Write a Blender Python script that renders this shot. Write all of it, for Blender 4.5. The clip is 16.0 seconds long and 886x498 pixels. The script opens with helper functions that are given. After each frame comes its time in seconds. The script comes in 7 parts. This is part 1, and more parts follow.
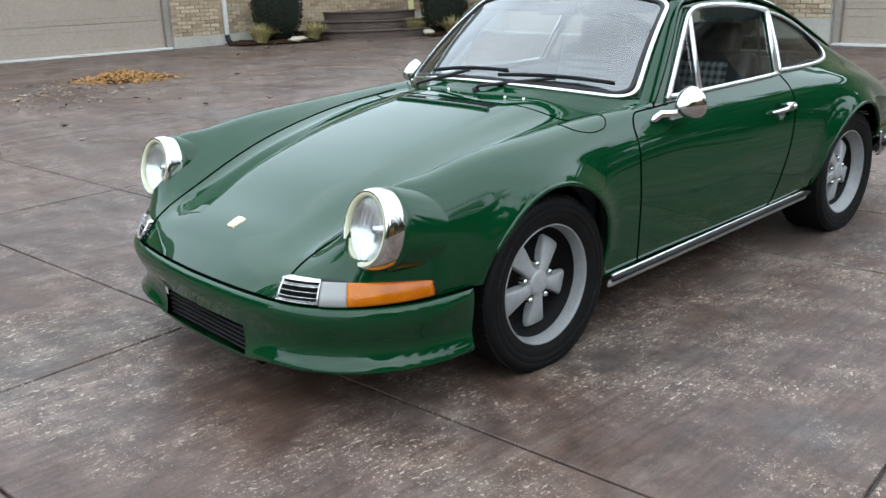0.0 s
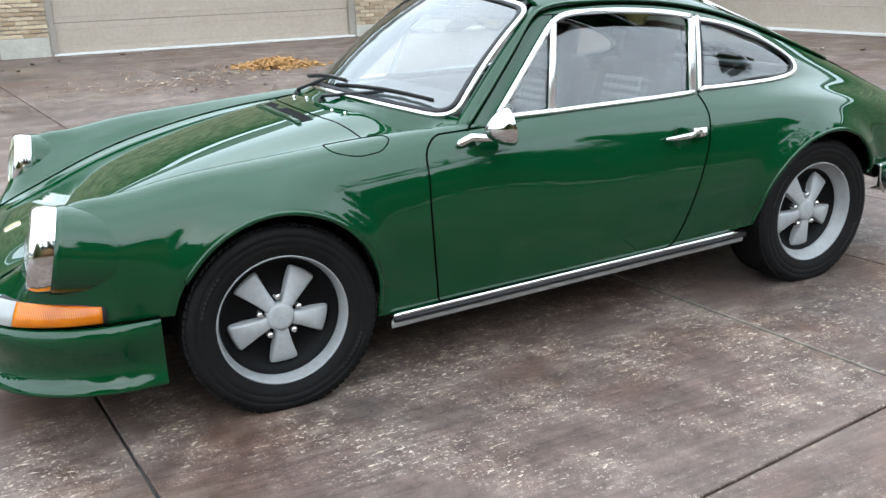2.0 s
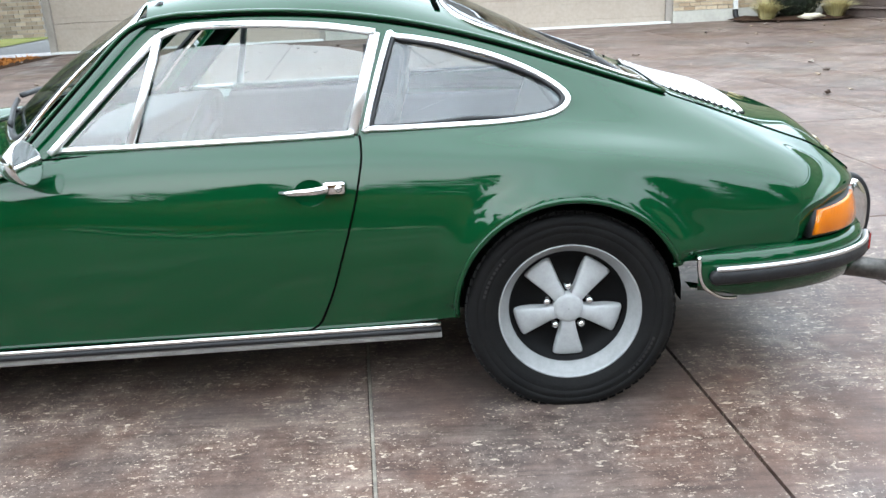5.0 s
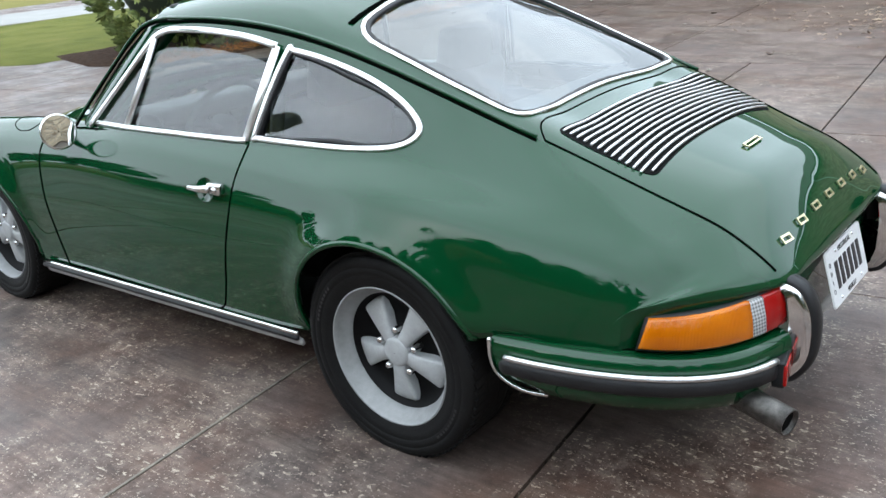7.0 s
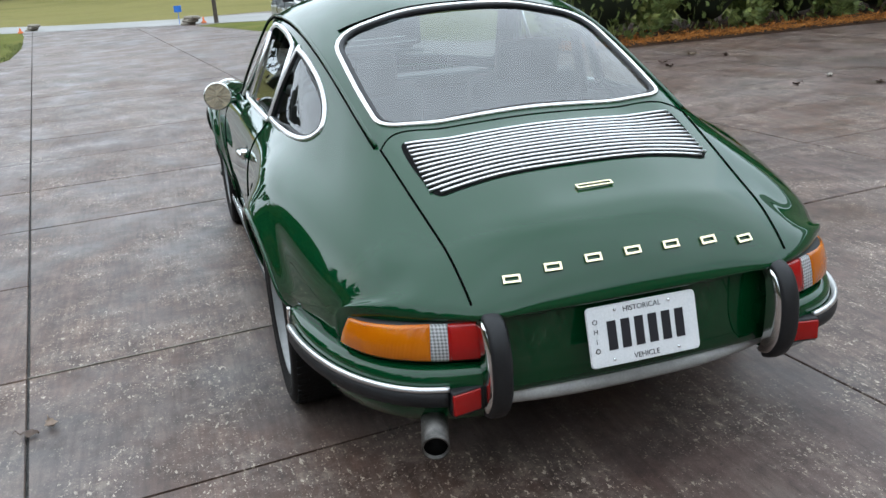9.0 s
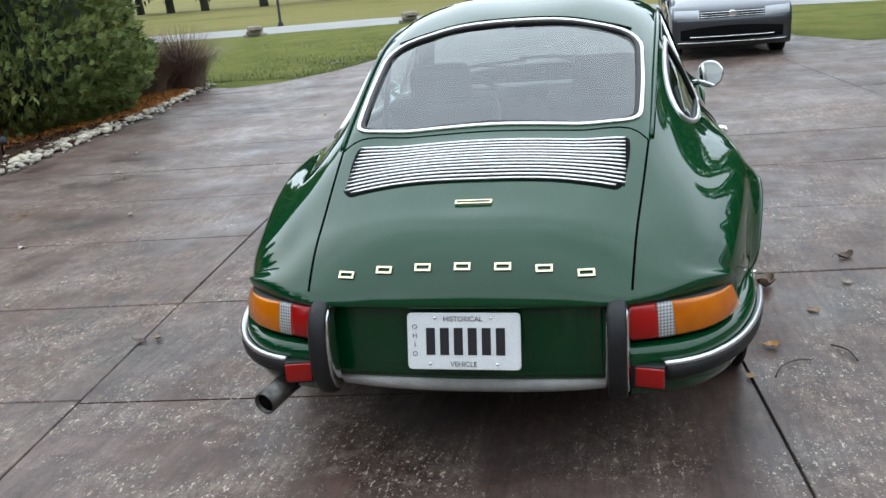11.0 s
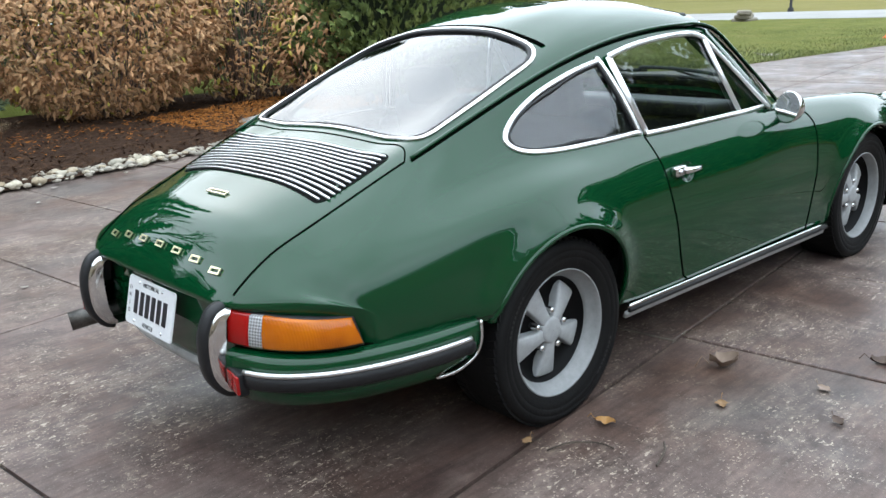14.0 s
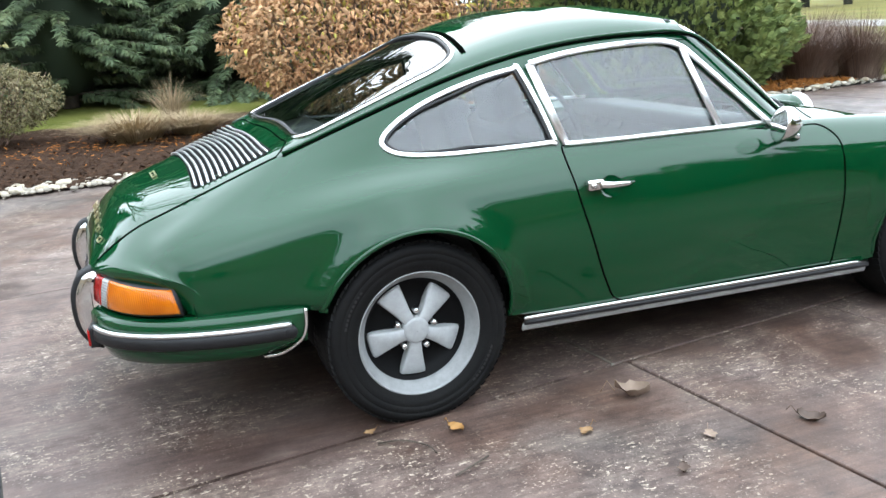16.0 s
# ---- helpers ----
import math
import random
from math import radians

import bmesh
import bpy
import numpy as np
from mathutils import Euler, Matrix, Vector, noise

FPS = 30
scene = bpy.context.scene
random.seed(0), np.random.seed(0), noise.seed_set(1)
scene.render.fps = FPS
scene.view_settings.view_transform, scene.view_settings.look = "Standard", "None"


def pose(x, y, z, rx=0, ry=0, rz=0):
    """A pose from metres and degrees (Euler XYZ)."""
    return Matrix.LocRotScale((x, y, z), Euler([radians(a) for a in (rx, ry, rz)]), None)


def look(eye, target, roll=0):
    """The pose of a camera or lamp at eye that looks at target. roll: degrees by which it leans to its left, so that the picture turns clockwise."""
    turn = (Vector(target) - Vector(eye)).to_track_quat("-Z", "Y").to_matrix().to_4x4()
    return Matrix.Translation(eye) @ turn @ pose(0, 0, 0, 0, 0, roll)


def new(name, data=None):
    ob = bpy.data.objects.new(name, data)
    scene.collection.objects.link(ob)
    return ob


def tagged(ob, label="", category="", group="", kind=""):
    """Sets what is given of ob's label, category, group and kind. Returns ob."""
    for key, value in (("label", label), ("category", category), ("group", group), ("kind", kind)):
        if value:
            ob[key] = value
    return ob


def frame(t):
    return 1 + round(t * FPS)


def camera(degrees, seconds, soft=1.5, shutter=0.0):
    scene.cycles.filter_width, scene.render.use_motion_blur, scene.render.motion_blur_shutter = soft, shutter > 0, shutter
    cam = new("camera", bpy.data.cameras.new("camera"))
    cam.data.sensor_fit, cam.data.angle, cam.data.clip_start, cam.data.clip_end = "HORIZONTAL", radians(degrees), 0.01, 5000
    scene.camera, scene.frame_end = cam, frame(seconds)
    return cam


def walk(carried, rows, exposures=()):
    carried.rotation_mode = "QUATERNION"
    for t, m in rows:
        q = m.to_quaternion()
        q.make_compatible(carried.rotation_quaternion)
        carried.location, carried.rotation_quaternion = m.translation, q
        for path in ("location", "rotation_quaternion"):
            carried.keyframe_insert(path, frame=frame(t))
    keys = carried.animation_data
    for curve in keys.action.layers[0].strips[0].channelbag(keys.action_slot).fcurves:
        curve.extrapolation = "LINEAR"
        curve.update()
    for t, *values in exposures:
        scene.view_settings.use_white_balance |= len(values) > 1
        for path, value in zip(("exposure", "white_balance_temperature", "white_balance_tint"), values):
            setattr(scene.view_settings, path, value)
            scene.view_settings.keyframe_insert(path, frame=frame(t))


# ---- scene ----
cam = camera(53.5, 16.0)
PATH = [
    (0, (-2.122, -2.586, 1.296), (-0.832, -1.18, 0.698), -1.7),
    (0.5, (-1.792, -2.799, 1.299), (-0.626, -1.294, 0.685), -2.3),
    (1, (-1.455, -2.948, 1.288), (-0.37, -1.383, 0.679), -2.3),
    (1.5, (-1.085, -3.076, 1.305), (-0.112, -1.438, 0.696), -2.2),
    (2, (-0.674, -3.236, 1.306), (0.176, -1.531, 0.696), -1.9),
    (2.5, (-0.244, -3.318, 1.281), (0.496, -1.563, 0.672), -2.1),
    (3, (0.181, -3.347, 1.296), (0.791, -1.544, 0.68), -2.2),
    (3.5, (0.638, -3.379, 1.301), (1.122, -1.539, 0.684), -2.2),
    (4, (1.102, -3.32, 1.26), (1.399, -1.437, 0.655), -2.6),
    (4.5, (1.526, -3.241, 1.316), (1.675, -1.357, 0.662), -2.5),
    (5, (1.959, -3.164, 1.268), (1.919, -1.261, 0.656), -3.0),
    (7.5, (4.175, -2.071, 1.431), (2.765, -0.844, 0.718), -4.3),
    (8, (4.488, -1.779, 1.436), (2.925, -0.750, 0.731), -3.5),
    (8.5, (4.8, -1.379, 1.401), (3.077, -0.612, 0.735), -3.9),
    (9, (5.003, -1.038, 1.39), (3.189, -0.495, 0.746), -3.7),
    (11.5, (5.334, 0.832, 1.406), (3.544, 0.165, 0.814), -5.0),
    (12, (5.175, 1.197, 1.383), (3.47, 0.329, 0.801), -4.7),
    (12.5, (5.005, 1.529, 1.365), (3.369, 0.527, 0.8), -4.1),
    (13, (4.806, 1.86, 1.37), (3.273, 0.708, 0.803), -3.7),
    (13.5, (4.534, 2.138, 1.363), (3.121, 0.843, 0.793), -3.2),
    (14, (4.27, 2.443, 1.354), (2.974, 1.031, 0.783), -2.9),
    (14.5, (3.981, 2.687, 1.346), (2.823, 1.16, 0.775), -3.3),
    (15, (3.676, 2.877, 1.347), (2.69, 1.229, 0.787), -3.5),
    (15.5, (3.398, 3.114, 1.31), (2.609, 1.356, 0.777), -4.2),
    (16, (3.146, 3.29, 1.295), (2.447, 1.492, 0.767), -3.3),
]
EXPOSURES = [(0, .61), (1, .89), (2.5, 1.33), (3, 1.53), (4, 1.58), (5, 1.57), (6.3, 1.20), (7.5, .76), (8.5, .58), (9, .48), (11.5, .46), (12.5, .45), (13.5, .64), (14.5, 1.12), (15, 1.36), (16, 1.50)]
walk(cam, [(t, look(e, a, r)) for t, e, a, r in PATH], EXPOSURES)

# ---- world and light: overcast winter daylight ----
world = bpy.data.worlds.new("world")
scene.world = world
world.use_nodes = True
wn, wl = world.node_tree.nodes, world.node_tree.links
wn.clear()
w_out = wn.new("ShaderNodeOutputWorld")
w_bg = wn.new("ShaderNodeBackground")
w_sky = wn.new("ShaderNodeTexSky")
w_sky.sky_type = "NISHITA"
w_sky.sun_disc = False
w_sky.sun_elevation = radians(32)
w_sky.sun_rotation = radians(200)
w_sky.air_density, w_sky.dust_density = 1.0, 4.0
w_grey = wn.new("ShaderNodeHueSaturation")
w_grey.inputs["Saturation"].default_value = 0.25
w_tc = wn.new("ShaderNodeTexCoord")
w_cloud = wn.new("ShaderNodeTexNoise")
w_cloud.inputs["Scale"].default_value = 2.2
w_cloud.inputs["Detail"].default_value = 5
w_map = wn.new("ShaderNodeMapRange")
w_map.inputs["From Min"].default_value, w_map.inputs["From Max"].default_value = 0.3, 0.7
w_map.inputs["To Min"].default_value, w_map.inputs["To Max"].default_value = 15.5, 23.5
w_mix = wn.new("ShaderNodeMix")
w_mix.data_type = "RGBA"
w_mix.inputs["Factor"].default_value = 0.85
w_comb = wn.new("ShaderNodeCombineColor")
wl.new(w_tc.outputs["Generated"], w_cloud.inputs["Vector"])
wl.new(w_cloud.outputs["Fac"], w_map.inputs["Value"])
# an overcast sky is about three times as bright overhead as at the horizon
w_sep = wn.new("ShaderNodeSeparateXYZ")
wl.new(w_tc.outputs["Generated"], w_sep.inputs["Vector"])
w_rise = wn.new("ShaderNodeMapRange")
w_rise.inputs["From Min"].default_value, w_rise.inputs["From Max"].default_value = 0.0, 1.0
w_rise.inputs["To Min"].default_value, w_rise.inputs["To Max"].default_value = 0.82, 1.05
wl.new(w_sep.outputs["Z"], w_rise.inputs["Value"])
for ch, tint in (("Red", 0.85), ("Green", 1.0), ("Blue", 1.15)):
    w_mul = wn.new("ShaderNodeMath")
    w_mul.operation = "MULTIPLY"
    w_mul2 = wn.new("ShaderNodeMath")
    w_mul2.operation = "MULTIPLY"
    w_mul2.inputs[1].default_value = tint
    wl.new(w_map.outputs["Result"], w_mul.inputs[0])
    wl.new(w_rise.outputs["Result"], w_mul.inputs[1])
    wl.new(w_mul.outputs[0], w_mul2.inputs[0])
    wl.new(w_mul2.outputs[0], w_comb.inputs[ch])
wl.new(w_sky.outputs["Color"], w_grey.inputs["Color"])
wl.new(w_grey.outputs["Color"], w_mix.inputs["A"])
wl.new(w_comb.outputs["Color"], w_mix.inputs["B"])
wl.new(w_mix.outputs["Result"], w_bg.inputs["Color"])
w_bg.inputs["Strength"].default_value = 0.1
wl.new(w_bg.outputs["Background"], w_out.inputs["Surface"])

sun = new("sun", bpy.data.lights.new("sun", "SUN"))
sun.data.energy, sun.data.angle = 0.55, radians(150)
sun.data.color = (1.0, 0.93, 0.83)
sun.matrix_world = look((0, 0, 20), (2.0, 7.0, 0))

# ---- materials ----
def mat(name, color, rough=0.5, metal=0.0, coat=0.0, spec=0.5):
    m = bpy.data.materials.new(name)
    m.use_nodes = True
    b = m.node_tree.nodes["Principled BSDF"]
    b.inputs["Base Color"].default_value = (*color, 1)
    b.inputs["Roughness"].default_value = rough
    b.inputs["Metallic"].default_value = metal
    b.inputs["Coat Weight"].default_value = coat
    b.inputs["Coat Roughness"].default_value = 0.02
    b.inputs["Specular IOR Level"].default_value = spec
    return m


def bsdf(m):
    return m.node_tree.nodes["Principled BSDF"]


def node(m, kind, **values):
    n = m.node_tree.nodes.new(kind)
    for key, value in values.items():
        n.inputs[key.replace("_", " ")].default_value = value
    return n


def link(m, a, b):
    m.node_tree.links.new(a, b)


def place(m, space="Object"):
    """The coordinates that a material's textures use, in metres."""
    return node(m, "ShaderNodeTexCoord").outputs[space]


def noise_tex(m, scale, detail=4, rough=0.55, vector=None):
    n = node(m, "ShaderNodeTexNoise", Scale=scale, Detail=detail, Roughness=rough)
    link(m, vector if vector else place(m), n.inputs["Vector"])
    return n.outputs["Fac"]


def ramp(m, fac, stops):
    r = node(m, "ShaderNodeValToRGB")
    el = r.color_ramp.elements
    while len(el) < len(stops):
        el.new(0.5)
    for e, (p, c) in zip(el, stops):
        e.position, e.color = p, (*c, 1) if len(c) == 3 else c
    link(m, fac, r.inputs["Fac"])
    return r.outputs["Color"]


def grey(v):
    return (v, v, v)


def mix(m, fac, a, b, blend="MIX"):
    n = m.node_tree.nodes.new("ShaderNodeMix")
    n.data_type, n.blend_type = "RGBA", blend
    for value, socket in ((fac, n.inputs["Factor"]), (a, n.inputs["A"]), (b, n.inputs["B"])):
        if isinstance(value, (int, float)):
            socket.default_value = value
        elif isinstance(value, tuple):
            socket.default_value = (*value, 1)
        else:
            link(m, value, socket)
    return n.outputs["Result"]


def bump(m, height, strength=0.3, distance=0.01):
    n = node(m, "ShaderNodeBump", Strength=strength, Distance=distance)
    link(m, height, n.inputs["Height"])
    link(m, n.outputs["Normal"], bsdf(m).inputs["Normal"])


def mottled(name, a, b, scale, rough=0.8, relief=0.3, fine=8.0, distance=0.01, c=None, island=False):
    """A matt surface in two or three tones, coarse patches and fine grain, with relief."""
    m = mat(name, a, rough)
    coarse = noise_tex(m, scale, 5)
    grain = noise_tex(m, scale * fine, 3, 0.7)
    stops = [(0.3, a), (0.7, b)] if c is None else [(0.25, a), (0.5, b), (0.75, c)]
    col = ramp(m, coarse, stops)
    col = mix(m, 0.35, col, ramp(m, grain, [(0.2, grey(0.35)), (0.8, grey(1.0))]), "MULTIPLY")
    if island:
        rnd = node(m, "ShaderNodeNewGeometry").outputs["Random Per Island"]
        col = mix(m, 0.75, col, ramp(m, rnd, [(0.0, grey(0.45)), (1.0, grey(1.25))]), "MULTIPLY")
    link(m, col, bsdf(m).inputs["Base Color"])
    if relief:
        bump(m, grain, relief, distance)
    return m


PAINT = mat("green_paint", (0.001, 0.040, 0.013), 0.5, 0.0, 1.0, 0.0)
bsdf(PAINT).inputs["Coat IOR"].default_value = 1.45
_fine = noise_tex(PAINT, 900, 2)
link(PAINT, mix(PAINT, 0.3, (0.0009, 0.0335, 0.0104), ramp(PAINT, _fine, [(0.3, (0.0007, 0.0290, 0.0090)), (0.7, (0.0013, 0.0398, 0.0125))])), bsdf(PAINT).inputs["Base Color"])
CHROME = mat("chrome", (0.66, 0.66, 0.65), 0.09, 1.0)
BRIGHT = mat("bright_trim", (.80, .80, .80), .36, 1.0)
POLISHED = mat("polished_aluminium", (0.72, 0.72, 0.72), 0.2, 1.0)
RUBBER = mottled("black_rubber", (0.008, 0.008, 0.009), (0.014, 0.014, 0.015), 14, 0.5, 0.1)
bsdf(RUBBER).inputs["Specular IOR Level"].default_value = 0.3
# near-black colour in place of the shade in gaps, wells and openings
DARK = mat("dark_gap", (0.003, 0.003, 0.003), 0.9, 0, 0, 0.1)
SEAMDARK = mat("seam_black", (0.0015, 0.002, 0.0015), 1.0, 0, 0, 0.0)
TYRE = mottled("tyre_rubber", (0.0030, 0.0030, 0.0034), (0.0070, 0.0068, 0.0065), 9, 0.65, 0.15)
bsdf(TYRE).inputs["Specular IOR Level"].default_value = 0.18
SILVER = mottled("silver_wheel_paint", (0.35, 0.36, 0.36), (0.40, 0.41, 0.41), 20, 0.42, 0.0, 3)
bsdf(SILVER).inputs["Metallic"].default_value = 0.1
RIMSILVER = mottled("dull_rim_silver", (0.23, 0.235, 0.235), (0.275, 0.28, 0.28), 20, 0.4, 0.0, 3)
WHEELBLACK = mat("wheel_black", (0.002, 0.002, 0.0022), 0.6, 0, 0, 0.12)
VINYL = mottled("black_vinyl", (0.012, 0.012, 0.013), (0.02, 0.02, 0.021), 60, 0.5, 0.2)
CLOTH = mat("seat_cloth", (0.1, 0.1, 0.1), 0.85)
_plaid = [node(CLOTH, "ShaderNodeTexWave", Scale=9.0, Distortion=0.3) for _ in range(2)]
_plaid[0].bands_direction, _plaid[1].bands_direction = "Y", "Z"
for _w in _plaid:
    link(CLOTH, place(CLOTH), _w.inputs["Vector"])
_check = mix(CLOTH, 0.5, ramp(CLOTH, _plaid[0].outputs["Fac"], [(0.4, grey(0.02)), (0.6, grey(0.2))]), ramp(CLOTH, _plaid[1].outputs["Fac"], [(0.4, grey(0.02)), (0.6, grey(0.2))]))
link(CLOTH, _check, bsdf(CLOTH).inputs["Base Color"])
GOLD = mat("gold_metal", (0.78, 0.68, 0.44), 0.3, 1.0)
PLATE = mottled("plate_white", (0.64, 0.65, 0.66), (0.69, 0.69, 0.69), 30, 0.35, 0.02)
PLATEINK = mat("plate_ink", (0.01, 0.01, 0.014), 0.4)
CREAM = mat("cream_gasket", (0.55, 0.55, 0.38), 0.4)
EXHAUST = mottled("exhaust_steel", (0.05, 0.048, 0.045), (0.14, 0.13, 0.12), 40, 0.4, 0.2)
bsdf(EXHAUST).inputs["Metallic"].default_value = 0.8
VALANCE = mottled("grey_valance", (0.27, 0.27, 0.265), (0.38, 0.38, 0.365), 20, 0.45, 0.05)


def glass(name, tint=(0.9, 0.95, 0.93), rough=0.0, facing=0.08):
    """A thin pane: clear, with a gloss that grows towards grazing views."""
    m = bpy.data.materials.new(name)
    m.use_nodes = True
    t = m.node_tree
    t.nodes.clear()
    out = t.nodes.new("ShaderNodeOutputMaterial")
    gl = t.nodes.new("ShaderNodeBsdfGlossy")
    gl.inputs["Roughness"].default_value = rough
    tr = t.nodes.new("ShaderNodeBsdfTransparent")
    tr.inputs["Color"].default_value = (*tint, 1)
    lw = t.nodes.new("ShaderNodeLayerWeight")
    lw.inputs["Blend"].default_value = 0.5
    pw = t.nodes.new("ShaderNodeMath")
    pw.operation = "POWER"
    pw.inputs[1].default_value = 4.0
    sc = t.nodes.new("ShaderNodeMath")
    sc.operation = "MULTIPLY_ADD"
    sc.inputs[1].default_value, sc.inputs[2].default_value = .72 - facing, facing
    mx = t.nodes.new("ShaderNodeMixShader")
    t.links.new(lw.outputs["Facing"], pw.inputs[0])
    t.links.new(pw.outputs[0], sc.inputs[0])
    t.links.new(sc.outputs[0], mx.inputs["Fac"])
    t.links.new(tr.outputs["BSDF"], mx.inputs[1])
    t.links.new(gl.outputs["BSDF"], mx.inputs[2])
    t.links.new(mx.outputs["Shader"], out.inputs["Surface"])
    return m


GLASS = glass("window_glass", (0.73, 0.79, 0.79), 0.0, 0.092)
SCREENGLASS = glass("screen_glass", (0.72, 0.79, 0.78), 0.0, 0.18)
REARGLASS = glass("rear_glass", (0.62, 0.70, 0.69), 0.0, 0.135)
LENSCLEAR = glass("lamp_glass", (0.93, 0.95, 0.95), 0.15, 0.12)
REFLECTOR = mat("lamp_reflector", (0.6, 0.6, 0.6), 0.22, 1.0)
SLAT = mat("grille_metal", (0.60, 0.60, 0.60), 0.36, 1.0)


def lens(name, color):
    m = mat(name, color, 0.15, 0.0, 0.35, 0.2)
    b = bsdf(m)
    b.inputs["Transmission Weight"].default_value = 0.35
    b.inputs["IOR"].default_value = 1.45
    return m


AMBER = lens("amber_lens", (0.68, 0.175, 0.002))
_glow = noise_tex(AMBER, 7, 2)
link(AMBER, ramp(AMBER, _glow, [(0.3, (0.50, 0.105, 0.0005)), (0.7, (0.78, 0.215, 0.001))]), bsdf(AMBER).inputs["Base Color"])
_rib = node(AMBER, "ShaderNodeTexWave", Scale=55.0)
link(AMBER, place(AMBER), _rib.inputs["Vector"])
bump(AMBER, _rib.outputs["Fac"], 0.25, 0.002)
RED = lens("red_lens", (0.40, 0.007, 0.006))
CLEAR = lens("clear_lens", (0.42, 0.42, 0.41))
CLEARRIB = lens("white_lens", (0.5, 0.5, 0.49))
_ribs = [node(CLEARRIB, "ShaderNodeTexWave", Scale=38.0) for _ in range(2)]
_ribs[0].bands_direction, _ribs[1].bands_direction = "Y", "Z"
for _w in _ribs:
    link(CLEARRIB, place(CLEARRIB), _w.inputs["Vector"])
_grid = mix(CLEARRIB, .5, _ribs[0].outputs["Fac"], _ribs[1].outputs["Fac"])
link(CLEARRIB, ramp(CLEARRIB, _grid, [(.25, grey(.22)), (.7, grey(.60))]), bsdf(CLEARRIB).inputs["Base Color"])
bump(CLEARRIB, _grid, .4, .003)

# ---- mesh tools ----
def link_mesh(name, bm, material, parent=None, label="", smooth=True):
    me = bpy.data.meshes.new(name)
    bm.to_mesh(me)
    bm.free()
    for m in material if isinstance(material, (list, tuple)) else [material]:
        me.materials.append(m)
    if smooth:
        me.shade_smooth()
    ob = new(name, me)
    if parent is not None:
        ob.parent = parent
    if label:
        ob["label"] = label
    return ob


def part(name, bm, material, parent, label="", smooth=True):
    return link_mesh(name, bm, material, parent, label, smooth)


def box(bm, size, at=(0, 0, 0), turn=None, bevel=0.0, segments=2):
    """A box of that size round its middle, bevelled, added to bm."""
    made = bmesh.ops.create_cube(bm, size=1)["verts"]
    bmesh.ops.scale(bm, verts=made, vec=size)
    if bevel:
        edges = list({e for v in made for e in v.link_edges})
        made = bmesh.ops.bevel(bm, geom=edges, offset=bevel, segments=segments, affect="EDGES", profile=0.6)["verts"]
    m = Matrix.Translation(at)
    if turn is not None:
        m = m @ turn
    bmesh.ops.transform(bm, matrix=m, verts=made)
    return made


def tube(bm, points, radius, sides=8, closed=False, flat=None, caps=True, up=None):
    """Sweep a round or elliptic section (radius, or flat=(a, b)) along points."""
    pts = [Vector(p) for p in points]
    n = len(pts)
    rings = []
    prev = None
    for i, p in enumerate(pts):
        a = pts[i - 1] if (i or closed) else p
        b = pts[(i + 1) % n] if (i < n - 1 or closed) else p
        d = (b - a).normalized()
        if up is not None:
            side = d.cross(Vector(up))
            side = side.normalized() if side.length > 1e-5 else d.orthogonal().normalized()
        elif prev is None:
            side = d.orthogonal().normalized()
        else:
            side = (prev - d * prev.dot(d)).normalized()
        prev = side
        top = side.cross(d).normalized()
        r = radius[i] if isinstance(radius, (list, tuple)) else radius
        ra, rb = flat if flat else (r, r)
        rings.append([bm.verts.new(p + side * ra * math.cos(k * 2 * math.pi / sides) + top * rb * math.sin(k * 2 * math.pi / sides)) for k in range(sides)])
    for i in range(n if closed else n - 1):
        ra, rb = rings[i], rings[(i + 1) % n]
        for k in range(sides):
            bm.faces.new((ra[k], ra[(k + 1) % sides], rb[(k + 1) % sides], rb[k]))
    if caps and not closed:
        bm.faces.new(rings[0][::-1])
        bm.faces.new(rings[-1])
    return rings


def lathe(bm, profile, sides=48, axis="Y", at=(0, 0, 0)):
    """Turn a profile of (along the axis, radius) round the axis."""
    rings = []
    for a, r in profile:
        ring = []
        for k in range(sides):
            c, s = math.cos(2 * math.pi * k / sides), math.sin(2 * math.pi * k / sides)
            p = {"Y": (r * c, a, r * s), "X": (a, r * c, r * s), "Z": (r * c, r * s, a)}[axis]
            ring.append(bm.verts.new(Vector(p) + Vector(at)))
        rings.append(ring)
    for ra, rb in zip(rings, rings[1:]):
        for k in range(sides):
            f = (ra[k], rb[k], rb[(k + 1) % sides], ra[(k + 1) % sides])
            bm.faces.new(f)
    return rings


def fix(bm):
    bmesh.ops.recalc_face_normals(bm, faces=bm.faces)
    return bm


def spline(knots, values):
    """A natural cubic spline through values (rows) at knots; returns a function."""
    x, y = np.array(knots, float), np.array(values, float)
    if y.ndim == 1:
        y = y[:, None]
    n, h = len(x), np.diff(np.array(knots, float))
    a, b = np.eye(n), np.zeros_like(y)
    for i in range(1, n - 1):
        a[i, i - 1], a[i, i], a[i, i + 1] = h[i - 1], 2 * (h[i - 1] + h[i]), h[i]
        b[i] = 6 * ((y[i + 1] - y[i]) / h[i] - (y[i] - y[i - 1]) / h[i - 1])
    m2 = np.linalg.solve(a, b)

    def at(t):
        i = int(np.clip(np.searchsorted(x, t) - 1, 0, n - 2))
        u, w = t - x[i], x[i + 1] - t
        return (m2[i] * w ** 3 + m2[i + 1] * u ** 3) / (6 * h[i]) + (y[i] / h[i] - m2[i] * h[i] / 6) * w + (y[i + 1] / h[i] - m2[i + 1] * h[i] / 6) * u
    return at


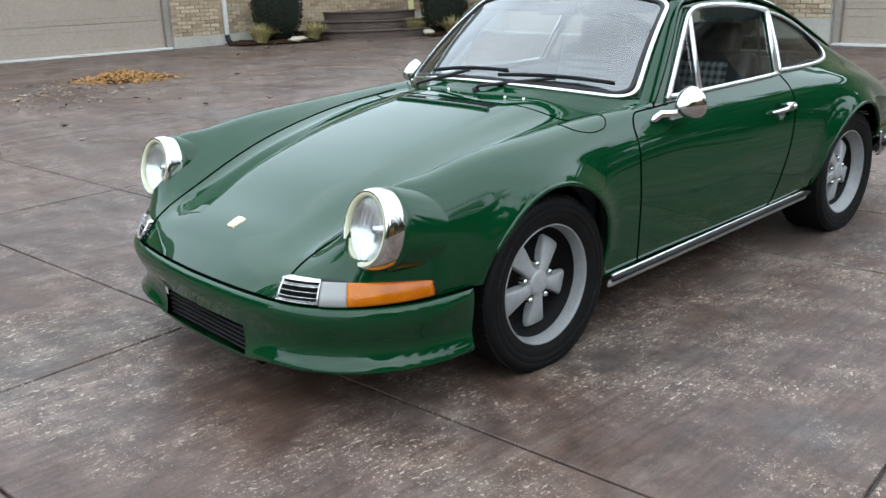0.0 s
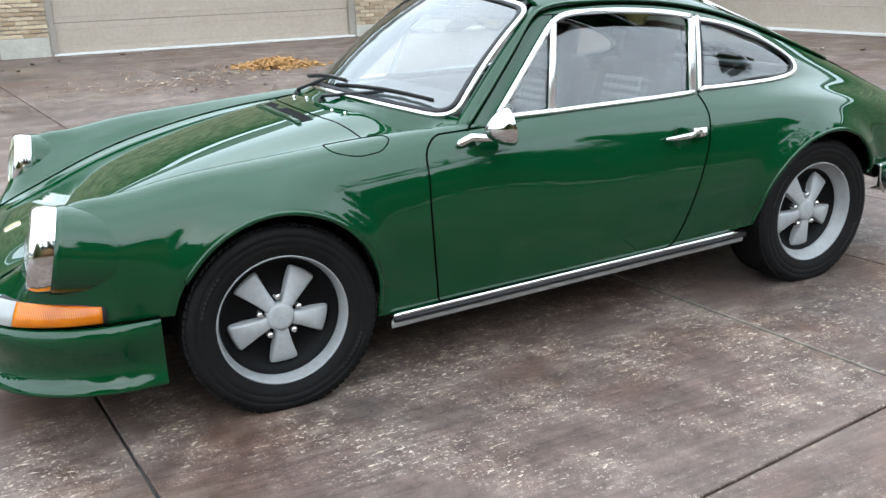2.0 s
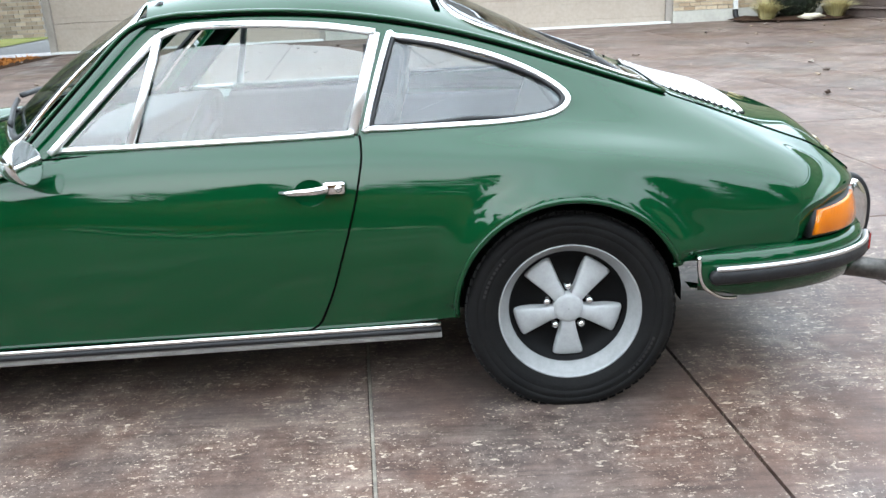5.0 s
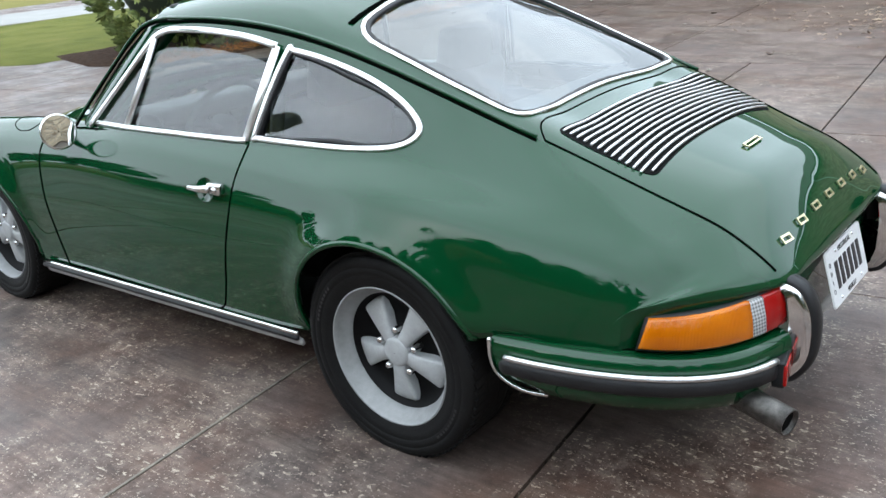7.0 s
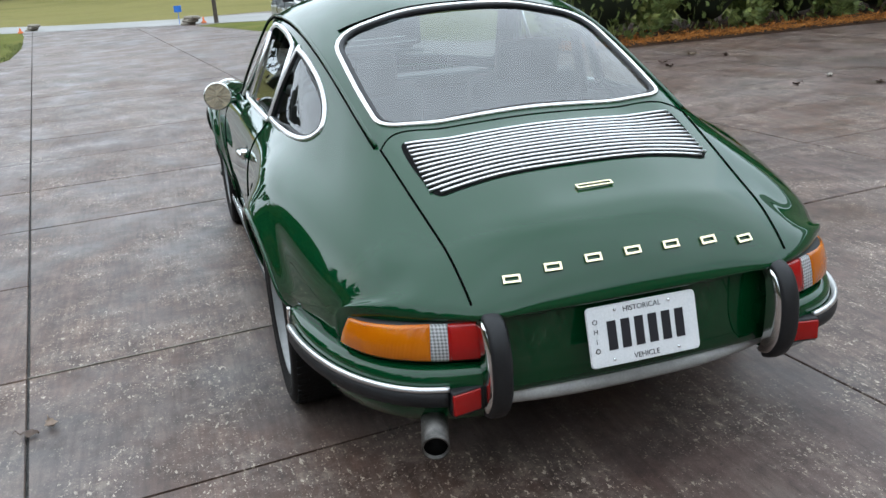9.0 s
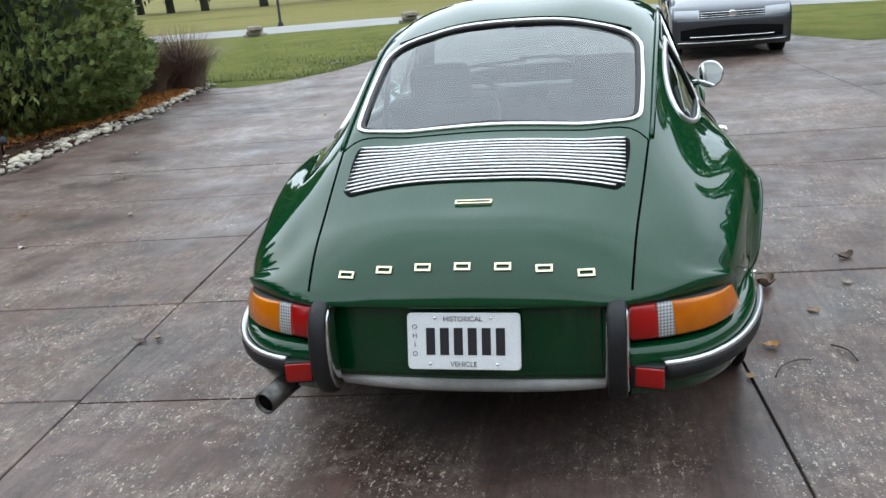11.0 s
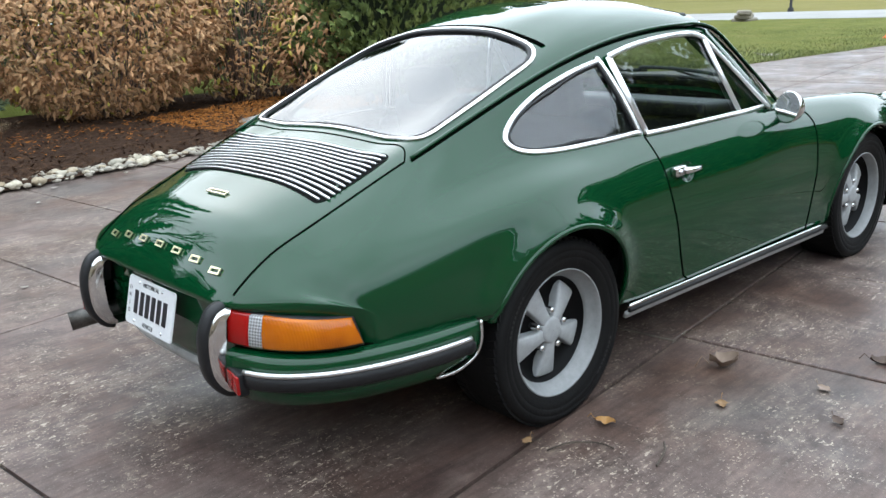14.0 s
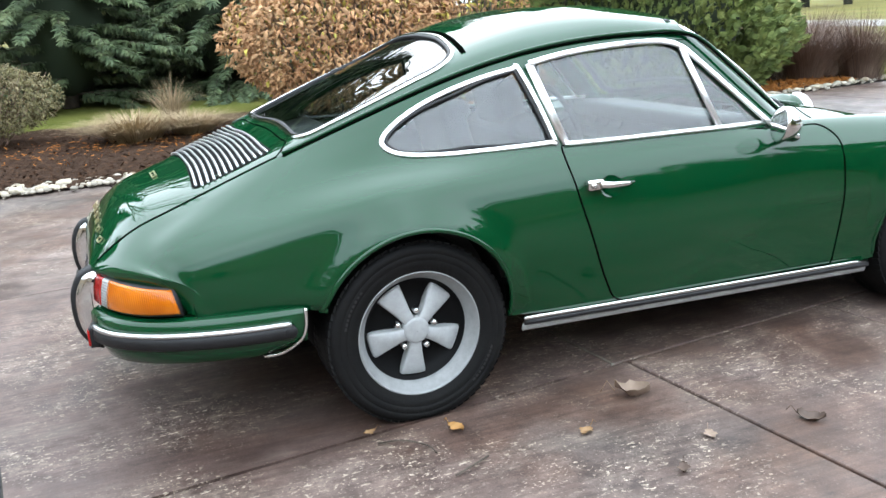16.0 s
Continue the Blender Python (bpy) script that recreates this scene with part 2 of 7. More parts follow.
def smooth_path(points, steps=6, closed=False):
    """A denser Catmull-Rom line through points of two or three numbers."""
    p = [np.array(q, float) for q in points]
    n, out = len(p), []
    for i in range(n if closed else n - 1):
        a = p[i - 1] if (i or closed) else p[i]
        b, c = p[i], p[(i + 1) % n]
        d = p[(i + 2) % n] if (i < n - 2 or closed) else c
        for k in range(steps):
            t = k / steps
            out.append(0.5 * (2 * b + (c - a) * t + (2 * a - 5 * b + 4 * c - d) * t * t + (3 * b - a - 3 * c + d) * t ** 3))
    if not closed:
        out.append(p[-1])
    return [tuple(float(v) for v in q) for q in out]


def rounded(points, radii, steps=6):
    """A closed 2D outline with rounded corners."""
    out, n = [], len(points)
    for i in range(n):
        p, a, b = (Vector(points[j % n]) for j in (i, i - 1, i + 1))
        r = radii[i] if isinstance(radii, (list, tuple)) else radii
        if r <= 0:
            out.append(tuple(p))
            continue
        da, db = (a - p), (b - p)
        k = min(r, da.length * 0.48, db.length * 0.48)
        s, e = p + da.normalized() * k, p + db.normalized() * k
        for j in range(steps + 1):
            t = j / steps
            out.append(tuple(s * (1 - t) ** 2 + p * 2 * t * (1 - t) + e * t * t))
    return out


def inside(poly, x, y):
    hit, n = False, len(poly)
    for i in range(n):
        (x1, y1), (x2, y2) = poly[i - 1], poly[i]
        if (y1 > y) != (y2 > y) and x < (x2 - x1) * (y - y1) / (y2 - y1) + x1:
            hit = not hit
    return hit

# ---- the car: body skin ----
# x runs from the front axle to the tail, y from the middle to the car's right, z up.
# Each character line is drawn once, from nose to tail, at the same stations.
FRONT_KNOTS = (-0.85, -0.78, -0.58, -0.45, -0.30, 0.0, 0.30, 0.60, 1.0)
REAR_KNOTS = (1.0, 1.30, 1.60, 1.95, 2.25, 2.55, 2.80, 3.0, 3.12, 3.20, 3.26)

HOOD_MIDDLE = ((-.868, 0, .385), (-.80, 0, .452), (-.60, 0, .548), (-.45, 0, .612), (-.30, 0, .668), (0, 0, .750), (.30, 0, .810), (.60, 0, .845), (1.0, 0, .80))
HOOD_HALF = ((-.860, .24, .385), (-.795, .24, .450), (-.60, .25, .546), (-.45, .26, .610), (-.30, .27, .665), (0, .29, .745), (.30, .31, .803), (.60, .32, .835), (1.0, .33, .80))
HOOD_SEAM = ((-.832, .44, .385), (-.788, .45, .442), (-.60, .47, .541), (-.45, .487, .603), (-.30, .505, .657), (0, .543, .728), (.30, .572, .769), (.60, .595, .785), (1.0, .61, .79))
FENDER_INNER = ((-.790, .56, .385), (-.752, .56, .452), (-.595, .560, .610), (-.45, .569, .664), (-.30, .578, .708), (0, .594, .753), (.30, .605, .783), (.60, .625, .80), (1.0, .65, .805))

ROOF_MIDDLE = ((1.0, 0, 1.232), (1.30, 0, 1.272), (1.60, 0, 1.265), (1.95, 0, 1.185), (2.25, 0, 1.042), (2.55, 0, .899), (2.80, 0, .830), (3.0, 0, .764), (3.14, 0, .692), (3.222, 0, .575), (3.20, 0, .55))
ROOF_HALF = ((1.02, .30, 1.222), (1.30, .30, 1.262), (1.60, .295, 1.253), (1.95, .29, 1.165), (2.25, .28, 1.03), (2.55, .27, .892), (2.80, .26, .822), (3.0, .25, .756), (3.135, .25, .683), (3.22, .25, .575), (3.197, .25, .55))
GUTTER = ((1.08, .545, 1.158), (1.30, .545, 1.170), (1.60, .538, 1.155), (1.95, .525, 1.09), (2.25, .51, .995), (2.58, .492, .876), (2.80, .47, .792), (3.0, .45, .713), (3.12, .44, .652), (3.207, .433, .575), (3.185, .43, .552))
PILLAR_HALF = ((1.05, .615, .985), (1.30, .632, .995), (1.60, .628, .99), (1.95, .60, .985), (2.25, .57, .93), (2.57, .55, .845), (2.80, .53, .774), (3.0, .515, .689), (3.11, .515, .631), (3.165, .525, .575), (3.13, .515, .535))

CROWN = ((-.72, .655, .385), (-.695, .66, .458), (-.575, .662, .698), (-.45, .661, .724), (-.30, .658, .746), (0, .650, .775), (.30, .645, .795), (.60, .655, .808), (1.0, .692, .815),
         (1.30, .694, .818), (1.60, .692, .822), (1.95, .678, .835), (2.25, .652, .832), (2.55, .640, .784), (2.80, .628, .727), (3.0, .615, .648), (3.065, .615, .603), (3.093, .616, .565), (3.05, .585, .45))
SHOULDER = ((-.60, .735, .385), (-.585, .737, .455), (-.555, .757, .618), (-.44, .762, .652), (-.30, .765, .678), (0, .774, .708), (.30, .758, .722), (.60, .750, .735), (1.0, .750, .745),
            (1.30, .752, .745), (1.60, .756, .748), (1.95, .770, .752), (2.25, .790, .744), (2.55, .768, .704), (2.80, .726, .650), (2.96, .692, .602), (3.01, .684, .577), (3.03, .677, .560), (2.99, .645, .45))
WAIST = ((-.50, .775, .385), (-.49, .778, .44), (-.45, .791, .53), (-.37, .799, .553), (-.28, .806, .57), (0, .818, .60), (.30, .801, .56), (.60, .787, .55), (1.0, .788, .55),
         (1.30, .792, .555), (1.60, .797, .56), (1.95, .815, .585), (2.268, .830, .610), (2.55, .796, .568), (2.75, .762, .53), (2.89, .730, .522), (2.93, .718, .526), (2.95, .712, .530), (2.945, .705, .45))
FLANK = ((-.47, .775, .37), (-.46, .777, .38), (-.42, .785, .40), (-.335, .788, .40), (-.25, .79, .40), (0, .795, .40), (.30, .785, .38), (.60, .78, .37), (1.0, .783, .37),
         (1.30, .785, .37), (1.60, .788, .375), (1.95, .80, .40), (2.268, .806, .42), (2.55, .790, .45), (2.70, .768, .455), (2.84, .738, .455), (2.90, .724, .455), (2.93, .716, .455), (2.935, .708, .44))
SILL = ((-.45, .76, .36), (-.44, .76, .35), (-.40, .765, .31), (-.31, .768, .288), (-.22, .77, .27), (0, .77, .245), (.30, .768, .235), (.60, .766, .24), (1.0, .768, .245),
        (1.30, .77, .252), (1.60, .772, .262), (1.95, .775, .29), (2.268, .78, .33), (2.55, .775, .42), (2.68, .765, .44), (2.80, .745, .44), (2.87, .73, .44), (2.90, .72, .435), (2.92, .71, .43))

AXLE_F, AXLE_R, HUB = 0.0, 2.268, 0.293
side_knots = FRONT_KNOTS + REAR_KNOTS[1:]
side_lines = [spline(side_knots, line) for line in (CROWN, SHOULDER, WAIST, FLANK, SILL)]
hood_lines = [spline(FRONT_KNOTS, line) for line in (HOOD_MIDDLE, HOOD_HALF, HOOD_SEAM, FENDER_INNER)]
roof_lines = [spline(REAR_KNOTS, line) for line in (ROOF_MIDDLE, ROOF_HALF, GUTTER, PILLAR_HALF)]


def belt_break(x):
    """How sharply the belt line is folded: fully beside the doors, not at all on the fenders."""
    return float(np.clip((x - 0.55) / 0.3, 0, 1) * np.clip((2.05 - x) / 0.3, 0, 1))


def section(points, fold, per):
    """One cross-section, from the middle to the sill: a smooth curve through the character lines."""
    p = [np.array((points[0][0], -points[1][1], points[1][2]))] + [np.array(q, float) for q in points]
    n = len(p)
    h = [max(np.linalg.norm(p[i + 1] - p[i]), 1e-4) for i in range(n - 1)]
    chord = [(p[i + 1] - p[i]) / h[i] for i in range(n - 1)]
    before, after = [None] * n, [None] * n
    for i in range(n):
        if i == 0:
            t = chord[0]
        elif i == n - 1:
            t = chord[-1]
        else:
            t = (chord[i - 1] * h[i] + chord[i] * h[i - 1]) / (h[i] + h[i - 1])
        before[i] = after[i] = t
    k = 5                       # the belt line
    before[k] = before[k] * (1 - fold) + chord[k - 1] * fold
    after[k] = after[k] * (1 - fold) + (1.5 * chord[k] - 0.5 * after[k + 1]) * fold
    out = []
    for i in range(1, n - 1):
        for j in range(per):
            s = j / per
            a, b = after[i] * h[i], before[i + 1] * h[i]
            out.append(p[i] * (2 * s ** 3 - 3 * s ** 2 + 1) + a * (s ** 3 - 2 * s ** 2 + s) + p[i + 1] * (3 * s ** 2 - 2 * s ** 3) + b * (s ** 3 - s ** 2))
    out.append(p[-1])
    return out


def skin(knots, top, steps=10, per=7):
    """One half of the skin between two stations as a grid of points."""
    rows = []
    for a, b in zip(knots, knots[1:]):
        for j in range(steps):
            rows.append(a + (b - a) * j / steps)
    rows.append(knots[-1])
    grid = np.array([section([f(t) for f in top] + [f(t) for f in side_lines], belt_break(t), per) for t in rows])
    # flared arches: the sheet swells outwards round each wheel
    for ax, hub_z, rim_r, swell in ((AXLE_F, HUB + .024, .326, .025), (AXLE_R, HUB + .025, .328, .031)):
        dx, dz = grid[:, :, 0] - ax, grid[:, :, 2] - hub_z
        reach = np.hypot(dx, dz)
        rise = np.clip(dz / np.maximum(reach, 1e-6), 0, 1) ** .5
        grid[:, :, 1] += swell * rise * np.exp(-(np.maximum(reach - rim_r, 0) / .050) ** 2) * (np.abs(grid[:, :, 1]) > .5)
    return grid


def add_grid(bm, grid, store):
    """Both halves of a grid of points as faces, with the smooth surface's normals kept in store."""
    du, dv = np.gradient(grid, axis=0), np.gradient(grid, axis=1)
    normal = np.cross(du, dv)
    normal /= np.maximum(np.linalg.norm(normal, axis=2, keepdims=True), 1e-9)
    for sign in (1, -1):
        vs = [[bm.verts.new((p[0], p[1] * sign, p[2])) for p in row] for row in grid]
        for i in range(len(grid) - 1):
            for j in range(len(grid[0]) - 1):
                f = (vs[i][j], vs[i + 1][j], vs[i + 1][j + 1], vs[i][j + 1])
                bm.faces.new(f if sign < 0 else f[::-1])
        for i in range(len(grid)):
            for j in range(len(grid[0])):
                store.append((vs[i][j], Vector((normal[i, j, 0], normal[i, j, 1] * sign, normal[i, j, 2]))))


from mathutils.bvhtree import BVHTree

skin_bm = bmesh.new()
skin_normals = []
add_grid(skin_bm, skin(FRONT_KNOTS, hood_lines), skin_normals)
add_grid(skin_bm, skin(REAR_KNOTS, roof_lines), skin_normals)
flip = -1 if sum(n.z for v, n in skin_normals if v.co.z > 1.1) < 0 else 1
skin_bm.verts.index_update()
normal_of = [n * flip for _, n in skin_normals]
skin_bm.faces.index_update()
skin_bm.faces.ensure_lookup_table()
skin_tree = BVHTree.FromBMesh(skin_bm)
skin_corners = [[v.index for v in f.verts] for f in skin_bm.faces]
skin_spots = [v.co.copy() for v in skin_bm.verts]


def smooth_normal(co):
    """The normal of the smooth skin nearest to a place."""
    spot, flat, index, _ = skin_tree.find_nearest(co)
    total = Vector((0, 0, 0))
    for i in skin_corners[index]:
        total += normal_of[i] / ((skin_spots[i] - spot).length + 1e-4)
    return total.normalized()


def on_side(x, z, side, lift=0.0):
    """The place on the skin seen square from the side."""
    spot, n, _, _ = skin_tree.ray_cast(Vector((x, side * 2.0, z)), Vector((0, -side, 0)))
    if spot is None:
        spot, n, _, _ = skin_tree.find_nearest(Vector((x, side * 0.75, z)))
    return spot + smooth_normal(spot) * lift


def on_top(x, y, lift=0.0):
    """The place on the skin seen from above."""
    spot, n, _, _ = skin_tree.ray_cast(Vector((x, y, 3.0)), Vector((0, 0, -1)))
    if spot is None:
        spot, n, _, _ = skin_tree.find_nearest(Vector((x, y, 0.6)))
    return spot + smooth_normal(spot) * lift


panel_layer = skin_bm.faces.layers.int.new("panel")


def cut(outline, axis, tag, keep):
    """Score an outline, drawn square to axis (1: from the side, 2: from above, 0: from the front), into the skin and tag what lies within."""
    u, v = [a for a in range(3) if a != axis]
    lo = (min(p[0] for p in outline) - 0.03, min(p[1] for p in outline) - 0.03)
    hi = (max(p[0] for p in outline) + 0.03, max(p[1] for p in outline) + 0.03)

    def near(f):
        c = f.calc_center_median()
        return lo[0] < c[u] < hi[0] and lo[1] < c[v] < hi[1] and keep(c)

    n = len(outline)
    pool = [f for f in skin_bm.faces if near(f)]
    for i in range(n):
        a, b = outline[i - 1], outline[i]
        length = math.hypot(b[0] - a[0], b[1] - a[1])
        if length < 1e-6:
            continue
        no, co = Vector((0, 0, 0)), Vector((0, 0, 0))
        no[u], no[v] = -(b[1] - a[1]) / length, (b[0] - a[0]) / length
        co[u], co[v] = a[0], a[1]
        e0 = (min(a[0], b[0]) - 0.02, min(a[1], b[1]) - 0.02)
        e1 = (max(a[0], b[0]) + 0.02, max(a[1], b[1]) + 0.02)
        faces = [f for f in pool if f.is_valid]
        chosen = []
        for f in faces:
            box_lo = (min(q.co[u] for q in f.verts), min(q.co[v] for q in f.verts))
            box_hi = (max(q.co[u] for q in f.verts), max(q.co[v] for q in f.verts))
            if box_hi[0] > e0[0] and box_lo[0] < e1[0] and box_hi[1] > e0[1] and box_lo[1] < e1[1]:
                chosen.append(f)
        if not chosen:
            continue
        geom = list(chosen) + list({e for f in chosen for e in f.edges}) + list({q for f in chosen for q in f.verts})
        got = bmesh.ops.bisect_plane(skin_bm, geom=geom, dist=1e-6, plane_co=co, plane_no=no)
        fresh = [g for g in got["geom"] if isinstance(g, bmesh.types.BMFace)]
        known = set(pool)
        pool = [f for f in pool if f.is_valid] + [f for f in fresh if f not in known]
    for f in pool:
        if f.is_valid:
            c = f.calc_center_median()
            if inside(outline, c[u], c[v]):
                f[panel_layer] = tag(c) if callable(tag) else tag


OUT, DOOR_L, DOOR_R, HOODP, LID, FUEL = 1, 2, 3, 4, 5, 6


def ring(cx, cz, r, n=56, a0=0.0, squash=1.0):
    return [(cx + r * math.cos(2 * math.pi * k / n + a0), cz + r * squash * math.sin(2 * math.pi * k / n + a0)) for k in range(n)]


DOOR_GLASS = rounded([(.55, .828), (1.655, .834), (1.735, 1.100), (1.43, 1.136), (1.13, 1.138), (.90, 1.138), (.55, 1.0)], [0, .02, .025, .2, .05, 0, 0])
QUARTER = smooth_path([(1.708, .850), (1.725, .838), (1.95, .836), (2.12, .838), (2.235, .848), (2.285, .872), (2.278, .905), (2.20, .958), (2.08, 1.012), (1.93, 1.057), (1.80, 1.082), (1.775, 1.075)], 4, True)
DOOR = rounded([(.515, .74), (.56, .785), (.68, .806), (.85, .813), (1.30, .820), (1.688, .825), (1.695, .77), (1.675, .66), (1.635, .53), (1.585, .38), (1.54, .285), (1.50, .262), (.90, .250), (.535, .240), (.52, .40), (.508, .55)],
               [.05, .04, .05, .05, .05, .012, .06, .1, .1, .1, .05, .03, 0, .02, .1, .1], 4)
REAR_WINDOW = rounded([(1.905, 0), (1.915, .25), (1.955, .475), (2.30, .476), (2.534, .464), (2.515, .25), (2.508, 0), (2.515, -.25), (2.534, -.464), (2.30, -.476), (1.955, -.475), (1.915, -.25)],
                      [.1, .1, .11, .1, .07, .1, .1, .1, .07, .1, .11, .1], 5)
LID_OUT = rounded([(2.545, 0), (2.551, .30), (2.567, .43), (2.613, .488), (2.80, .471), (3.0, .451), (3.12, .441), (3.30, .433), (3.30, -.433), (3.12, -.441), (3.0, -.451), (2.80, -.471), (2.613, -.488), (2.567, -.43), (2.551, -.30)],
                  [.1, .1, .05, .012, .1, .1, .1, 0, 0, .1, .1, .1, .012, .05, .1], 4)
HOOD_OUT = rounded([(-.95, .437), (-.76, .452), (-.60, .473), (-.30, .508), (0, .546), (.26, .572), (.40, .584), (.43, .56), (.425, .3), (.405, 0), (.425, -.3), (.43, -.56), (.40, -.584), (.26, -.572), (0, -.546), (-.30, -.508), (-.60, -.473), (-.76, -.452), (-.95, -.437)],
                   [0, .05, .1, .1, .1, .1, .03, .03, .1, .1, .1, .03, .03, .1, .1, .1, .1, .05, 0], 4)

def screen(u, v):
    """u from 0 at the scuttle to 1 at the roof, v from -1 to 1 across."""
    low = Vector((.462 + .225 * abs(v) ** 2.2, .655 * v, .862 - .052 * abs(v) ** 2.2))
    high = Vector((1.010 + .045 * v * v, .532 * v, 1.222 - .060 * v * v))
    p = low.lerp(high, u)
    return p + Vector((-.42, 0, .58)).normalized() * .028 * math.sin(math.pi * u) * (1 - .3 * v * v)


# the opening below the windscreen follows the glass
half_foot = [(screen(u, v).x + .022, screen(u, v).y) for u, v in ((.03, 0), (.03, .25), (.03, .5), (.03, .68), (.035, .80), (.07, .88), (.14, .925))]
COCKPIT = half_foot[::-1] + [(x, -y) for x, y in half_foot[1:]] + [(1.2, -.60), (1.2, .60)]
RECESS = ring(1.545, .682, .046, 28, 0, .8)

side_only = lambda c: abs(c.y) > 0.5 and c.x > 0.4
cut(ring(AXLE_F, HUB + .024, .326), 1, OUT, lambda c: c.z < .75)
cut(ring(AXLE_R, HUB + .025, .328), 1, OUT, lambda c: c.z < .75 and c.x > 1.5)
cut(DOOR_GLASS, 1, OUT, lambda c: side_only(c) and c.x > 1.0 and c.z > 0.8245)
cut(QUARTER, 1, OUT, side_only)
cut(REAR_WINDOW, 2, OUT, lambda c: c.x > 1.7 and c.z > .82)
cut(COCKPIT, 2, OUT, lambda c: c.x < 1.02 and c.z < .9 and c.z > .7)
cut(DOOR, 1, lambda c: DOOR_R if c.y > 0 else DOOR_L, lambda c: abs(c.y) > .66 and c.z < .8255)
cut(RECESS, 1, OUT, side_only)
for side in (-1, 1):
    cut(ring(side * .667, .598, .087, 40, 0, .92), 0, OUT, lambda c: c.x < -.56)
cut(LID_OUT, 2, LID, lambda c: c.x > 2.45 and c.z > .5)
cut(HOOD_OUT, 2, HOODP, lambda c: c.x < .5 and c.z > .38)

for f in list(skin_bm.faces):
    c = f.calc_center_median()
    if f[panel_layer] == OUT or (c.x < -.28 and c.z < .383) or (abs(c.x) < .3 and c.z < HUB) or (abs(c.x - AXLE_R) < .31 and c.z < HUB):
        skin_bm.faces.remove(f)

car = new("sports_car")
tagged(car, "dark green classic coupe with chrome trim parked on the driveway", "car")


def panel_part(name, tags, label=""):
    """The faces with these tags as one part, with the smooth skin's normals and a folded-in edge."""
    bm = bmesh.new()
    made = {}
    for f in skin_bm.faces:
        if f[panel_layer] in tags:
            vs = []
            for v in f.verts:
                if v not in made:
                    made[v] = bm.verts.new(v.co)
                vs.append(made[v])
            try:
                bm.faces.new(vs)
            except ValueError:
                pass
    bmesh.ops.remove_doubles(bm, verts=bm.verts, dist=2e-5)
    shell = {v: smooth_normal(v.co) for v in bm.verts}
    for f in bm.faces:
        f.normal_update()
        if f.normal.dot(smooth_normal(f.calc_center_median())) < 0:
            f.normal_flip()
    # the edge is folded 14 mm inwards, so that the sheet has depth
    rim = [e for e in bm.edges if len(e.link_faces) == 1]
    inner = {}
    for e in rim:
        e.smooth = False
        for v in e.verts:
            if v not in inner:
                inner[v] = bm.verts.new(v.co - shell[v] * 0.014)
    for e in rim:
        a, b = e.verts
        order = list(e.link_faces[0].verts)
        if order[(order.index(a) + 1) % len(order)] == b:
            a, b = b, a
        bm.faces.new((a, b, inner[b], inner[a]))
    bm.normal_update()
    normals = [shell.get(v) for v in bm.verts]
    ob = part(name, bm, PAINT, car, label)
    me = ob.data
    custom = []
    for poly in me.polygons:
        fold = any(normals[i] is None for i in poly.vertices)
        for i in poly.vertices:
            custom.append(tuple(poly.normal) if fold else tuple(normals[i]))
    me.normals_split_custom_set(custom)
    return ob


part_body = panel_part("body_shell", (0,))
panel_part("door_skin", (DOOR_L,))
panel_part("door_skin", (DOOR_R,))
panel_part("hood", (HOODP,))
panel_part("engine_lid", (LID,))
skin_bm.free()

# ---- the car: seams, glass, trim ----
def seam(points, radius=0.0034, closed=False, name="panel_gap"):
    bm = bmesh.new()
    tube(bm, points, radius, 6, closed)
    part(name, bm, SEAMDARK, car)


def trim(name, points, ups, half, thick, material, closed=False, label="", parent=None):
    """A flat strip along points, lying on the surface whose normals are ups."""
    bm = bmesh.new()
    pts = [Vector(p) for p in points]
    n = len(pts)
    rings = []
    for i, p in enumerate(pts):
        a = pts[i - 1] if (i or closed) else p
        b = pts[(i + 1) % n] if (i < n - 1 or closed) else p
        d, up = (b - a).normalized(), Vector(ups[i]).normalized()
        side = d.cross(up).normalized()
        ring_ = []
        for u, w in ((-1, -.9), (-1, .35), (-.72, .85), (0, 1), (.72, .85), (1, .35), (1, -.9)):
            ring_.append(bm.verts.new(p + side * half * u + up * thick * w))
        rings.append(ring_)
    for i in range(n if closed else n - 1):
        ra, rb = rings[i], rings[(i + 1) % n]
        for k in range(6):
            bm.faces.new((ra[k], ra[k + 1], rb[k + 1], rb[k]))
    if not closed:
        bm.faces.new(rings[0])
        bm.faces.new(rings[-1][::-1])
    return part(name, fix(bm), material, parent or car, label)


def fill(outline, project, rings=7):
    """A smooth sheet within an outline, laid on a surface."""
    bm = bmesh.new()
    cu = sum(p[0] for p in outline) / len(outline)
    cv = sum(p[1] for p in outline) / len(outline)
    mid = bm.verts.new(project(cu, cv))
    last = None
    for k in range(1, rings + 1):
        s = k / rings
        row = [bm.verts.new(project(cu + (p[0] - cu) * s, cv + (p[1] - cv) * s)) for p in outline]
        n = len(row)
        for i in range(n):
            if last is None:
                bm.faces.new((mid, row[i], row[(i + 1) % n]))
            else:
                bm.faces.new((last[i], row[i], row[(i + 1) % n], last[(i + 1) % n]))
        last = row
    return fix(bm)


def bounds_every(outline, gap=0.03):
    """An outline with points no further apart than gap."""
    out, n = [], len(outline)
    for i in range(n):
        a, b = Vector(outline[i]), Vector(outline[(i + 1) % n])
        k = max(1, int((b - a).length / gap))
        out += [tuple(a + (b - a) * j / k) for j in range(k)]
    return out


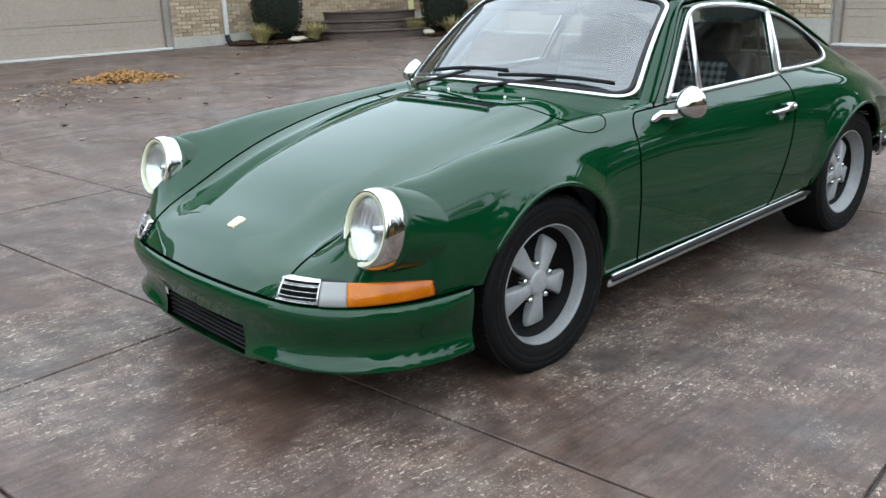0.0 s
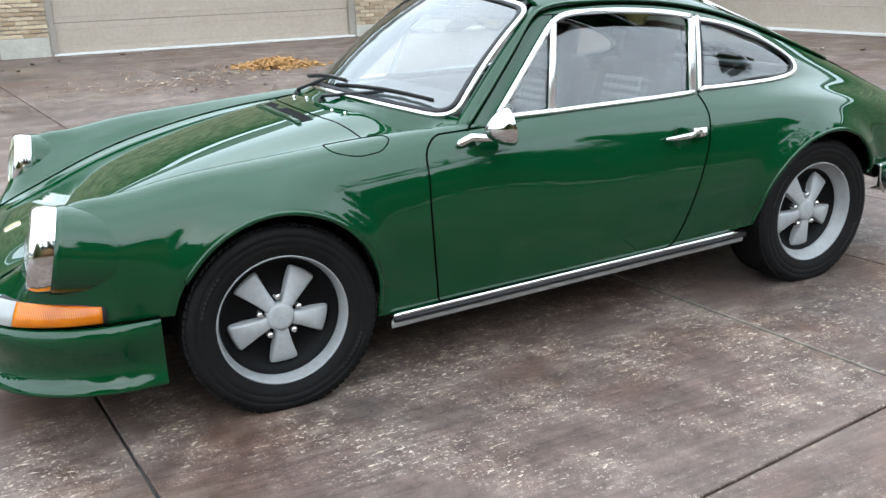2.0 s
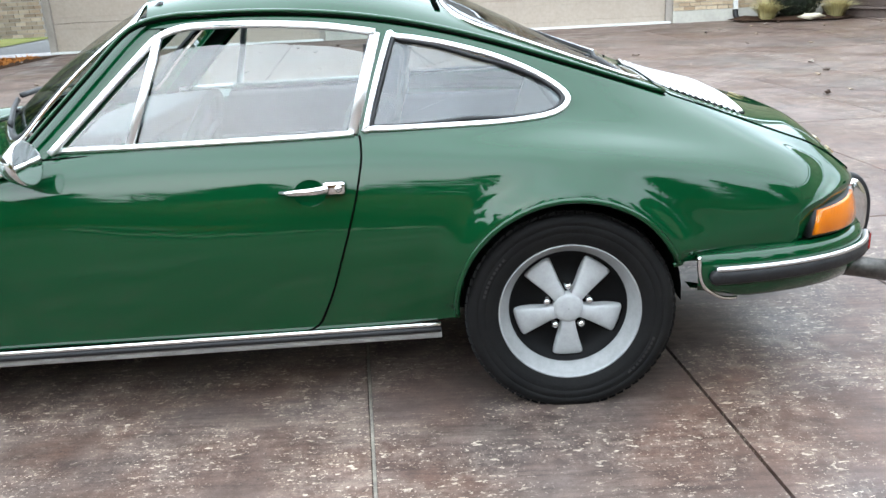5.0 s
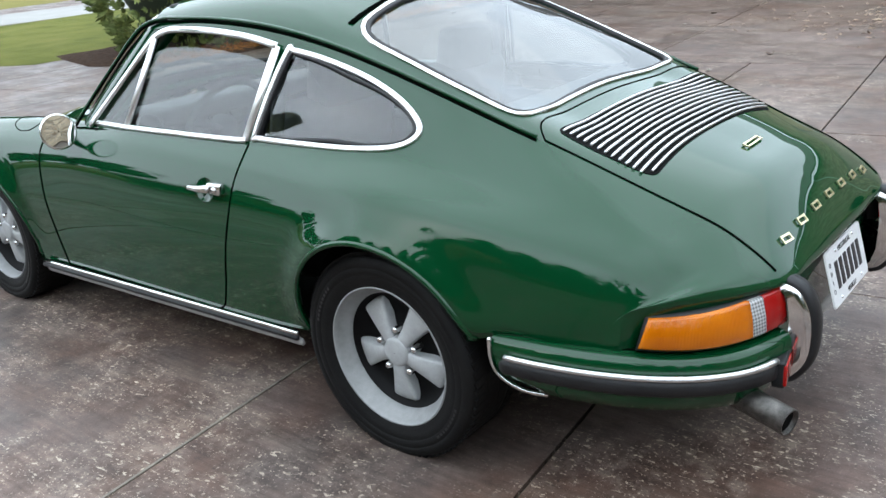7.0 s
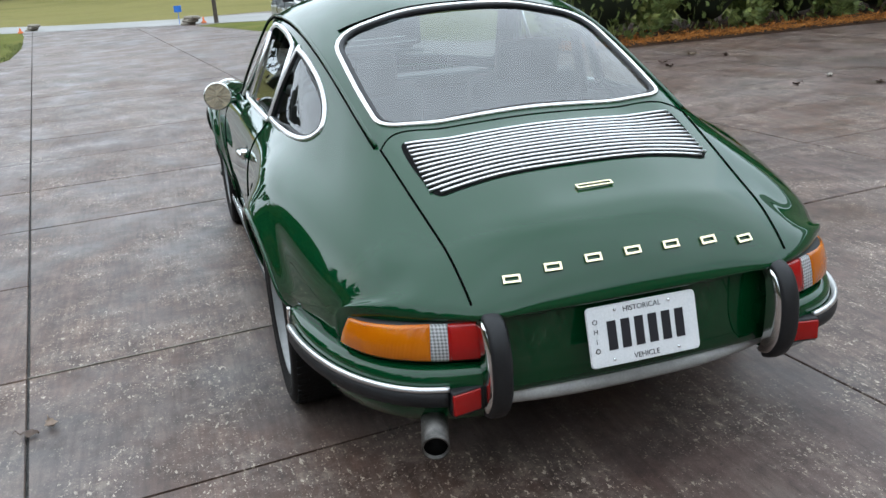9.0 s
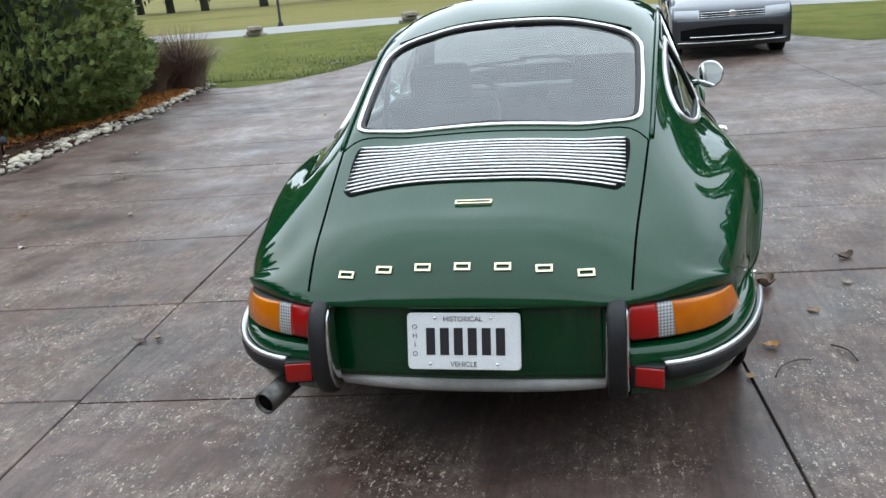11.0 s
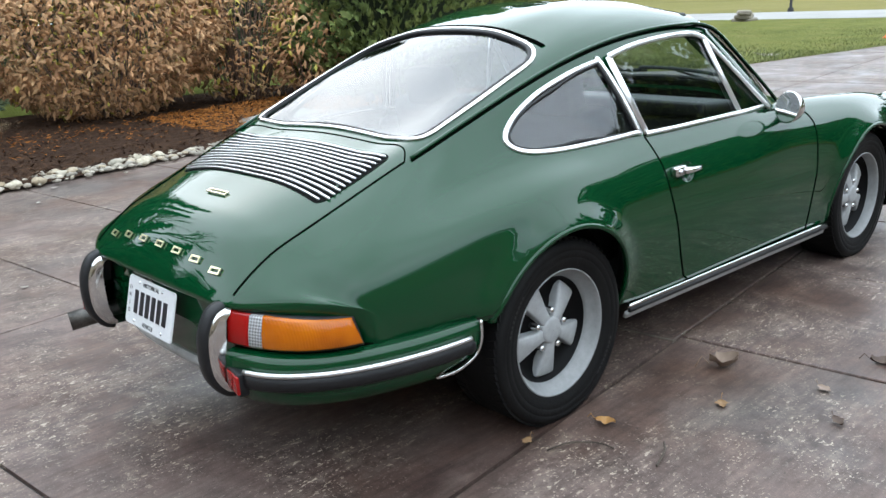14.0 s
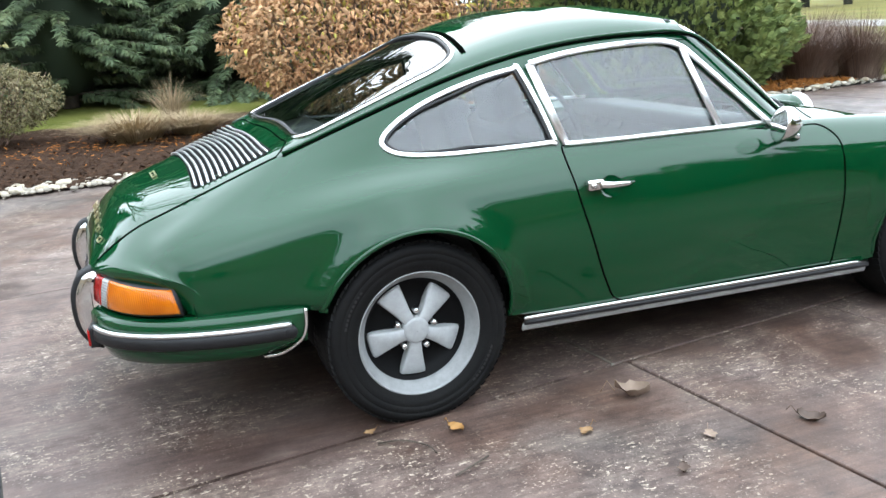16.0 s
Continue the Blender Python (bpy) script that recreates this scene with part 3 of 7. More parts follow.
def shrink(outline, by):
    cu = sum(p[0] for p in outline) / len(outline)
    cv = sum(p[1] for p in outline) / len(outline)
    out = []
    for p in outline:
        d = math.hypot(p[0] - cu, p[1] - cv)
        out.append((cu + (p[0] - cu) * (1 - by / d), cv + (p[1] - cv) * (1 - by / d)))
    return out


def window_y(z):
    return 0.692 - (z - 0.815) * 0.416


def pane_normal(side):
    return Vector((0, side * 0.92, 0.385))


for side in (-1, 1):
    # panel gaps
    gap_line = bounds_every(DOOR)
    start = max(range(len(gap_line)), key=lambda i: gap_line[i][0] + gap_line[i][1])
    gap_line = gap_line[start:] + gap_line[:start]
    seam([on_side(x, z, side) for x, z in gap_line if not (.60 < x < 1.67 and z > .78)])
    seam([on_top(x, side * y) for x, y in smooth_path([(-.80, .447), (-.76, .452), (-.60, .473), (-.30, .508), (0, .546), (.26, .572), (.40, .584), (.53, .60)], 6)])
    seam([on_top(x, side * y) for x, y in smooth_path([(2.613, .488), (2.80, .471), (3.0, .451), (3.12, .441), (3.19, .435)], 6)])
    # rain gutter: a painted ridge over a dark line, from the pillar's foot to the tail
    rail = [Vector((x, side * y, z)) for x, y, z in smooth_path([(.700, .690, .806), (.80, .660, .905), (.92, .615, 1.025), (1.02, .572, 1.125), (1.09, .553, 1.158), (1.18, .549, 1.170)], 5)]
    rail += [Vector((p[0], side * p[1], p[2])) for p in (roof_lines[2](t) for t in np.linspace(1.3, 2.565, 30))]
    bm = bmesh.new()
    tube(bm, [p + Vector((0, side * .006, .004)) for p in rail], .0062, 8)
    part("rain_gutter", bm, PAINT, car)
    # dark line drawn for the rubber and the shadow below the ridge
    seam([p + Vector((0, side * .010, -.006)) for p in rail], .0040)
    # windscreen pillar
    bm = bmesh.new()
    rows = []
    for k in range(17):
        t = k / 16
        z = .765 + .400 * t
        u = (z - .812) / .352
        a = Vector((.680 + .374 * u - .012 * math.sin(math.pi * min(max(u, 0), 1)), side * (.648 - .122 * u), z))
        xb = float(np.interp(z, [.765, .812, .938, 1.055, 1.112, 1.165], [.775, .805, .935, 1.055, 1.120, 1.175]))
        b = Vector((xb, side * (window_y(z) - .004), z))
        out = Vector((-.25, side, .35)).normalized()
        row = [a - out * .05 + Vector((.03, 0, 0)), a - out * .004, a.lerp(b, .15) + out * .006, a.lerp(b, .5) + out * .010, a.lerp(b, .85) + out * .004, b - out * .003, b - out * .05]
        rows.append([bm.verts.new(p) for p in row])
    for ra, rb in zip(rows, rows[1:]):
        for i in range(6):
            bm.faces.new((ra[i], ra[i + 1], rb[i + 1], rb[i]))
    fix(bm)
    part("windscreen_pillar", bm, PAINT, car)

    # door glass: frame, quarter light, pane
    frame_line = smooth_path([(1.742, 1.098), (1.60, 1.121), (1.43, 1.135), (1.28, 1.139), (1.185, 1.135), (1.115, 1.112), (1.05, 1.055), (.93, .938), (.80, .812)], 5)
    frame_pts = [(x, side * (window_y(z) + .0065), z) for x, z in frame_line]
    trim("window_frame", frame_pts, [pane_normal(side)] * len(frame_pts), .0105, .0045, BRIGHT, label="chrome door window frame")
    rear_post = [(1.742, 1.098), (1.705, .965), (1.668, .83)]
    trim("window_frame", [(x, side * (window_y(z) + .005), z) for x, z in rear_post], [pane_normal(side)] * 3, .0150, .0045, BRIGHT)
    vent = [(1.118, 1.118), (1.075, .97), (1.030, .822)]
    trim("quarter_light_post", [(x, side * (window_y(z) + .005), z) for x, z in vent], [pane_normal(side)] * 3, .0125, .0055, BRIGHT)
    belt = [(x, side * float(side_lines[0](x)[1] + .003), float(side_lines[0](x)[2] + .006)) for x in np.linspace(.775, 1.672, 24)]
    trim("waist_trim", belt, [Vector((0, side * .75, .65))] * 24, .0085, .006, BRIGHT, label="chrome strip below the side glass")
    bm = bmesh.new()
    # the left pane is wound down a little
    down = .052 if side < 0 else 0.0
    pane = [(1.03, .822), (1.66, .826)] + [(x, z - down) for x, z in ((1.735 - .26 * down, 1.094), (1.60, 1.118), (1.43, 1.132), (1.28, 1.136), (1.185, 1.131), (1.114 - .3 * down, 1.108))]
    bm.faces.new([bm.verts.new((x, side * (window_y(z) - .006), z)) for x, z in pane])
    part("door_window_pane", fix(bm), GLASS, car, "half-lowered door window" if side < 0 else "", smooth=False).visible_shadow = False
    bm = bmesh.new()
    bm.faces.new([bm.verts.new((x, side * (window_y(z) - .007), z)) for x, z in ((.82, .815), (1.03, .822), (1.116, 1.108), (1.05, 1.047), (.93, .93))])
    part("quarter_light", fix(bm), GLASS, car, smooth=False).visible_shadow = False

    # rear quarter glass
    quarter = bounds_every(QUARTER, .05)
    pts = [on_side(x, z, side, .003) for x, z in quarter]
    trim("quarter_window_frame", pts, [smooth_normal(p) for p in pts], .0085, .0045, BRIGHT, closed=True, label="chrome rear quarter window frame")
    pts = [on_side(x, z, side, -.001) for x, z in shrink(quarter, .016)]
    trim("window_seal", pts, [smooth_normal(p) for p in pts], .006, .006, RUBBER, closed=True)
    part("quarter_window_pane", fill(quarter, lambda u, v: on_side(u, v, side, -.008), 6), GLASS, car).visible_shadow = False

    # sill: bright strip, rubber insert, grey rocker
    xs = np.linspace(.362, 1.892, 20)
    sill_z = lambda x: .232 + (x - .36) * .0265
    strip = [(x, side * .783, sill_z(x)) for x in xs]
    trim("sill_trim", strip, [(0, side, .25)] * 20, .0068, .007, CHROME, label="bright sill strip")
    trim("sill_rubber", [(x, y + side * .003, z - .0145) for x, y, z in strip], [(0, side, 0)] * 20, .0080, .008, RUBBER)
    rocker = [(x, side * .768, z - .037) for x, _, z in strip]
    trim("rocker_panel", rocker, [(0, side, -.35)] * 20, .012, .008, VALANCE, label="pale grey rocker strip")

    # door handle and its dished recess
    bm = bmesh.new()
    hy = lambda x, z: on_side(x, z, side)
    grip = [hy(1.462, .688) + Vector((0, side * .012, 0)), hy(1.50, .690) + Vector((0, side * .026, 0)), hy(1.555, .693) + Vector((0, side * .030, 0)), hy(1.60, .697) + Vector((0, side * .026, 0))]
    tube(bm, grip, [.006, .009, .011, .013], 10, flat=None)
    box(bm, (.062, .03, .036), hy(1.617, .698) + Vector((0, side * .013, 0)), bevel=.009)
    handle = part("door_handle", bm, CHROME, car, "chrome pull handle")
    bm = bmesh.new()
    lathe(bm, [(0.0, .010), (.006, .0095), (.008, .004)], 16, "Y", (0, 0, 0))
    bmesh.ops.transform(bm, matrix=Matrix.Translation(hy(1.63, .698) + Vector((0, side * .028, 0))) @ (Matrix.Identity(4) if side > 0 else Matrix.Rotation(math.pi, 4, "Z")), verts=bm.verts)
    part("lock_button", fix(bm), POLISHED, handle)
    dish = lambda u, v: on_side(u, v, side, -.012 * max(0, 1 - (((u - 1.545) / .046) ** 2 + ((v - .682) / .0368) ** 2)) ** .8)
    bm = fill(RECESS, dish, 6)
    part("handle_recess", bm, PAINT, car)

    # round door mirror
    back = .07 if side > 0 else 0.0
    head = Vector((.765 + back, side * .812, .822 if side > 0 else .808))
    bm = bmesh.new()
    tube(bm, [on_side(.632 + back, .752, side, .003), on_side(.645 + back, .754, side, .009), on_side(.69 + back, .764, side, .014), head + Vector((-.030, -side * .012, -.030)), head + Vector((-.01, 0, 0))], [.006, .013, .0165, .013, .012], 10)
    cup_turn = Matrix.Translation(head) @ Matrix.Rotation(math.radians(-10 if side < 0 else -16), 4, "Z") @ Matrix.Rotation(math.radians(-10), 4, "Y")
    rings = lathe(bm, [(-.062, .004), (-.058, .016), (-.040, .034), (-.015, .052), (.010, .062), (.022, .0645), (.026, .062), (.026, .058)], 28, "X")
    bmesh.ops.transform(bm, matrix=cup_turn, verts=[v for q in rings for v in q])
    mirror = part("door_mirror", fix(bm), CHROME, car, "round chrome bullet mirror")
    bm = bmesh.new()
    lathe(bm, [(.0255, .060), (.0262, .002)], 28, "X")
    bmesh.ops.transform(bm, matrix=cup_turn, verts=bm.verts)
    part("mirror_glass", fix(bm), mat("mirror_silver", (.85, .87, .86), .01, 1.0), mirror)

# fuel lid on the left front wing
seam([on_top(x, -y) for x, y in bounds_every(rounded([(.205, .634), (.40, .648), (.425, .682), (.385, .720), (.29, .728), (.215, .700)], [.03, .03, .03, .04, .05, .03], 5))], .0022, True)
seam([on_top(x, y) for x, y in smooth_path([(2.613, -.488), (2.567, -.43), (2.551, -.30), (2.545, 0), (2.551, .30), (2.567, .43), (2.613, .488)], 6)], .0026)

# windscreen
screen_edge = rounded([(-.97, .015), (.97, .015), (.985, .985), (-.985, .985)], [.12, .12, .1, .1], 6)
screen_edge = bounds_every(screen_edge, .08)
spot = lambda p, k=0.0: screen(p[1], p[0]) + Vector((-.55, 0, .83)) * k
pts = [spot(p, .004) for p in screen_edge]
trim("windscreen_trim", pts, [Vector((-.55, .35 * p[0], .8)) for p in screen_edge], .0088, .006, CHROME, closed=True, label="chrome windscreen surround")
trim("windscreen_seal", [spot((p[0] * .972, .5 + (p[1] - .5) * .95), .002) for p in screen_edge], [Vector((-.55, .35 * p[0], .8)) for p in screen_edge], .009, .007, RUBBER, closed=True)
part("windscreen", fill(screen_edge, lambda a, b: screen(b, a), 8), SCREENGLASS, car).visible_shadow = False
bm = bmesh.new()
rows = []
for v in np.linspace(-.99, .99, 45):
    v = float(v)
    hi = screen(.0, v) + Vector((.004, 0, .004))
    lo = on_top(hi.x - .050 + .02 * abs(v) ** 3, hi.y * (1 + .035 * abs(v) ** 3), .001)
    rows.append([bm.verts.new(p) for p in (hi + Vector((.03, 0, .006)), hi, hi.lerp(lo, .3) + Vector((0, 0, -.003)), hi.lerp(lo, .65) + Vector((0, 0, -.003)), lo, lo - Vector((.004, 0, .01)))])
for ra, rb in zip(rows, rows[1:]):
    for i in range(5):
        bm.faces.new((ra[i], ra[i + 1], rb[i + 1], rb[i]))
part("scuttle_panel", fix(bm), PAINT, car)
bm = bmesh.new()
box(bm, (.012, .035, .016), screen(.945, -.02) + Vector((-.006, 0, .006)), Matrix.Rotation(-.85, 4, "Y"), .002)
part("toll_tag", bm, PLATE, car, "small white tag behind the glass", False)

# rear window
edge = bounds_every(REAR_WINDOW, .04)
pts = [on_top(x, y, .004) for x, y in edge]
trim("rear_window_trim", pts, [smooth_normal(p) for p in pts], .0075, .005, CHROME, closed=True, label="chrome rear window surround")
pts = [on_top(x, y, .0) for x, y in shrink(edge, .014)]
trim("rear_window_seal", pts, [smooth_normal(p) for p in pts], .008, .006, RUBBER, closed=True)
part("rear_window", fill(edge, lambda u, v: on_top(u, v, -.006), 8), REARGLASS, car).visible_shadow = False
pts = [on_top(1.885 + .04 * (abs(y) / .46) ** 2, y, .002) for y in np.linspace(-.44, .44, 20)]
trim("roof_edge_gap", pts, [smooth_normal(p) for p in pts], .009, .003, SEAMDARK)

# ---- the car: nose ----
NOSE = spline(range(8), [(-.868, 0), (-.860, .22), (-.836, .43), (-.797, .55), (-.728, .65), (-.622, .73), (-.50, .775), (-.36, .790)])


def nose(s, out=0.0, side=1):
    """A place on the front outline, s from 0 in the middle to 7 at the wheel, pushed out by so many metres."""
    p, q = NOSE(max(s - .05, -.5)), NOSE(min(s + .05, 7.2))
    d = Vector((q[0] - p[0], q[1] - p[1])).normalized()
    c = NOSE(s)
    return Vector((c[0] - d.y * out, (c[1] + d.x * out) * side, 0))


steps = [k / 20 for k in range(141)]
bm = bmesh.new()
rows = []
for s in [-x for x in steps[:0:-1]] + steps:
    side, a = (1, s) if s >= 0 else (-1, -s)
    y = abs(nose(a).y)
    lip = float(np.clip((y - .28) / .14, 0, 1)) ** .7
    end = float(np.clip((7 - a) / .8, 0, 1)) ** .5
    prof = [(-.05, .384), (.004, .386), (.018, .382), (.026, .372), (.029, .357), (.026, .335), (.017, .308), (.006, .284), (-.002, .262), (-.005, .240), (-.004 + .002 * lip, .224), (.0 + .010 * lip, .204), (.003 + .018 * lip, .192), (.002 + .018 * lip, .182), (-.006 + .010 * lip, .174), (-.06, .170)]
    rows.append([bm.verts.new(nose(a, o * (.4 + .6 * end), side) + Vector((0, 0, z - (.030 * (1 - lip) if z < .25 else 0)))) for o, z in prof])
for ra, rb in zip(rows, rows[1:]):
    for k in range(len(ra) - 1):
        f = bm.faces.new((ra[k], ra[k + 1], rb[k + 1], rb[k]))
bmesh.ops.remove_doubles(bm, verts=bm.verts, dist=1e-5)
for f in list(bm.faces):
    c = f.calc_center_median()
    if abs(c.y) < .262 and .158 < c.z < .258:
        bm.faces.remove(f)
part("front_bumper", fix(bm), PAINT, car, "green bumper with a moulded chin spoiler")
# solid dark box behind the slats, its colour standing for a shaded recess
bm = bmesh.new()
box(bm, (.13, .62, .15), (-.760, 0, .205))
part("intake_recess", bm, DARK, car)
for k in range(6):
    bm = bmesh.new()
    box(bm, (.008, .52, .007), (-.838, 0, .166 + .0165 * k), bevel=.002)
    part("intake_slat", bm, RUBBER, car)
seam([nose(abs(s), .008, 1 if s >= 0 else -1) + Vector((0, 0, .389)) for s in [x / 4 for x in range(-28, 29)]], .004)


def strip(name, s0, s1, low, high, out, material, side, parent, label="", lean=.034, n=12, curve=nose, thick=.02, slant=0.0):
    """A curved lamp or grille that lies on an outline between s0 and s1; low and high give its edges."""
    bm = bmesh.new()
    rows = []
    for k in range(n + 1):
        t = k / n
        s = s0 + (s1 - s0) * t
        z0, z1 = low(t), high(t)
        back = lean(t) if callable(lean) else lean
        row = []
        for o, z in ((out - thick, z0), (out - .004, z0), (out, z0 + .006), (out - back * .5 + .003, (z0 + z1) / 2), (out - back, z1 - .006), (out - back - .004, z1), (out - back - thick, z1)):
            row.append(bm.verts.new(curve(s + slant * (1 - t) * (z - z0) / (z1 - z0), o, side) + Vector((0, 0, z))))
        rows.append(row)
    for ra, rb in zip(rows, rows[1:]):
        for i in range(6):
            bm.faces.new((ra[i], ra[i + 1], rb[i + 1], rb[i]))
    bm.faces.new(rows[0])
    bm.faces.new(rows[-1][::-1])
    return part(name, fix(bm), material, parent, label)


for side in (-1, 1):
    # horn grille with bright bars, then the indicator
    g = strip("horn_grille", 2.14, 3.32, lambda t: .388, lambda t: .452, .008, DARK, side, car, "bright slatted horn grille")
    for k in range(5):
        z = .391 + .0138 * k
        strip("grille_bar", 2.14, 3.32, lambda t: z, lambda t: z + .0092, .013 - .0085 * k, POLISHED, side, g, lean=.004, n=8)
    for s in (2.14, 3.28):
        strip("grille_bar", s, s + .05, lambda t: .388, lambda t: .454, .012, CHROME, side, g, n=2)
    ind = strip("indicator_lamp", 3.34, 6.02, lambda t: .386 + .008 * t, lambda t: .460 - .014 * t ** 2, .010, RUBBER, side, car, "amber and clear front indicator", lean=lambda t: .032 - .022 * t)
    strip("clear_lens", 3.38, 4.02, lambda t: .390, lambda t: .455, .018, CLEAR, side, ind, lean=.030)
    strip("amber_lens", 4.02, 5.94, lambda t: .390 + .007 * t, lambda t: .455 - .014 * t ** 2, .018, AMBER, side, ind, lean=lambda t: .028 - .018 * t, n=20)

    # head lamp
    bm = bmesh.new()
    lathe(bm, [(-.060, .108), (-.040, .112), (-.012, .112), (.004, .1085), (.0165, .103), (.019, .099), (.016, .096), (.006, .094)], 48, "X")
    lamp_m = Matrix.Translation((-.644, side * .665, .604)) @ Matrix.Rotation(side * math.radians(3), 4, "Z") @ Matrix.Rotation(math.radians(13), 4, "Y") @ Matrix.Rotation(math.pi, 4, "Z") @ Matrix.Diagonal((1, 1, 1.1, 1))
    bmesh.ops.transform(bm, matrix=lamp_m, verts=bm.verts)
    lamp = part("head_lamp", fix(bm), CHROME, car, "round head lamp with a chrome rim")
    bm = bmesh.new()
    lathe(bm, [(-.20, .118), (-.12, .119), (-.062, .1165), (-.044, .1145), (-.040, .108)], 48, "X")
    bmesh.ops.transform(bm, matrix=lamp_m, verts=bm.verts)
    part("lamp_bucket", fix(bm), PAINT, lamp)
    bm = bmesh.new()
    lathe(bm, [(.0175, .0965), (.018, .091), (.010, .086), (.002, .086)], 48, "X")
    bmesh.ops.transform(bm, matrix=lamp_m, verts=bm.verts)
    part("lamp_gasket", fix(bm), CREAM, lamp)
    bm = bmesh.new()
    lathe(bm, [(.006 + .022 * (1 - (k / 16) ** 2), max(.0865 * k / 16, .001)) for k in range(16, -1, -1)], 64, "X")
    for v in bm.verts:
        v.co.x += .0016 * math.sin(2 * math.pi * v.co.y / .019) * (1 if abs(v.co.z) < .06 else .4)
    bmesh.ops.transform(bm, matrix=lamp_m, verts=bm.verts)
    part("lamp_lens", fix(bm), LENSCLEAR, lamp)
    bm = bmesh.new()
    lathe(bm, [(.004, .0855), (-.012, .072), (-.030, .050), (-.040, .022), (-.040, .012), (-.015, .010), (-.014, .001)], 48, "X")
    bmesh.ops.transform(bm, matrix=lamp_m, verts=bm.verts)
    part("lamp_reflector", fix(bm), REFLECTOR, lamp)

# shield badge on the nose, drawn as a plain gold shape
badge = [(-.03, .0), (-.026, .020), (.012, .024), (.028, .021), (.030, .0), (.028, -.021), (.012, -.024), (-.026, -.020)]
bm = bmesh.new()
low = [bm.verts.new(on_top(-.695 + u * .95, v, .0)) for u, v in badge]
top_ = [bm.verts.new(on_top(-.695 + u * .88, v * .92, .004)) for u, v in badge]
bm.faces.new(top_)
for i in range(8):
    bm.faces.new((low[i], low[(i + 1) % 8], top_[(i + 1) % 8], top_[i]))
part("hood_badge", fix(bm), GOLD, car, "small gold shield badge", False)

# fresh-air slot, wipers and washer nozzles before the screen
# the slot is not cut: a flat dark sheet imitates its shaded recess
bm = bmesh.new()
slot = [(.270, -.25), (.316, -.262), (.316, .262), (.270, .25)]
vs = [bm.verts.new(on_top(x, y, .0012)) for x, y in bounds_every(slot, .05)]
bm.faces.new(vs)
vent_part = part("air_intake", fix(bm), DARK, car, "black fresh-air slot", False)
pts = [on_top(.262, y, .004) for y in np.linspace(-.262, .262, 14)]
trim("intake_lip", pts, [smooth_normal(p) for p in pts], .008, .007, PAINT, parent=vent_part)
seam([on_top(x, y) for x, y in smooth_path([(.40, -.584), (.39, -.45), (.345, -.275), (.335, -.1), (.335, .1), (.345, .275), (.39, .45), (.40, .584)], 6)], .0024)
for y0, y1, x0 in ((-.03, -.58, .43), (.38, -.16, .47)):
    pivot = on_top(x0, y0, .012)
    w0, w1 = screen(.035, (y0 - .10) / .66) + Vector((-.02, 0, .025)), screen(.075, y1 / .66) + Vector((-.016, 0, .024))
    bm = bmesh.new()
    tube(bm, [pivot, pivot + Vector((0, -.02, .016)), (w0 + w1) / 2 + Vector((-.004, 0, .006))], [.009, .007, .006], 8)
    lathe(bm, [(0, .014), (.014, .013), (.018, .004)], 14, "Z", pivot - Vector((0, 0, .008)))
    wiper = part("wiper", fix(bm), RUBBER, car, "black windscreen wiper")
    bm = bmesh.new()
    blade = [w0.lerp(w1, k / 10) + Vector((-.006, 0, .004 + .010 * math.sin(math.pi * k / 10))) for k in range(11)]
    tube(bm, blade, .0055, 8, flat=(.0055, .0095), up=(-.55, 0, .83))
    part("wiper_blade", bm, RUBBER, wiper)
for x, y in ((.40, -.22), (.40, .22), (.42, -.30), (.42, .12)):
    bm = bmesh.new()
    lathe(bm, [(0, .007), (.006, .0065), (.009, .004), (.0095, .001)], 14, "Z", on_top(x, y, 0))
    part("washer_nozzle", fix(bm), CHROME, car)

# ---- the car: tail ----
TAIL = spline(range(6), [(2.945, .715), (3.03, .684), (3.105, .630), (3.160, .550), (3.192, .465), (3.203, .415)])
TAILB = spline(range(7), [(2.632, .792), (2.76, .783), (2.90, .755), (3.03, .706), (3.13, .638), (3.195, .55), (3.228, .43)])


def along(curve, s, out, side, end):
    p, q = curve(max(s - .05, -.2)), curve(min(s + .05, end + .1))
    d = Vector((q[0] - p[0], q[1] - p[1])).normalized()
    c = curve(s)
    return Vector((c[0] - d.y * out, (c[1] + d.x * out) * side, 0))


tail = lambda s, out=0.0, side=1: along(TAIL, s, out, side, 5)
tailb = lambda s, out=0.0, side=1: along(TAILB, s, out, side, 6)

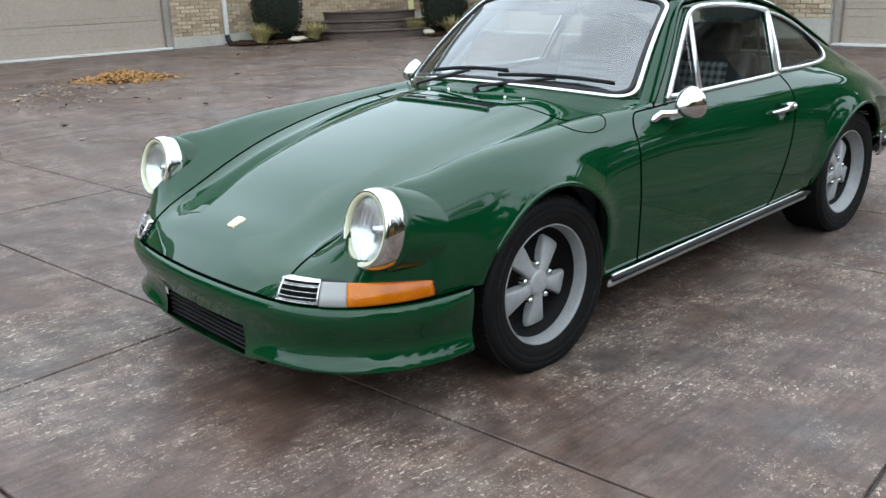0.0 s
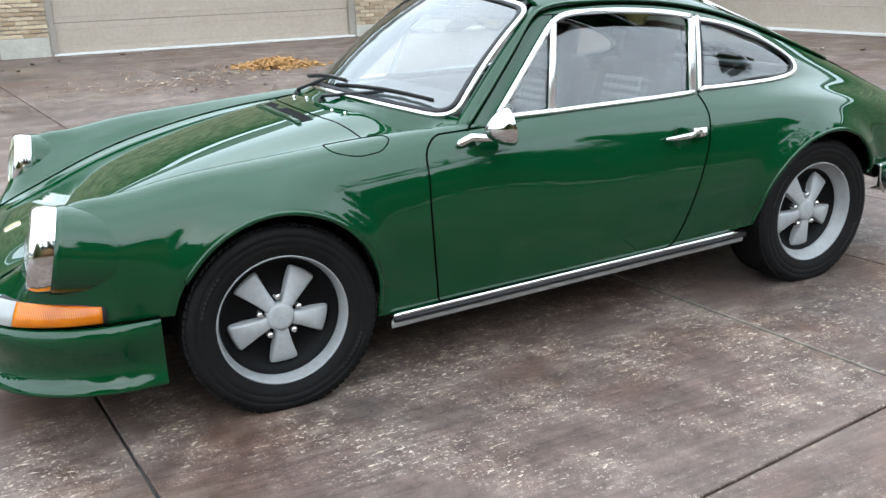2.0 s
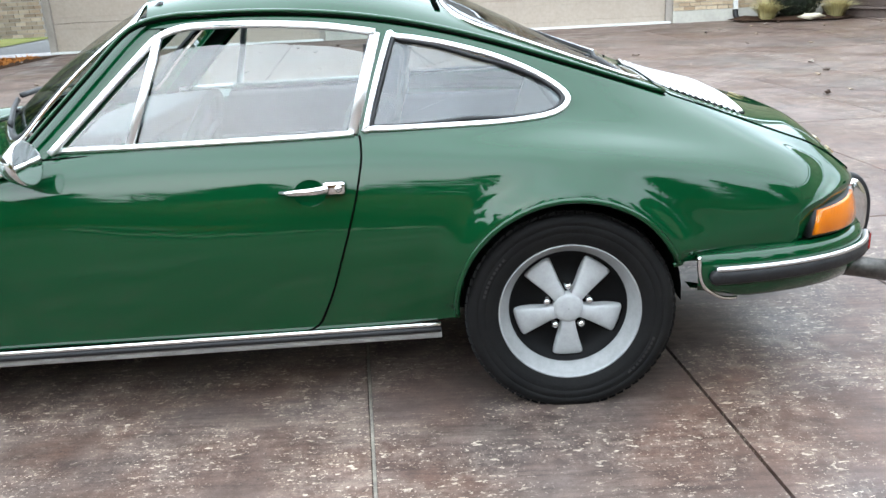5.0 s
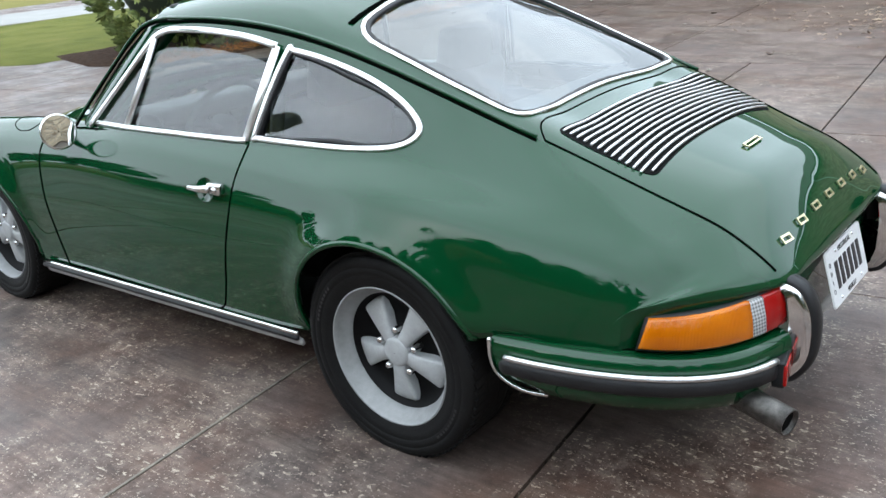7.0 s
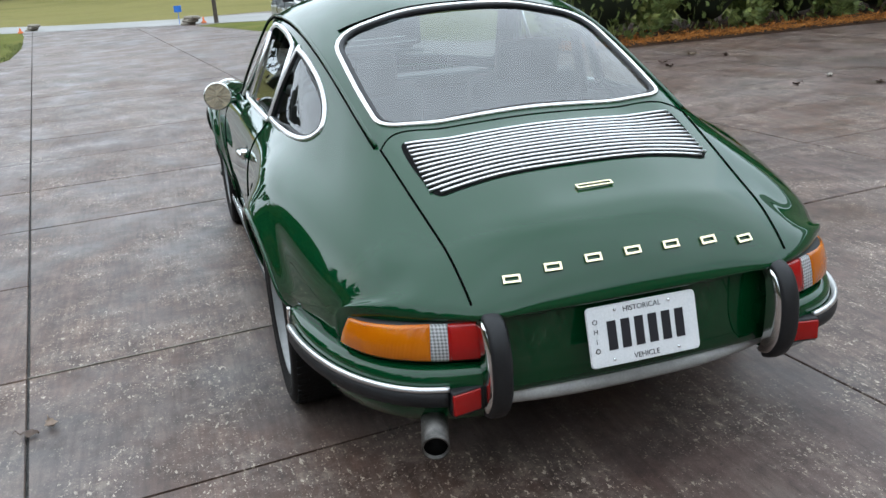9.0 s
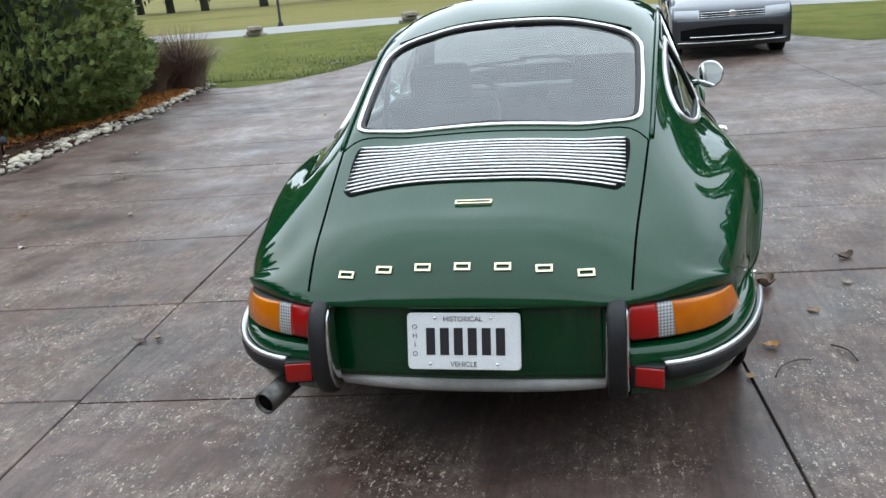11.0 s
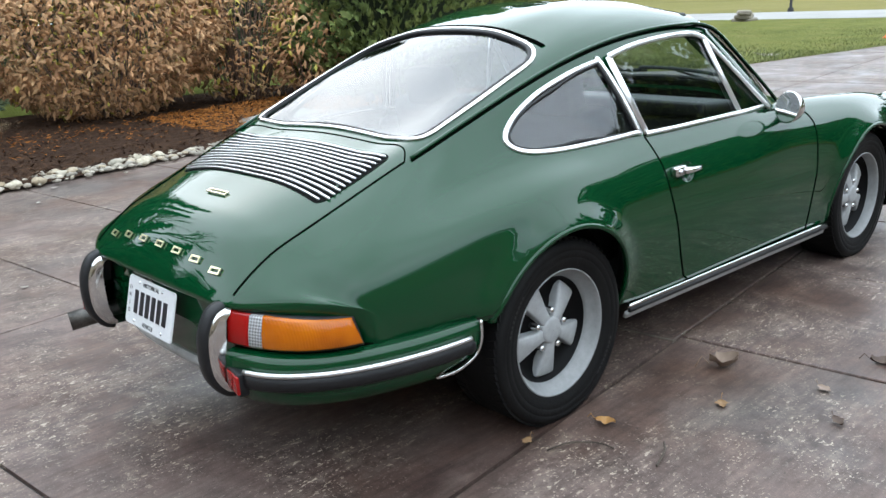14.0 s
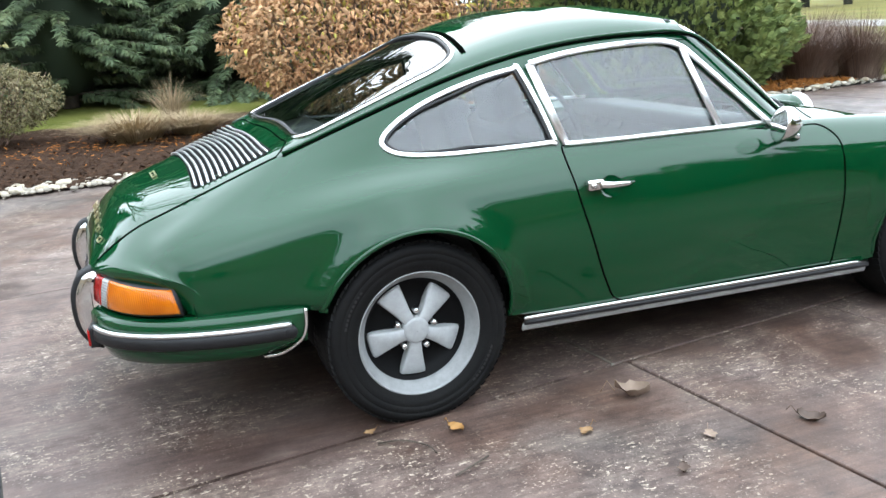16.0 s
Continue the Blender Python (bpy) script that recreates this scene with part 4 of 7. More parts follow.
for side in (-1, 1):
    rl = strip("rear_lamp", .34, 5.0, lambda t: .460, lambda t: .546 + .018 * t, .006, RUBBER, side, car, "amber, clear and red rear lamp", lean=.012, n=24, curve=tail, thick=.03, slant=.24)
    strip("amber_lens", .42, 3.18, lambda t: .467 + .003 * (1 - t), lambda t: .540 + .015 * t, .017, AMBER, side, rl, lean=.014, n=20, curve=tail, slant=.24)
    strip("reversing_lens", 3.18, 3.62, lambda t: .467, lambda t: .555, .017, CLEARRIB, side, rl, lean=.014, n=6, curve=tail)
    strip("red_lens", 3.62, 4.92, lambda t: .467, lambda t: .555 + .001 * t, .017, RED, side, rl, lean=.014, n=10, curve=tail)
    # bumper half with rubber strip
    bm = bmesh.new()
    rows = []
    for k in range(49):
        s = 6 * k / 48
        low = .300 + .03 * float(np.clip(1 - s / 1.2, 0, 1))
        prof = [(-.09, .455), (-.02, .452), (-.002, .446), (.006, .434), (.007, .412), (.005, .370), (.0, .345), (-.016, low + .012), (-.05, low), (-.12, low)]
        rows.append([bm.verts.new(tailb(s, o, side) + Vector((0, 0, z))) for o, z in prof])
    for ra, rb in zip(rows, rows[1:]):
        for i in range(len(ra) - 1):
            bm.faces.new((ra[i], ra[i + 1], rb[i + 1], rb[i]))
    bumper = part("rear_bumper", fix(bm), PAINT, car, "green rear bumper half with a rubber strip")
    ups = [(tailb(s, 1, side) - tailb(s, 0, side)) for s in np.linspace(.42, 5.35, 40)]
    trim("bumper_rubber", [tailb(s, .012, side) + Vector((0, 0, .386)) for s in np.linspace(.42, 5.35, 40)], ups, .022, .017, RUBBER, parent=bumper)
    trim("bumper_chrome", [tailb(s, .020, side) + Vector((0, 0, .411)) for s in np.linspace(.38, 5.38, 40)], [u + Vector((0, 0, .6)) for u in ups], .0075, .008, SLAT, parent=bumper)
    edge_pts = [tailb(s_, o_, side) + Vector((0, 0, z_)) for s_, o_, z_ in smooth_path([(.0, .010, .450), (.02, .012, .40), (.12, .010, .362), (.34, .004, .336), (.66, -.012, .312), (1.05, -.035, .300)], 4)]
    trim("bumper_edge", edge_pts, [(0, side, 0)] * len(edge_pts), .005, .005, CHROME, parent=bumper)
    bm = bmesh.new()
    lathe(bm, [(-.010, .022), (.010, .0215), (.016, .017), (.017, .001)], 20, "Y")
    bmesh.ops.transform(bm, matrix=Matrix.Translation(tailb(.42, .012, side) + Vector((0, 0, .386))) @ (Matrix.Identity(4) if side > 0 else Matrix.Rotation(math.pi, 4, "Z")), verts=bm.verts)
    part("strip_end", fix(bm), RUBBER, bumper)
    seam([tail(s, -.012, side) + Vector((0, 0, .453)) for s in np.linspace(0, 5, 16)] , .004)
    # reflector
    bm = bmesh.new()
    box(bm, (.03, .086, .066), tailb(5.68, .008, side) + Vector((0, 0, .376)), Matrix.Rotation(side * -.18, 4, "Z"), .006)
    ref = part("reflector", bm, RUBBER, car, "red rectangular reflector")
    bm = bmesh.new()
    box(bm, (.012, .074, .054), tailb(5.68, .022, side) + Vector((0, 0, .376)), Matrix.Rotation(side * -.18, 4, "Z"), .004)
    part("reflector_lens", bm, RED, ref)
    # over-rider: chrome plate with a rubber back
    arc = smooth_path([(3.205, .568), (3.243, .552), (3.270, .503), (3.277, .44), (3.268, .375), (3.237, .327), (3.205, .312)], 5)
    bm = bmesh.new()
    ya, yb = .364, .428
    # its sides curl forwards round the bumper
    rings = []
    for i, (x, z) in enumerate(arc):
        a, b = arc[max(i - 1, 0)], arc[min(i + 1, len(arc) - 1)]
        d = Vector((b[0] - a[0], 0, b[1] - a[1])).normalized()
        inw = Vector((d.z, 0, -d.x))
        inw = inw if inw.x < 0 else -inw
        deep = .018 + .034 * math.sin(math.pi * i / (len(arc) - 1))
        p = Vector((x, 0, z))
        row = []
        for y, k in ((ya - .004, deep), (ya, deep * .5), (ya + .004, .006), (ya + .012, 0), (yb - .012, 0), (yb - .004, .006), (yb, deep * .5), (yb + .004, deep)):
            row.append(bm.verts.new(p + inw * k + Vector((0, side * y, 0))))
        rings.append(row)
    for ra, rb in zip(rings, rings[1:]):
        for i in range(7):
            bm.faces.new((ra[i], ra[i + 1], rb[i + 1], rb[i]))
    guard = part("bumper_guard", fix(bm), CHROME, car, "chrome over-rider with a black rubber face")
    ups = []
    for i in range(len(arc)):
        a, b = arc[max(i - 1, 0)], arc[min(i + 1, len(arc) - 1)]
        ups.append(Vector((-(b[1] - a[1]), 0, b[0] - a[0])))
    trim("guard_rubber", [(x, side * .396, z) for x, z in arc], ups, .0245, .012, RUBBER, parent=guard)

# rear panel, plate and valance
bm = bmesh.new()
rows = []
for k in range(25):
    y = -.44 + .88 * k / 24
    prof = [(3.205, .574), (3.196, .560), (3.194, .545), (3.191, .47), (3.187, .40), (3.184, .355), (3.179, .335), (3.15, .322)]
    rows.append([bm.verts.new((x - .02 * (y / .4) ** 2, y, z)) for x, z in prof])
for ra, rb in zip(rows, rows[1:]):
    for i in range(len(ra) - 1):
        bm.faces.new((ra[i], ra[i + 1], rb[i + 1], rb[i]))
part("rear_panel", fix(bm), PAINT, car)
bm = bmesh.new()
rows = []
for k in range(25):
    y = -.50 + k / 24
    prof = [(3.172, .330), (3.182, .318), (3.178, .300), (3.158, .284), (3.08, .272)]
    rows.append([bm.verts.new((x - .07 * (abs(y) / .50) ** 3, y, z + .010 * (y / .50) ** 2)) for x, z in prof])
for ra, rb in zip(rows, rows[1:]):
    for i in range(len(ra) - 1):
        bm.faces.new((ra[i], ra[i + 1], rb[i + 1], rb[i]))
part("rear_valance", fix(bm), VALANCE, car, "pale grey strip under the tail")

plate_m = Matrix.Translation((3.233, -.003, .470)) @ Matrix.Rotation(math.radians(-15), 4, "Y")
bm = bmesh.new()
out_ = rounded([(-.1525, -.076), (.1525, -.076), (.1525, .076), (-.1525, .076)], .014, 5)
f0 = [bm.verts.new(plate_m @ Vector((0, y, z))) for y, z in out_]
f1 = [bm.verts.new(plate_m @ Vector((.004, y * .985, z * .975))) for y, z in out_]
bm.faces.new(f0)
bm.faces.new(f1[::-1])
for i in range(len(f0)):
    j = (i + 1) % len(f0)
    bm.faces.new((f0[i], f0[j], f1[j], f1[i]))
plate = part("number_plate", fix(bm), PLATE, car, "white number plate with black bars", False)


def lettering(words, size, m, parent, material, stretch=1.0):
    cu = bpy.data.curves.new("lettering", "FONT")
    cu.body, cu.size, cu.align_x, cu.align_y, cu.extrude = words, size, "CENTER", "CENTER", .0004
    tmp = bpy.data.objects.new("lettering", cu)
    me = bpy.data.meshes.new_from_object(tmp)
    bpy.data.objects.remove(tmp)
    bpy.data.curves.remove(cu)
    me.materials.clear()
    me.materials.append(material)
    me.transform(m @ Matrix.Diagonal((stretch, 1, 1, 1)))
    ob = new("lettering", me)
    ob.parent = parent
    return ob


face_m = plate_m @ Matrix.Translation((.0048, 0, 0)) @ Matrix.Rotation(math.pi / 2, 4, "Z") @ Matrix.Rotation(math.pi / 2, 4, "X")
lettering("HISTORICAL", .019, face_m @ Matrix.Translation((0, .059, 0)), plate, PLATEINK)
lettering("VEHICLE", .019, face_m @ Matrix.Translation((0, -.061, 0)), plate, PLATEINK)
for k, ch in enumerate("OHIO"):
    lettering(ch, .018, face_m @ Matrix.Translation((-.131, .038 - .024 * k, 0)), plate, PLATEINK)
for k in range(6):
    bm = bmesh.new()
    box(bm, (.002, .024, .072), plate_m @ Vector((.0045, -.088 + .0375 * k, 0)), Matrix.Rotation(math.radians(-15), 4, "Y"))
    part("plate_bar", bm, PLATEINK, plate, smooth=False)
for y, z in ((-.075, .062), (.075, .062), (-.09, -.06), (.09, -.06)):
    bm = bmesh.new()
    lathe(bm, [(0, .0042), (.003, .0036), (.0036, .0005)], 10, "X")
    bmesh.ops.transform(bm, matrix=plate_m @ Matrix.Translation((.004, y, z)), verts=bm.verts)
    part("plate_screw", fix(bm), POLISHED, plate)

# gold bars on the lid, plain hoops in place of letters
def hoop(bm, w, h, t, d):
    """A flat rectangular ring, w wide, h high, t broad, d deep, facing x."""
    rings = []
    for x, k in ((0, 0), (d, 0), (d, t), (0, t)):
        rings.append([bm.verts.new((x, sy * (w / 2 - k), sz * (h / 2 - k))) for sy, sz in ((-1, -1), (1, -1), (1, 1), (-1, 1))])
    for a, b in zip(rings, rings[1:]):
        for i in range(4):
            bm.faces.new((a[i], a[(i + 1) % 4], b[(i + 1) % 4], b[i]))
    fix(bm)


for k in range(7):
    y = -.325 + .1075 * k
    p = on_top(3.172, y, 0)
    n = smooth_normal(p)
    m = Matrix.Translation(p + n * .003) @ n.to_track_quat("X", "Z").to_matrix().to_4x4()
    bm = bmesh.new()
    hoop(bm, .044, .021, .0052, .004)
    bmesh.ops.transform(bm, matrix=m, verts=bm.verts)
    part("gold_bar", bm, GOLD, car, smooth=False)
p = on_top(2.965, .0, 0)
n = smooth_normal(p)
m = Matrix.Translation(p + n * .003) @ n.to_track_quat("X", "Z").to_matrix().to_4x4()
bm = bmesh.new()
hoop(bm, .105, .020, .0055, .004)
bmesh.ops.transform(bm, matrix=m, verts=bm.verts)
part("gold_bar", bm, GOLD, car, smooth=False)

# engine grille: bright slats over a dark sheet painted as a shaded opening
GRILLE = rounded([(2.596, 0), (2.602, .30), (2.610, .440), (2.70, .442), (2.850, .422), (2.878, .404), (2.868, .25), (2.864, 0), (2.868, -.25), (2.878, -.404), (2.850, -.422), (2.70, -.442), (2.610, -.440), (2.602, -.30)],
                 [.1, .1, .03, .05, .03, .02, .1, .1, .1, .02, .03, .05, .03, .1], 4)
grille = part("engine_grille", fill(shrink(bounds_every(GRILLE, .05), .008), lambda u, v: on_top(u, v, .0015), 6), DARK, car, "slatted bright engine grille")
SLATS = 13
for k in range(SLATS):
    t = (k + .5) / SLATS
    pts, ups = [], []
    for y in np.linspace(-.445, .445, 35):
        y = float(y)
        bow = .013 * (abs(y) / .43) ** 2
        x = 2.604 + .256 * t + bow
        wide = .446 - .021 * t - (.012 if k in (0, SLATS - 1) else 0)
        if abs(y) > wide:
            continue
        p = on_top(x, y, .005)
        pts.append(p)
        ups.append(smooth_normal(p) + Vector((.35, 0, 0)))
    trim("grille_slat", pts, ups, .0038, .0042, SLAT, parent=grille)

# exhaust
bm = bmesh.new()
path = [(3.02, -.50, .318), (3.12, -.525, .315), (3.20, -.548, .308), (3.285, -.572, .298)]
rings = tube(bm, path, .033, 24, caps=False)
end = Vector((3.285, -.572, .298))
d = (Vector(path[3]) - Vector(path[2])).normalized()
inner = [[bm.verts.new(v.co - (v.co - end) * .12 - d * k) for v in rings[-1]] for k in (0, .12)]
for ra, rb in ((rings[-1], inner[0]), (inner[0], inner[1])):
    for i in range(24):
        bm.faces.new((ra[i], ra[(i + 1) % 24], rb[(i + 1) % 24], rb[i]))
exhaust = part("exhaust_pipe", fix(bm), EXHAUST, car, "grey steel exhaust tail pipe")
# solid dark plug that paints the shade inside the pipe
bm = bmesh.new()
tube(bm, [Vector(path[1]), end - d * .012], .0288, 20)
part("bore_shade", bm, DARK, exhaust)

# rolled lips of the wheel arches
for ax, rr, dz, a0, a1 in ((AXLE_F, .326, .024, -12, 150), (AXLE_R, .328, .025, -2, 186)):
    for side in (-1, 1):
        pts = [on_side(ax + rr * math.cos(math.radians(a)), HUB + dz + rr * math.sin(math.radians(a)), side, -.002) for a in np.linspace(a0, a1, 50)]
        bm = bmesh.new()
        tube(bm, pts, .0085, 8)
        part("arch_lip", bm, PAINT, car)

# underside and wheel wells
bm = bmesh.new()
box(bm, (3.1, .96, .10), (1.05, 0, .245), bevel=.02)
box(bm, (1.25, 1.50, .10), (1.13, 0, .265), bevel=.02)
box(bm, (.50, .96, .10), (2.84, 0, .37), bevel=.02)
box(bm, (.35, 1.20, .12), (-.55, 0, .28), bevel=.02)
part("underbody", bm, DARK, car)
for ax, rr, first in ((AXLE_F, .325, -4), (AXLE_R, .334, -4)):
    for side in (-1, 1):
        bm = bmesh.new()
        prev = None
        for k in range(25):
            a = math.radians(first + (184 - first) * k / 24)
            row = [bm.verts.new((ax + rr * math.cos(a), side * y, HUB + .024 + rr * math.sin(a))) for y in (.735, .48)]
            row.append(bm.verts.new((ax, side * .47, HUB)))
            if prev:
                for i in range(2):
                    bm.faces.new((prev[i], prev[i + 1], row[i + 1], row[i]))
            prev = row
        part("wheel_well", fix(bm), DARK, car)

# ---- the car: wheels ----
def settle(bm):
    """Press the tyre flat where it bears on the ground."""
    for v in bm.verts:
        v.co.z = max(v.co.z, -HUB + .001)


def wheel_meshes():
    """A wheel round the y axis, outer face towards -y: meshes for tyre, rim, disc, spokes, cap, nuts."""
    made = {}
    bm = bmesh.new()
    lathe(bm, [(.100, .205), (.104, .220), (.114, .246), (.116, .274), (.110, .293), (.098, .2995), (.084, .3038), (.02, .3055), (-.05, .3055), (-.078, .3038), (-.091, .2995), (-.101, .295), (-.1065, .281), (-.1075, .270), (-.1062, .2685), (-.1062, .267), (-.1072, .2655), (-.1060, .248), (-.1047, .2465), (-.1047, .2445), (-.1052, .243), (-.100, .227), (-.096, .216), (-.094, .2085), (-.089, .204)], 72)
    settle(bm)
    # tread blocks cut as shallow grooves round the edge
    made["tyre"] = fix(bm)
    bm = bmesh.new()
    lathe(bm, [(.085, .207), (-.084, .2065), (-.0925, .2085), (-.0960, .2065), (-.0945, .2025), (-.082, .199), (-.070, .190), (-.058, .182), (-.050, .1755), (-.030, .174), (.03, .172), (.085, .180)], 72)
    made["rim"] = fix(bm)
    bm = bmesh.new()
    lathe(bm, [(.085, .207), (-.084, .2065), (-.0925, .2085), (-.0960, .2065), (-.0945, .2025), (-.084, .2005), (-.074, .1965), (-.062, .1935), (-.050, .1915), (-.030, .190), (.03, .188), (.085, .190)], 72)
    made["front_rim"] = fix(bm)
    bm = bmesh.new()
    lathe(bm, [(-.052, .1912), (-.034, .180), (-.016, .150), (-.012, .105), (-.020, .075), (-.030, .05), (-.030, .002)], 60)
    made["front_dish"] = fix(bm)
    bm = bmesh.new()
    lathe(bm, [(-.046, .1755), (-.030, .165), (-.016, .140), (-.012, .105), (-.020, .075), (-.030, .05), (-.030, .002)], 60)
    made["dish"] = fix(bm)
    bm = bmesh.new()
    # a petal spoke: narrow at the hub, broad at the rim, rounded
    outline = rounded([(.034, -.020), (.075, -.025), (.152, -.046), (.1585, -.038), (.1615, .0), (.1585, .038), (.152, .046), (.075, .025), (.034, .020)], [0, .03, .012, .01, .02, .01, .012, .03, 0], 4)
    def lift(r):
        return -.053 + .020 * ((r - .03) / .13) ** 1.6
    outer = [bm.verts.new((r, lift(r) + .010, w)) for r, w in outline]
    mid = [bm.verts.new((.034 + (r - .034) * .985, lift(r) + .002, w * .95)) for r, w in outline]
    topv = [bm.verts.new((.034 + (r - .034) * .955, lift(r) - .003, w * .80)) for r, w in outline]
    deep = [bm.verts.new((r, lift(r) + .034, w * 1.02)) for r, w in outline]
    n = len(outline)
    for ra, rb in ((deep, outer), (outer, mid), (mid, topv)):
        for i in range(n - 1):
            bm.faces.new((ra[i], ra[i + 1], rb[i + 1], rb[i]))
    bm.faces.new(topv)
    made["spoke"] = fix(bm)
    bm = bmesh.new()
    lathe(bm, [(-.020, .046), (-.050, .0455), (-.058, .042), (-.0615, .033), (-.063, .017), (-.0635, .001)], 32)
    made["cap"] = fix(bm)
    bm = bmesh.new()
    lathe(bm, [(-.020, .0115), (-.050, .0105), (-.056, .0085), (-.058, .003), (-.058, .0005)], 12)
    bmesh.ops.translate(bm, vec=(.066, 0, 0), verts=bm.verts)
    made["nut"] = fix(bm)
    bm = bmesh.new()
    for k in range(72):
        a = 2 * math.pi * k / 72
        for y0, tilt in ((-.075, .25), (-.028, 0), (.032, 0), (.080, -.25)):
            m = Matrix.Rotation(a, 4, "Y") @ Matrix.Translation((.2985, y0, 0)) @ Matrix.Rotation(tilt, 4, "X")
            box(bm, (.0145, .034, .0205), (0, 0, 0))
            bmesh.ops.transform(bm, matrix=m, verts=list(bm.verts)[-8:])
    settle(bm)
    made["tread"] = bm
    bm = bmesh.new()
    rnd = random.Random(5)
    for a0, count in ((.35, 9), (3.4, 9)):
        for k in range(count):
            a = a0 + k * .06
            m = Matrix.Rotation(a, 4, "Y") @ Matrix.Translation((.2570, -.1062, 0))
            box(bm, (.0095, .0012, .008 + .004 * rnd.random()))
            bmesh.ops.transform(bm, matrix=m, verts=list(bm.verts)[-8:])
    made["marks"] = bm
    return made


WMAT = {"front_rim": RIMSILVER, "front_dish": WHEELBLACK, "tyre": TYRE, "rim": RIMSILVER, "dish": WHEELBLACK, "spoke": SILVER, "cap": SILVER, "nut": POLISHED, "tread": TYRE, "marks": mat("tyre_mark", (.007, .007, .0075), .5)}
wheel_data = {}
for key, bm in wheel_meshes().items():
    me = bpy.data.meshes.new(key)
    bm.to_mesh(me)
    bm.free()
    me.materials.append(WMAT[key])
    if key not in ("tread", "marks"):
        me.shade_smooth()
    wheel_data[key] = me


def wheel(x, side, spin, face):
    m = Matrix.Translation((x, side * face, HUB)) @ (Matrix.Rotation(math.pi, 4, "Z") if side > 0 else Matrix.Identity(4)) @ Matrix.Rotation(spin, 4, "Y")
    front = "front_" if x < 1 else ""
    rim = new("wheel", wheel_data[front + "rim"])
    rim.parent, rim.matrix_basis = car, m
    rim["label"] = "silver five-spoke alloy wheel with a black tyre"
    for key, name in (("tyre", "tyre"), (front + "dish", "wheel_dish"), ("cap", "hub_cap"), ("tread", "tread"), ("marks", "sidewall_mark")):
        o = new(name, wheel_data[key])
        o.parent = rim
        o.matrix_basis = Matrix.Rotation(-spin, 4, "Y")
        if key in ("tread", "marks"):
            tagged(o, kind="stuff")
    for k in range(5):
        o = new("spoke", wheel_data["spoke"])
        o.parent, o.matrix_basis = rim, Matrix.Rotation(k * 2 * math.pi / 5, 4, "Y")
        o = new("wheel_nut", wheel_data["nut"])
        o.parent, o.matrix_basis = rim, Matrix.Rotation((k + .5) * 2 * math.pi / 5, 4, "Y")


wheel(AXLE_F, -1, math.radians(88), .690)
wheel(AXLE_R, -1, math.radians(90), .698)
wheel(AXLE_F, 1, math.radians(100), .690)
wheel(AXLE_R, 1, math.radians(95), .698)

# ---- the car: cabin ----
def seat(y):
    bm = bmesh.new()
    box(bm, (.50, .47, .14), (1.34, y, .40), Matrix.Rotation(-.08, 4, "Y"), .05, 3)
    s = part("front_seat", bm, VINYL, car, "black front seat with cloth centre")
    bm = bmesh.new()
    box(bm, (.13, .46, .52), (1.66, y, .66), Matrix.Rotation(.28, 4, "Y"), .05, 3)
    part("seat_back", bm, VINYL, s)
    bm = bmesh.new()
    box(bm, (.05, .26, .42), (1.595, y, .665), Matrix.Rotation(.28, 4, "Y"), .02, 2)
    part("seat_insert", bm, CLOTH, s, "grey checked cloth")
    bm = bmesh.new()
    box(bm, (.10, .25, .17), (1.745, y, .955), Matrix.Rotation(.2, 4, "Y"), .04, 3)
    part("headrest", bm, VINYL, s)


seat(-.33)
seat(.33)
bm = bmesh.new()
box(bm, (.34, 1.10, .10), (2.05, 0, .52), None, .03)
box(bm, (.10, 1.06, .34), (2.26, 0, .68), Matrix.Rotation(.35, 4, "Y"), .03)
part("rear_seat", bm, VINYL, car, "black folding rear seats")
bm = bmesh.new()
box(bm, (.36, 1.10, .03), (2.44, 0, .835), Matrix.Rotation(.12, 4, "Y"), .01)
part("parcel_shelf", bm, VINYL, car)
bm = bmesh.new()
box(bm, (.28, .98, .07), (.82, 0, .792), Matrix.Rotation(-.06, 4, "Y"), .03, 3)
box(bm, (.12, 1.14, .22), (.87, 0, .66), None, .03, 3)
dash = part("dashboard", bm, VINYL, car, "black padded dashboard")
bm = bmesh.new()
for k in range(5):
    lathe(bm, [(.0, .052), (.014, .052), (.016, .046), (.010, .044), (.010, .001)], 24, "X", (.925, -.55 + .105 * k, .775))
part("gauge", fix(bm), RUBBER, dash)
bm = bmesh.new()
ring_pts = [(1.13 + .028 * math.sin(a) * 2.2, -.34 + .19 * math.cos(a), .745 + .175 * math.sin(a)) for a in np.linspace(0, 2 * math.pi, 40)[:-1]]
tube(bm, ring_pts, .0135, 8, True)
wheel_ = part("steering_wheel", bm, RUBBER, car, "black four-spoke steering wheel")
bm = bmesh.new()
for a in (.35, 2.79, 4.0, 5.4):
    tube(bm, [(1.12, -.34, .745), (1.13 + .0616 * math.sin(a), -.34 + .18 * math.cos(a), .745 + .165 * math.sin(a))], .011, 6)
lathe(bm, [(-.04, .05), (.01, .05), (.02, .03), (.021, .001)], 24, "X", (1.12, -.34, .745))
tube(bm, [(1.10, -.34, .735), (.85, -.34, .66)], .025, 10)
part("wheel_hub", fix(bm), RUBBER, wheel_)
bm = bmesh.new()
box(bm, (.03, .22, .06), (.985, 0, 1.135), Matrix.Rotation(-.15, 4, "Y"), .012)
tube(bm, [(.99, 0, 1.15), (1.01, 0, 1.21)], .007, 8)
part("rear_view_mirror", bm, RUBBER, car, "black interior mirror")
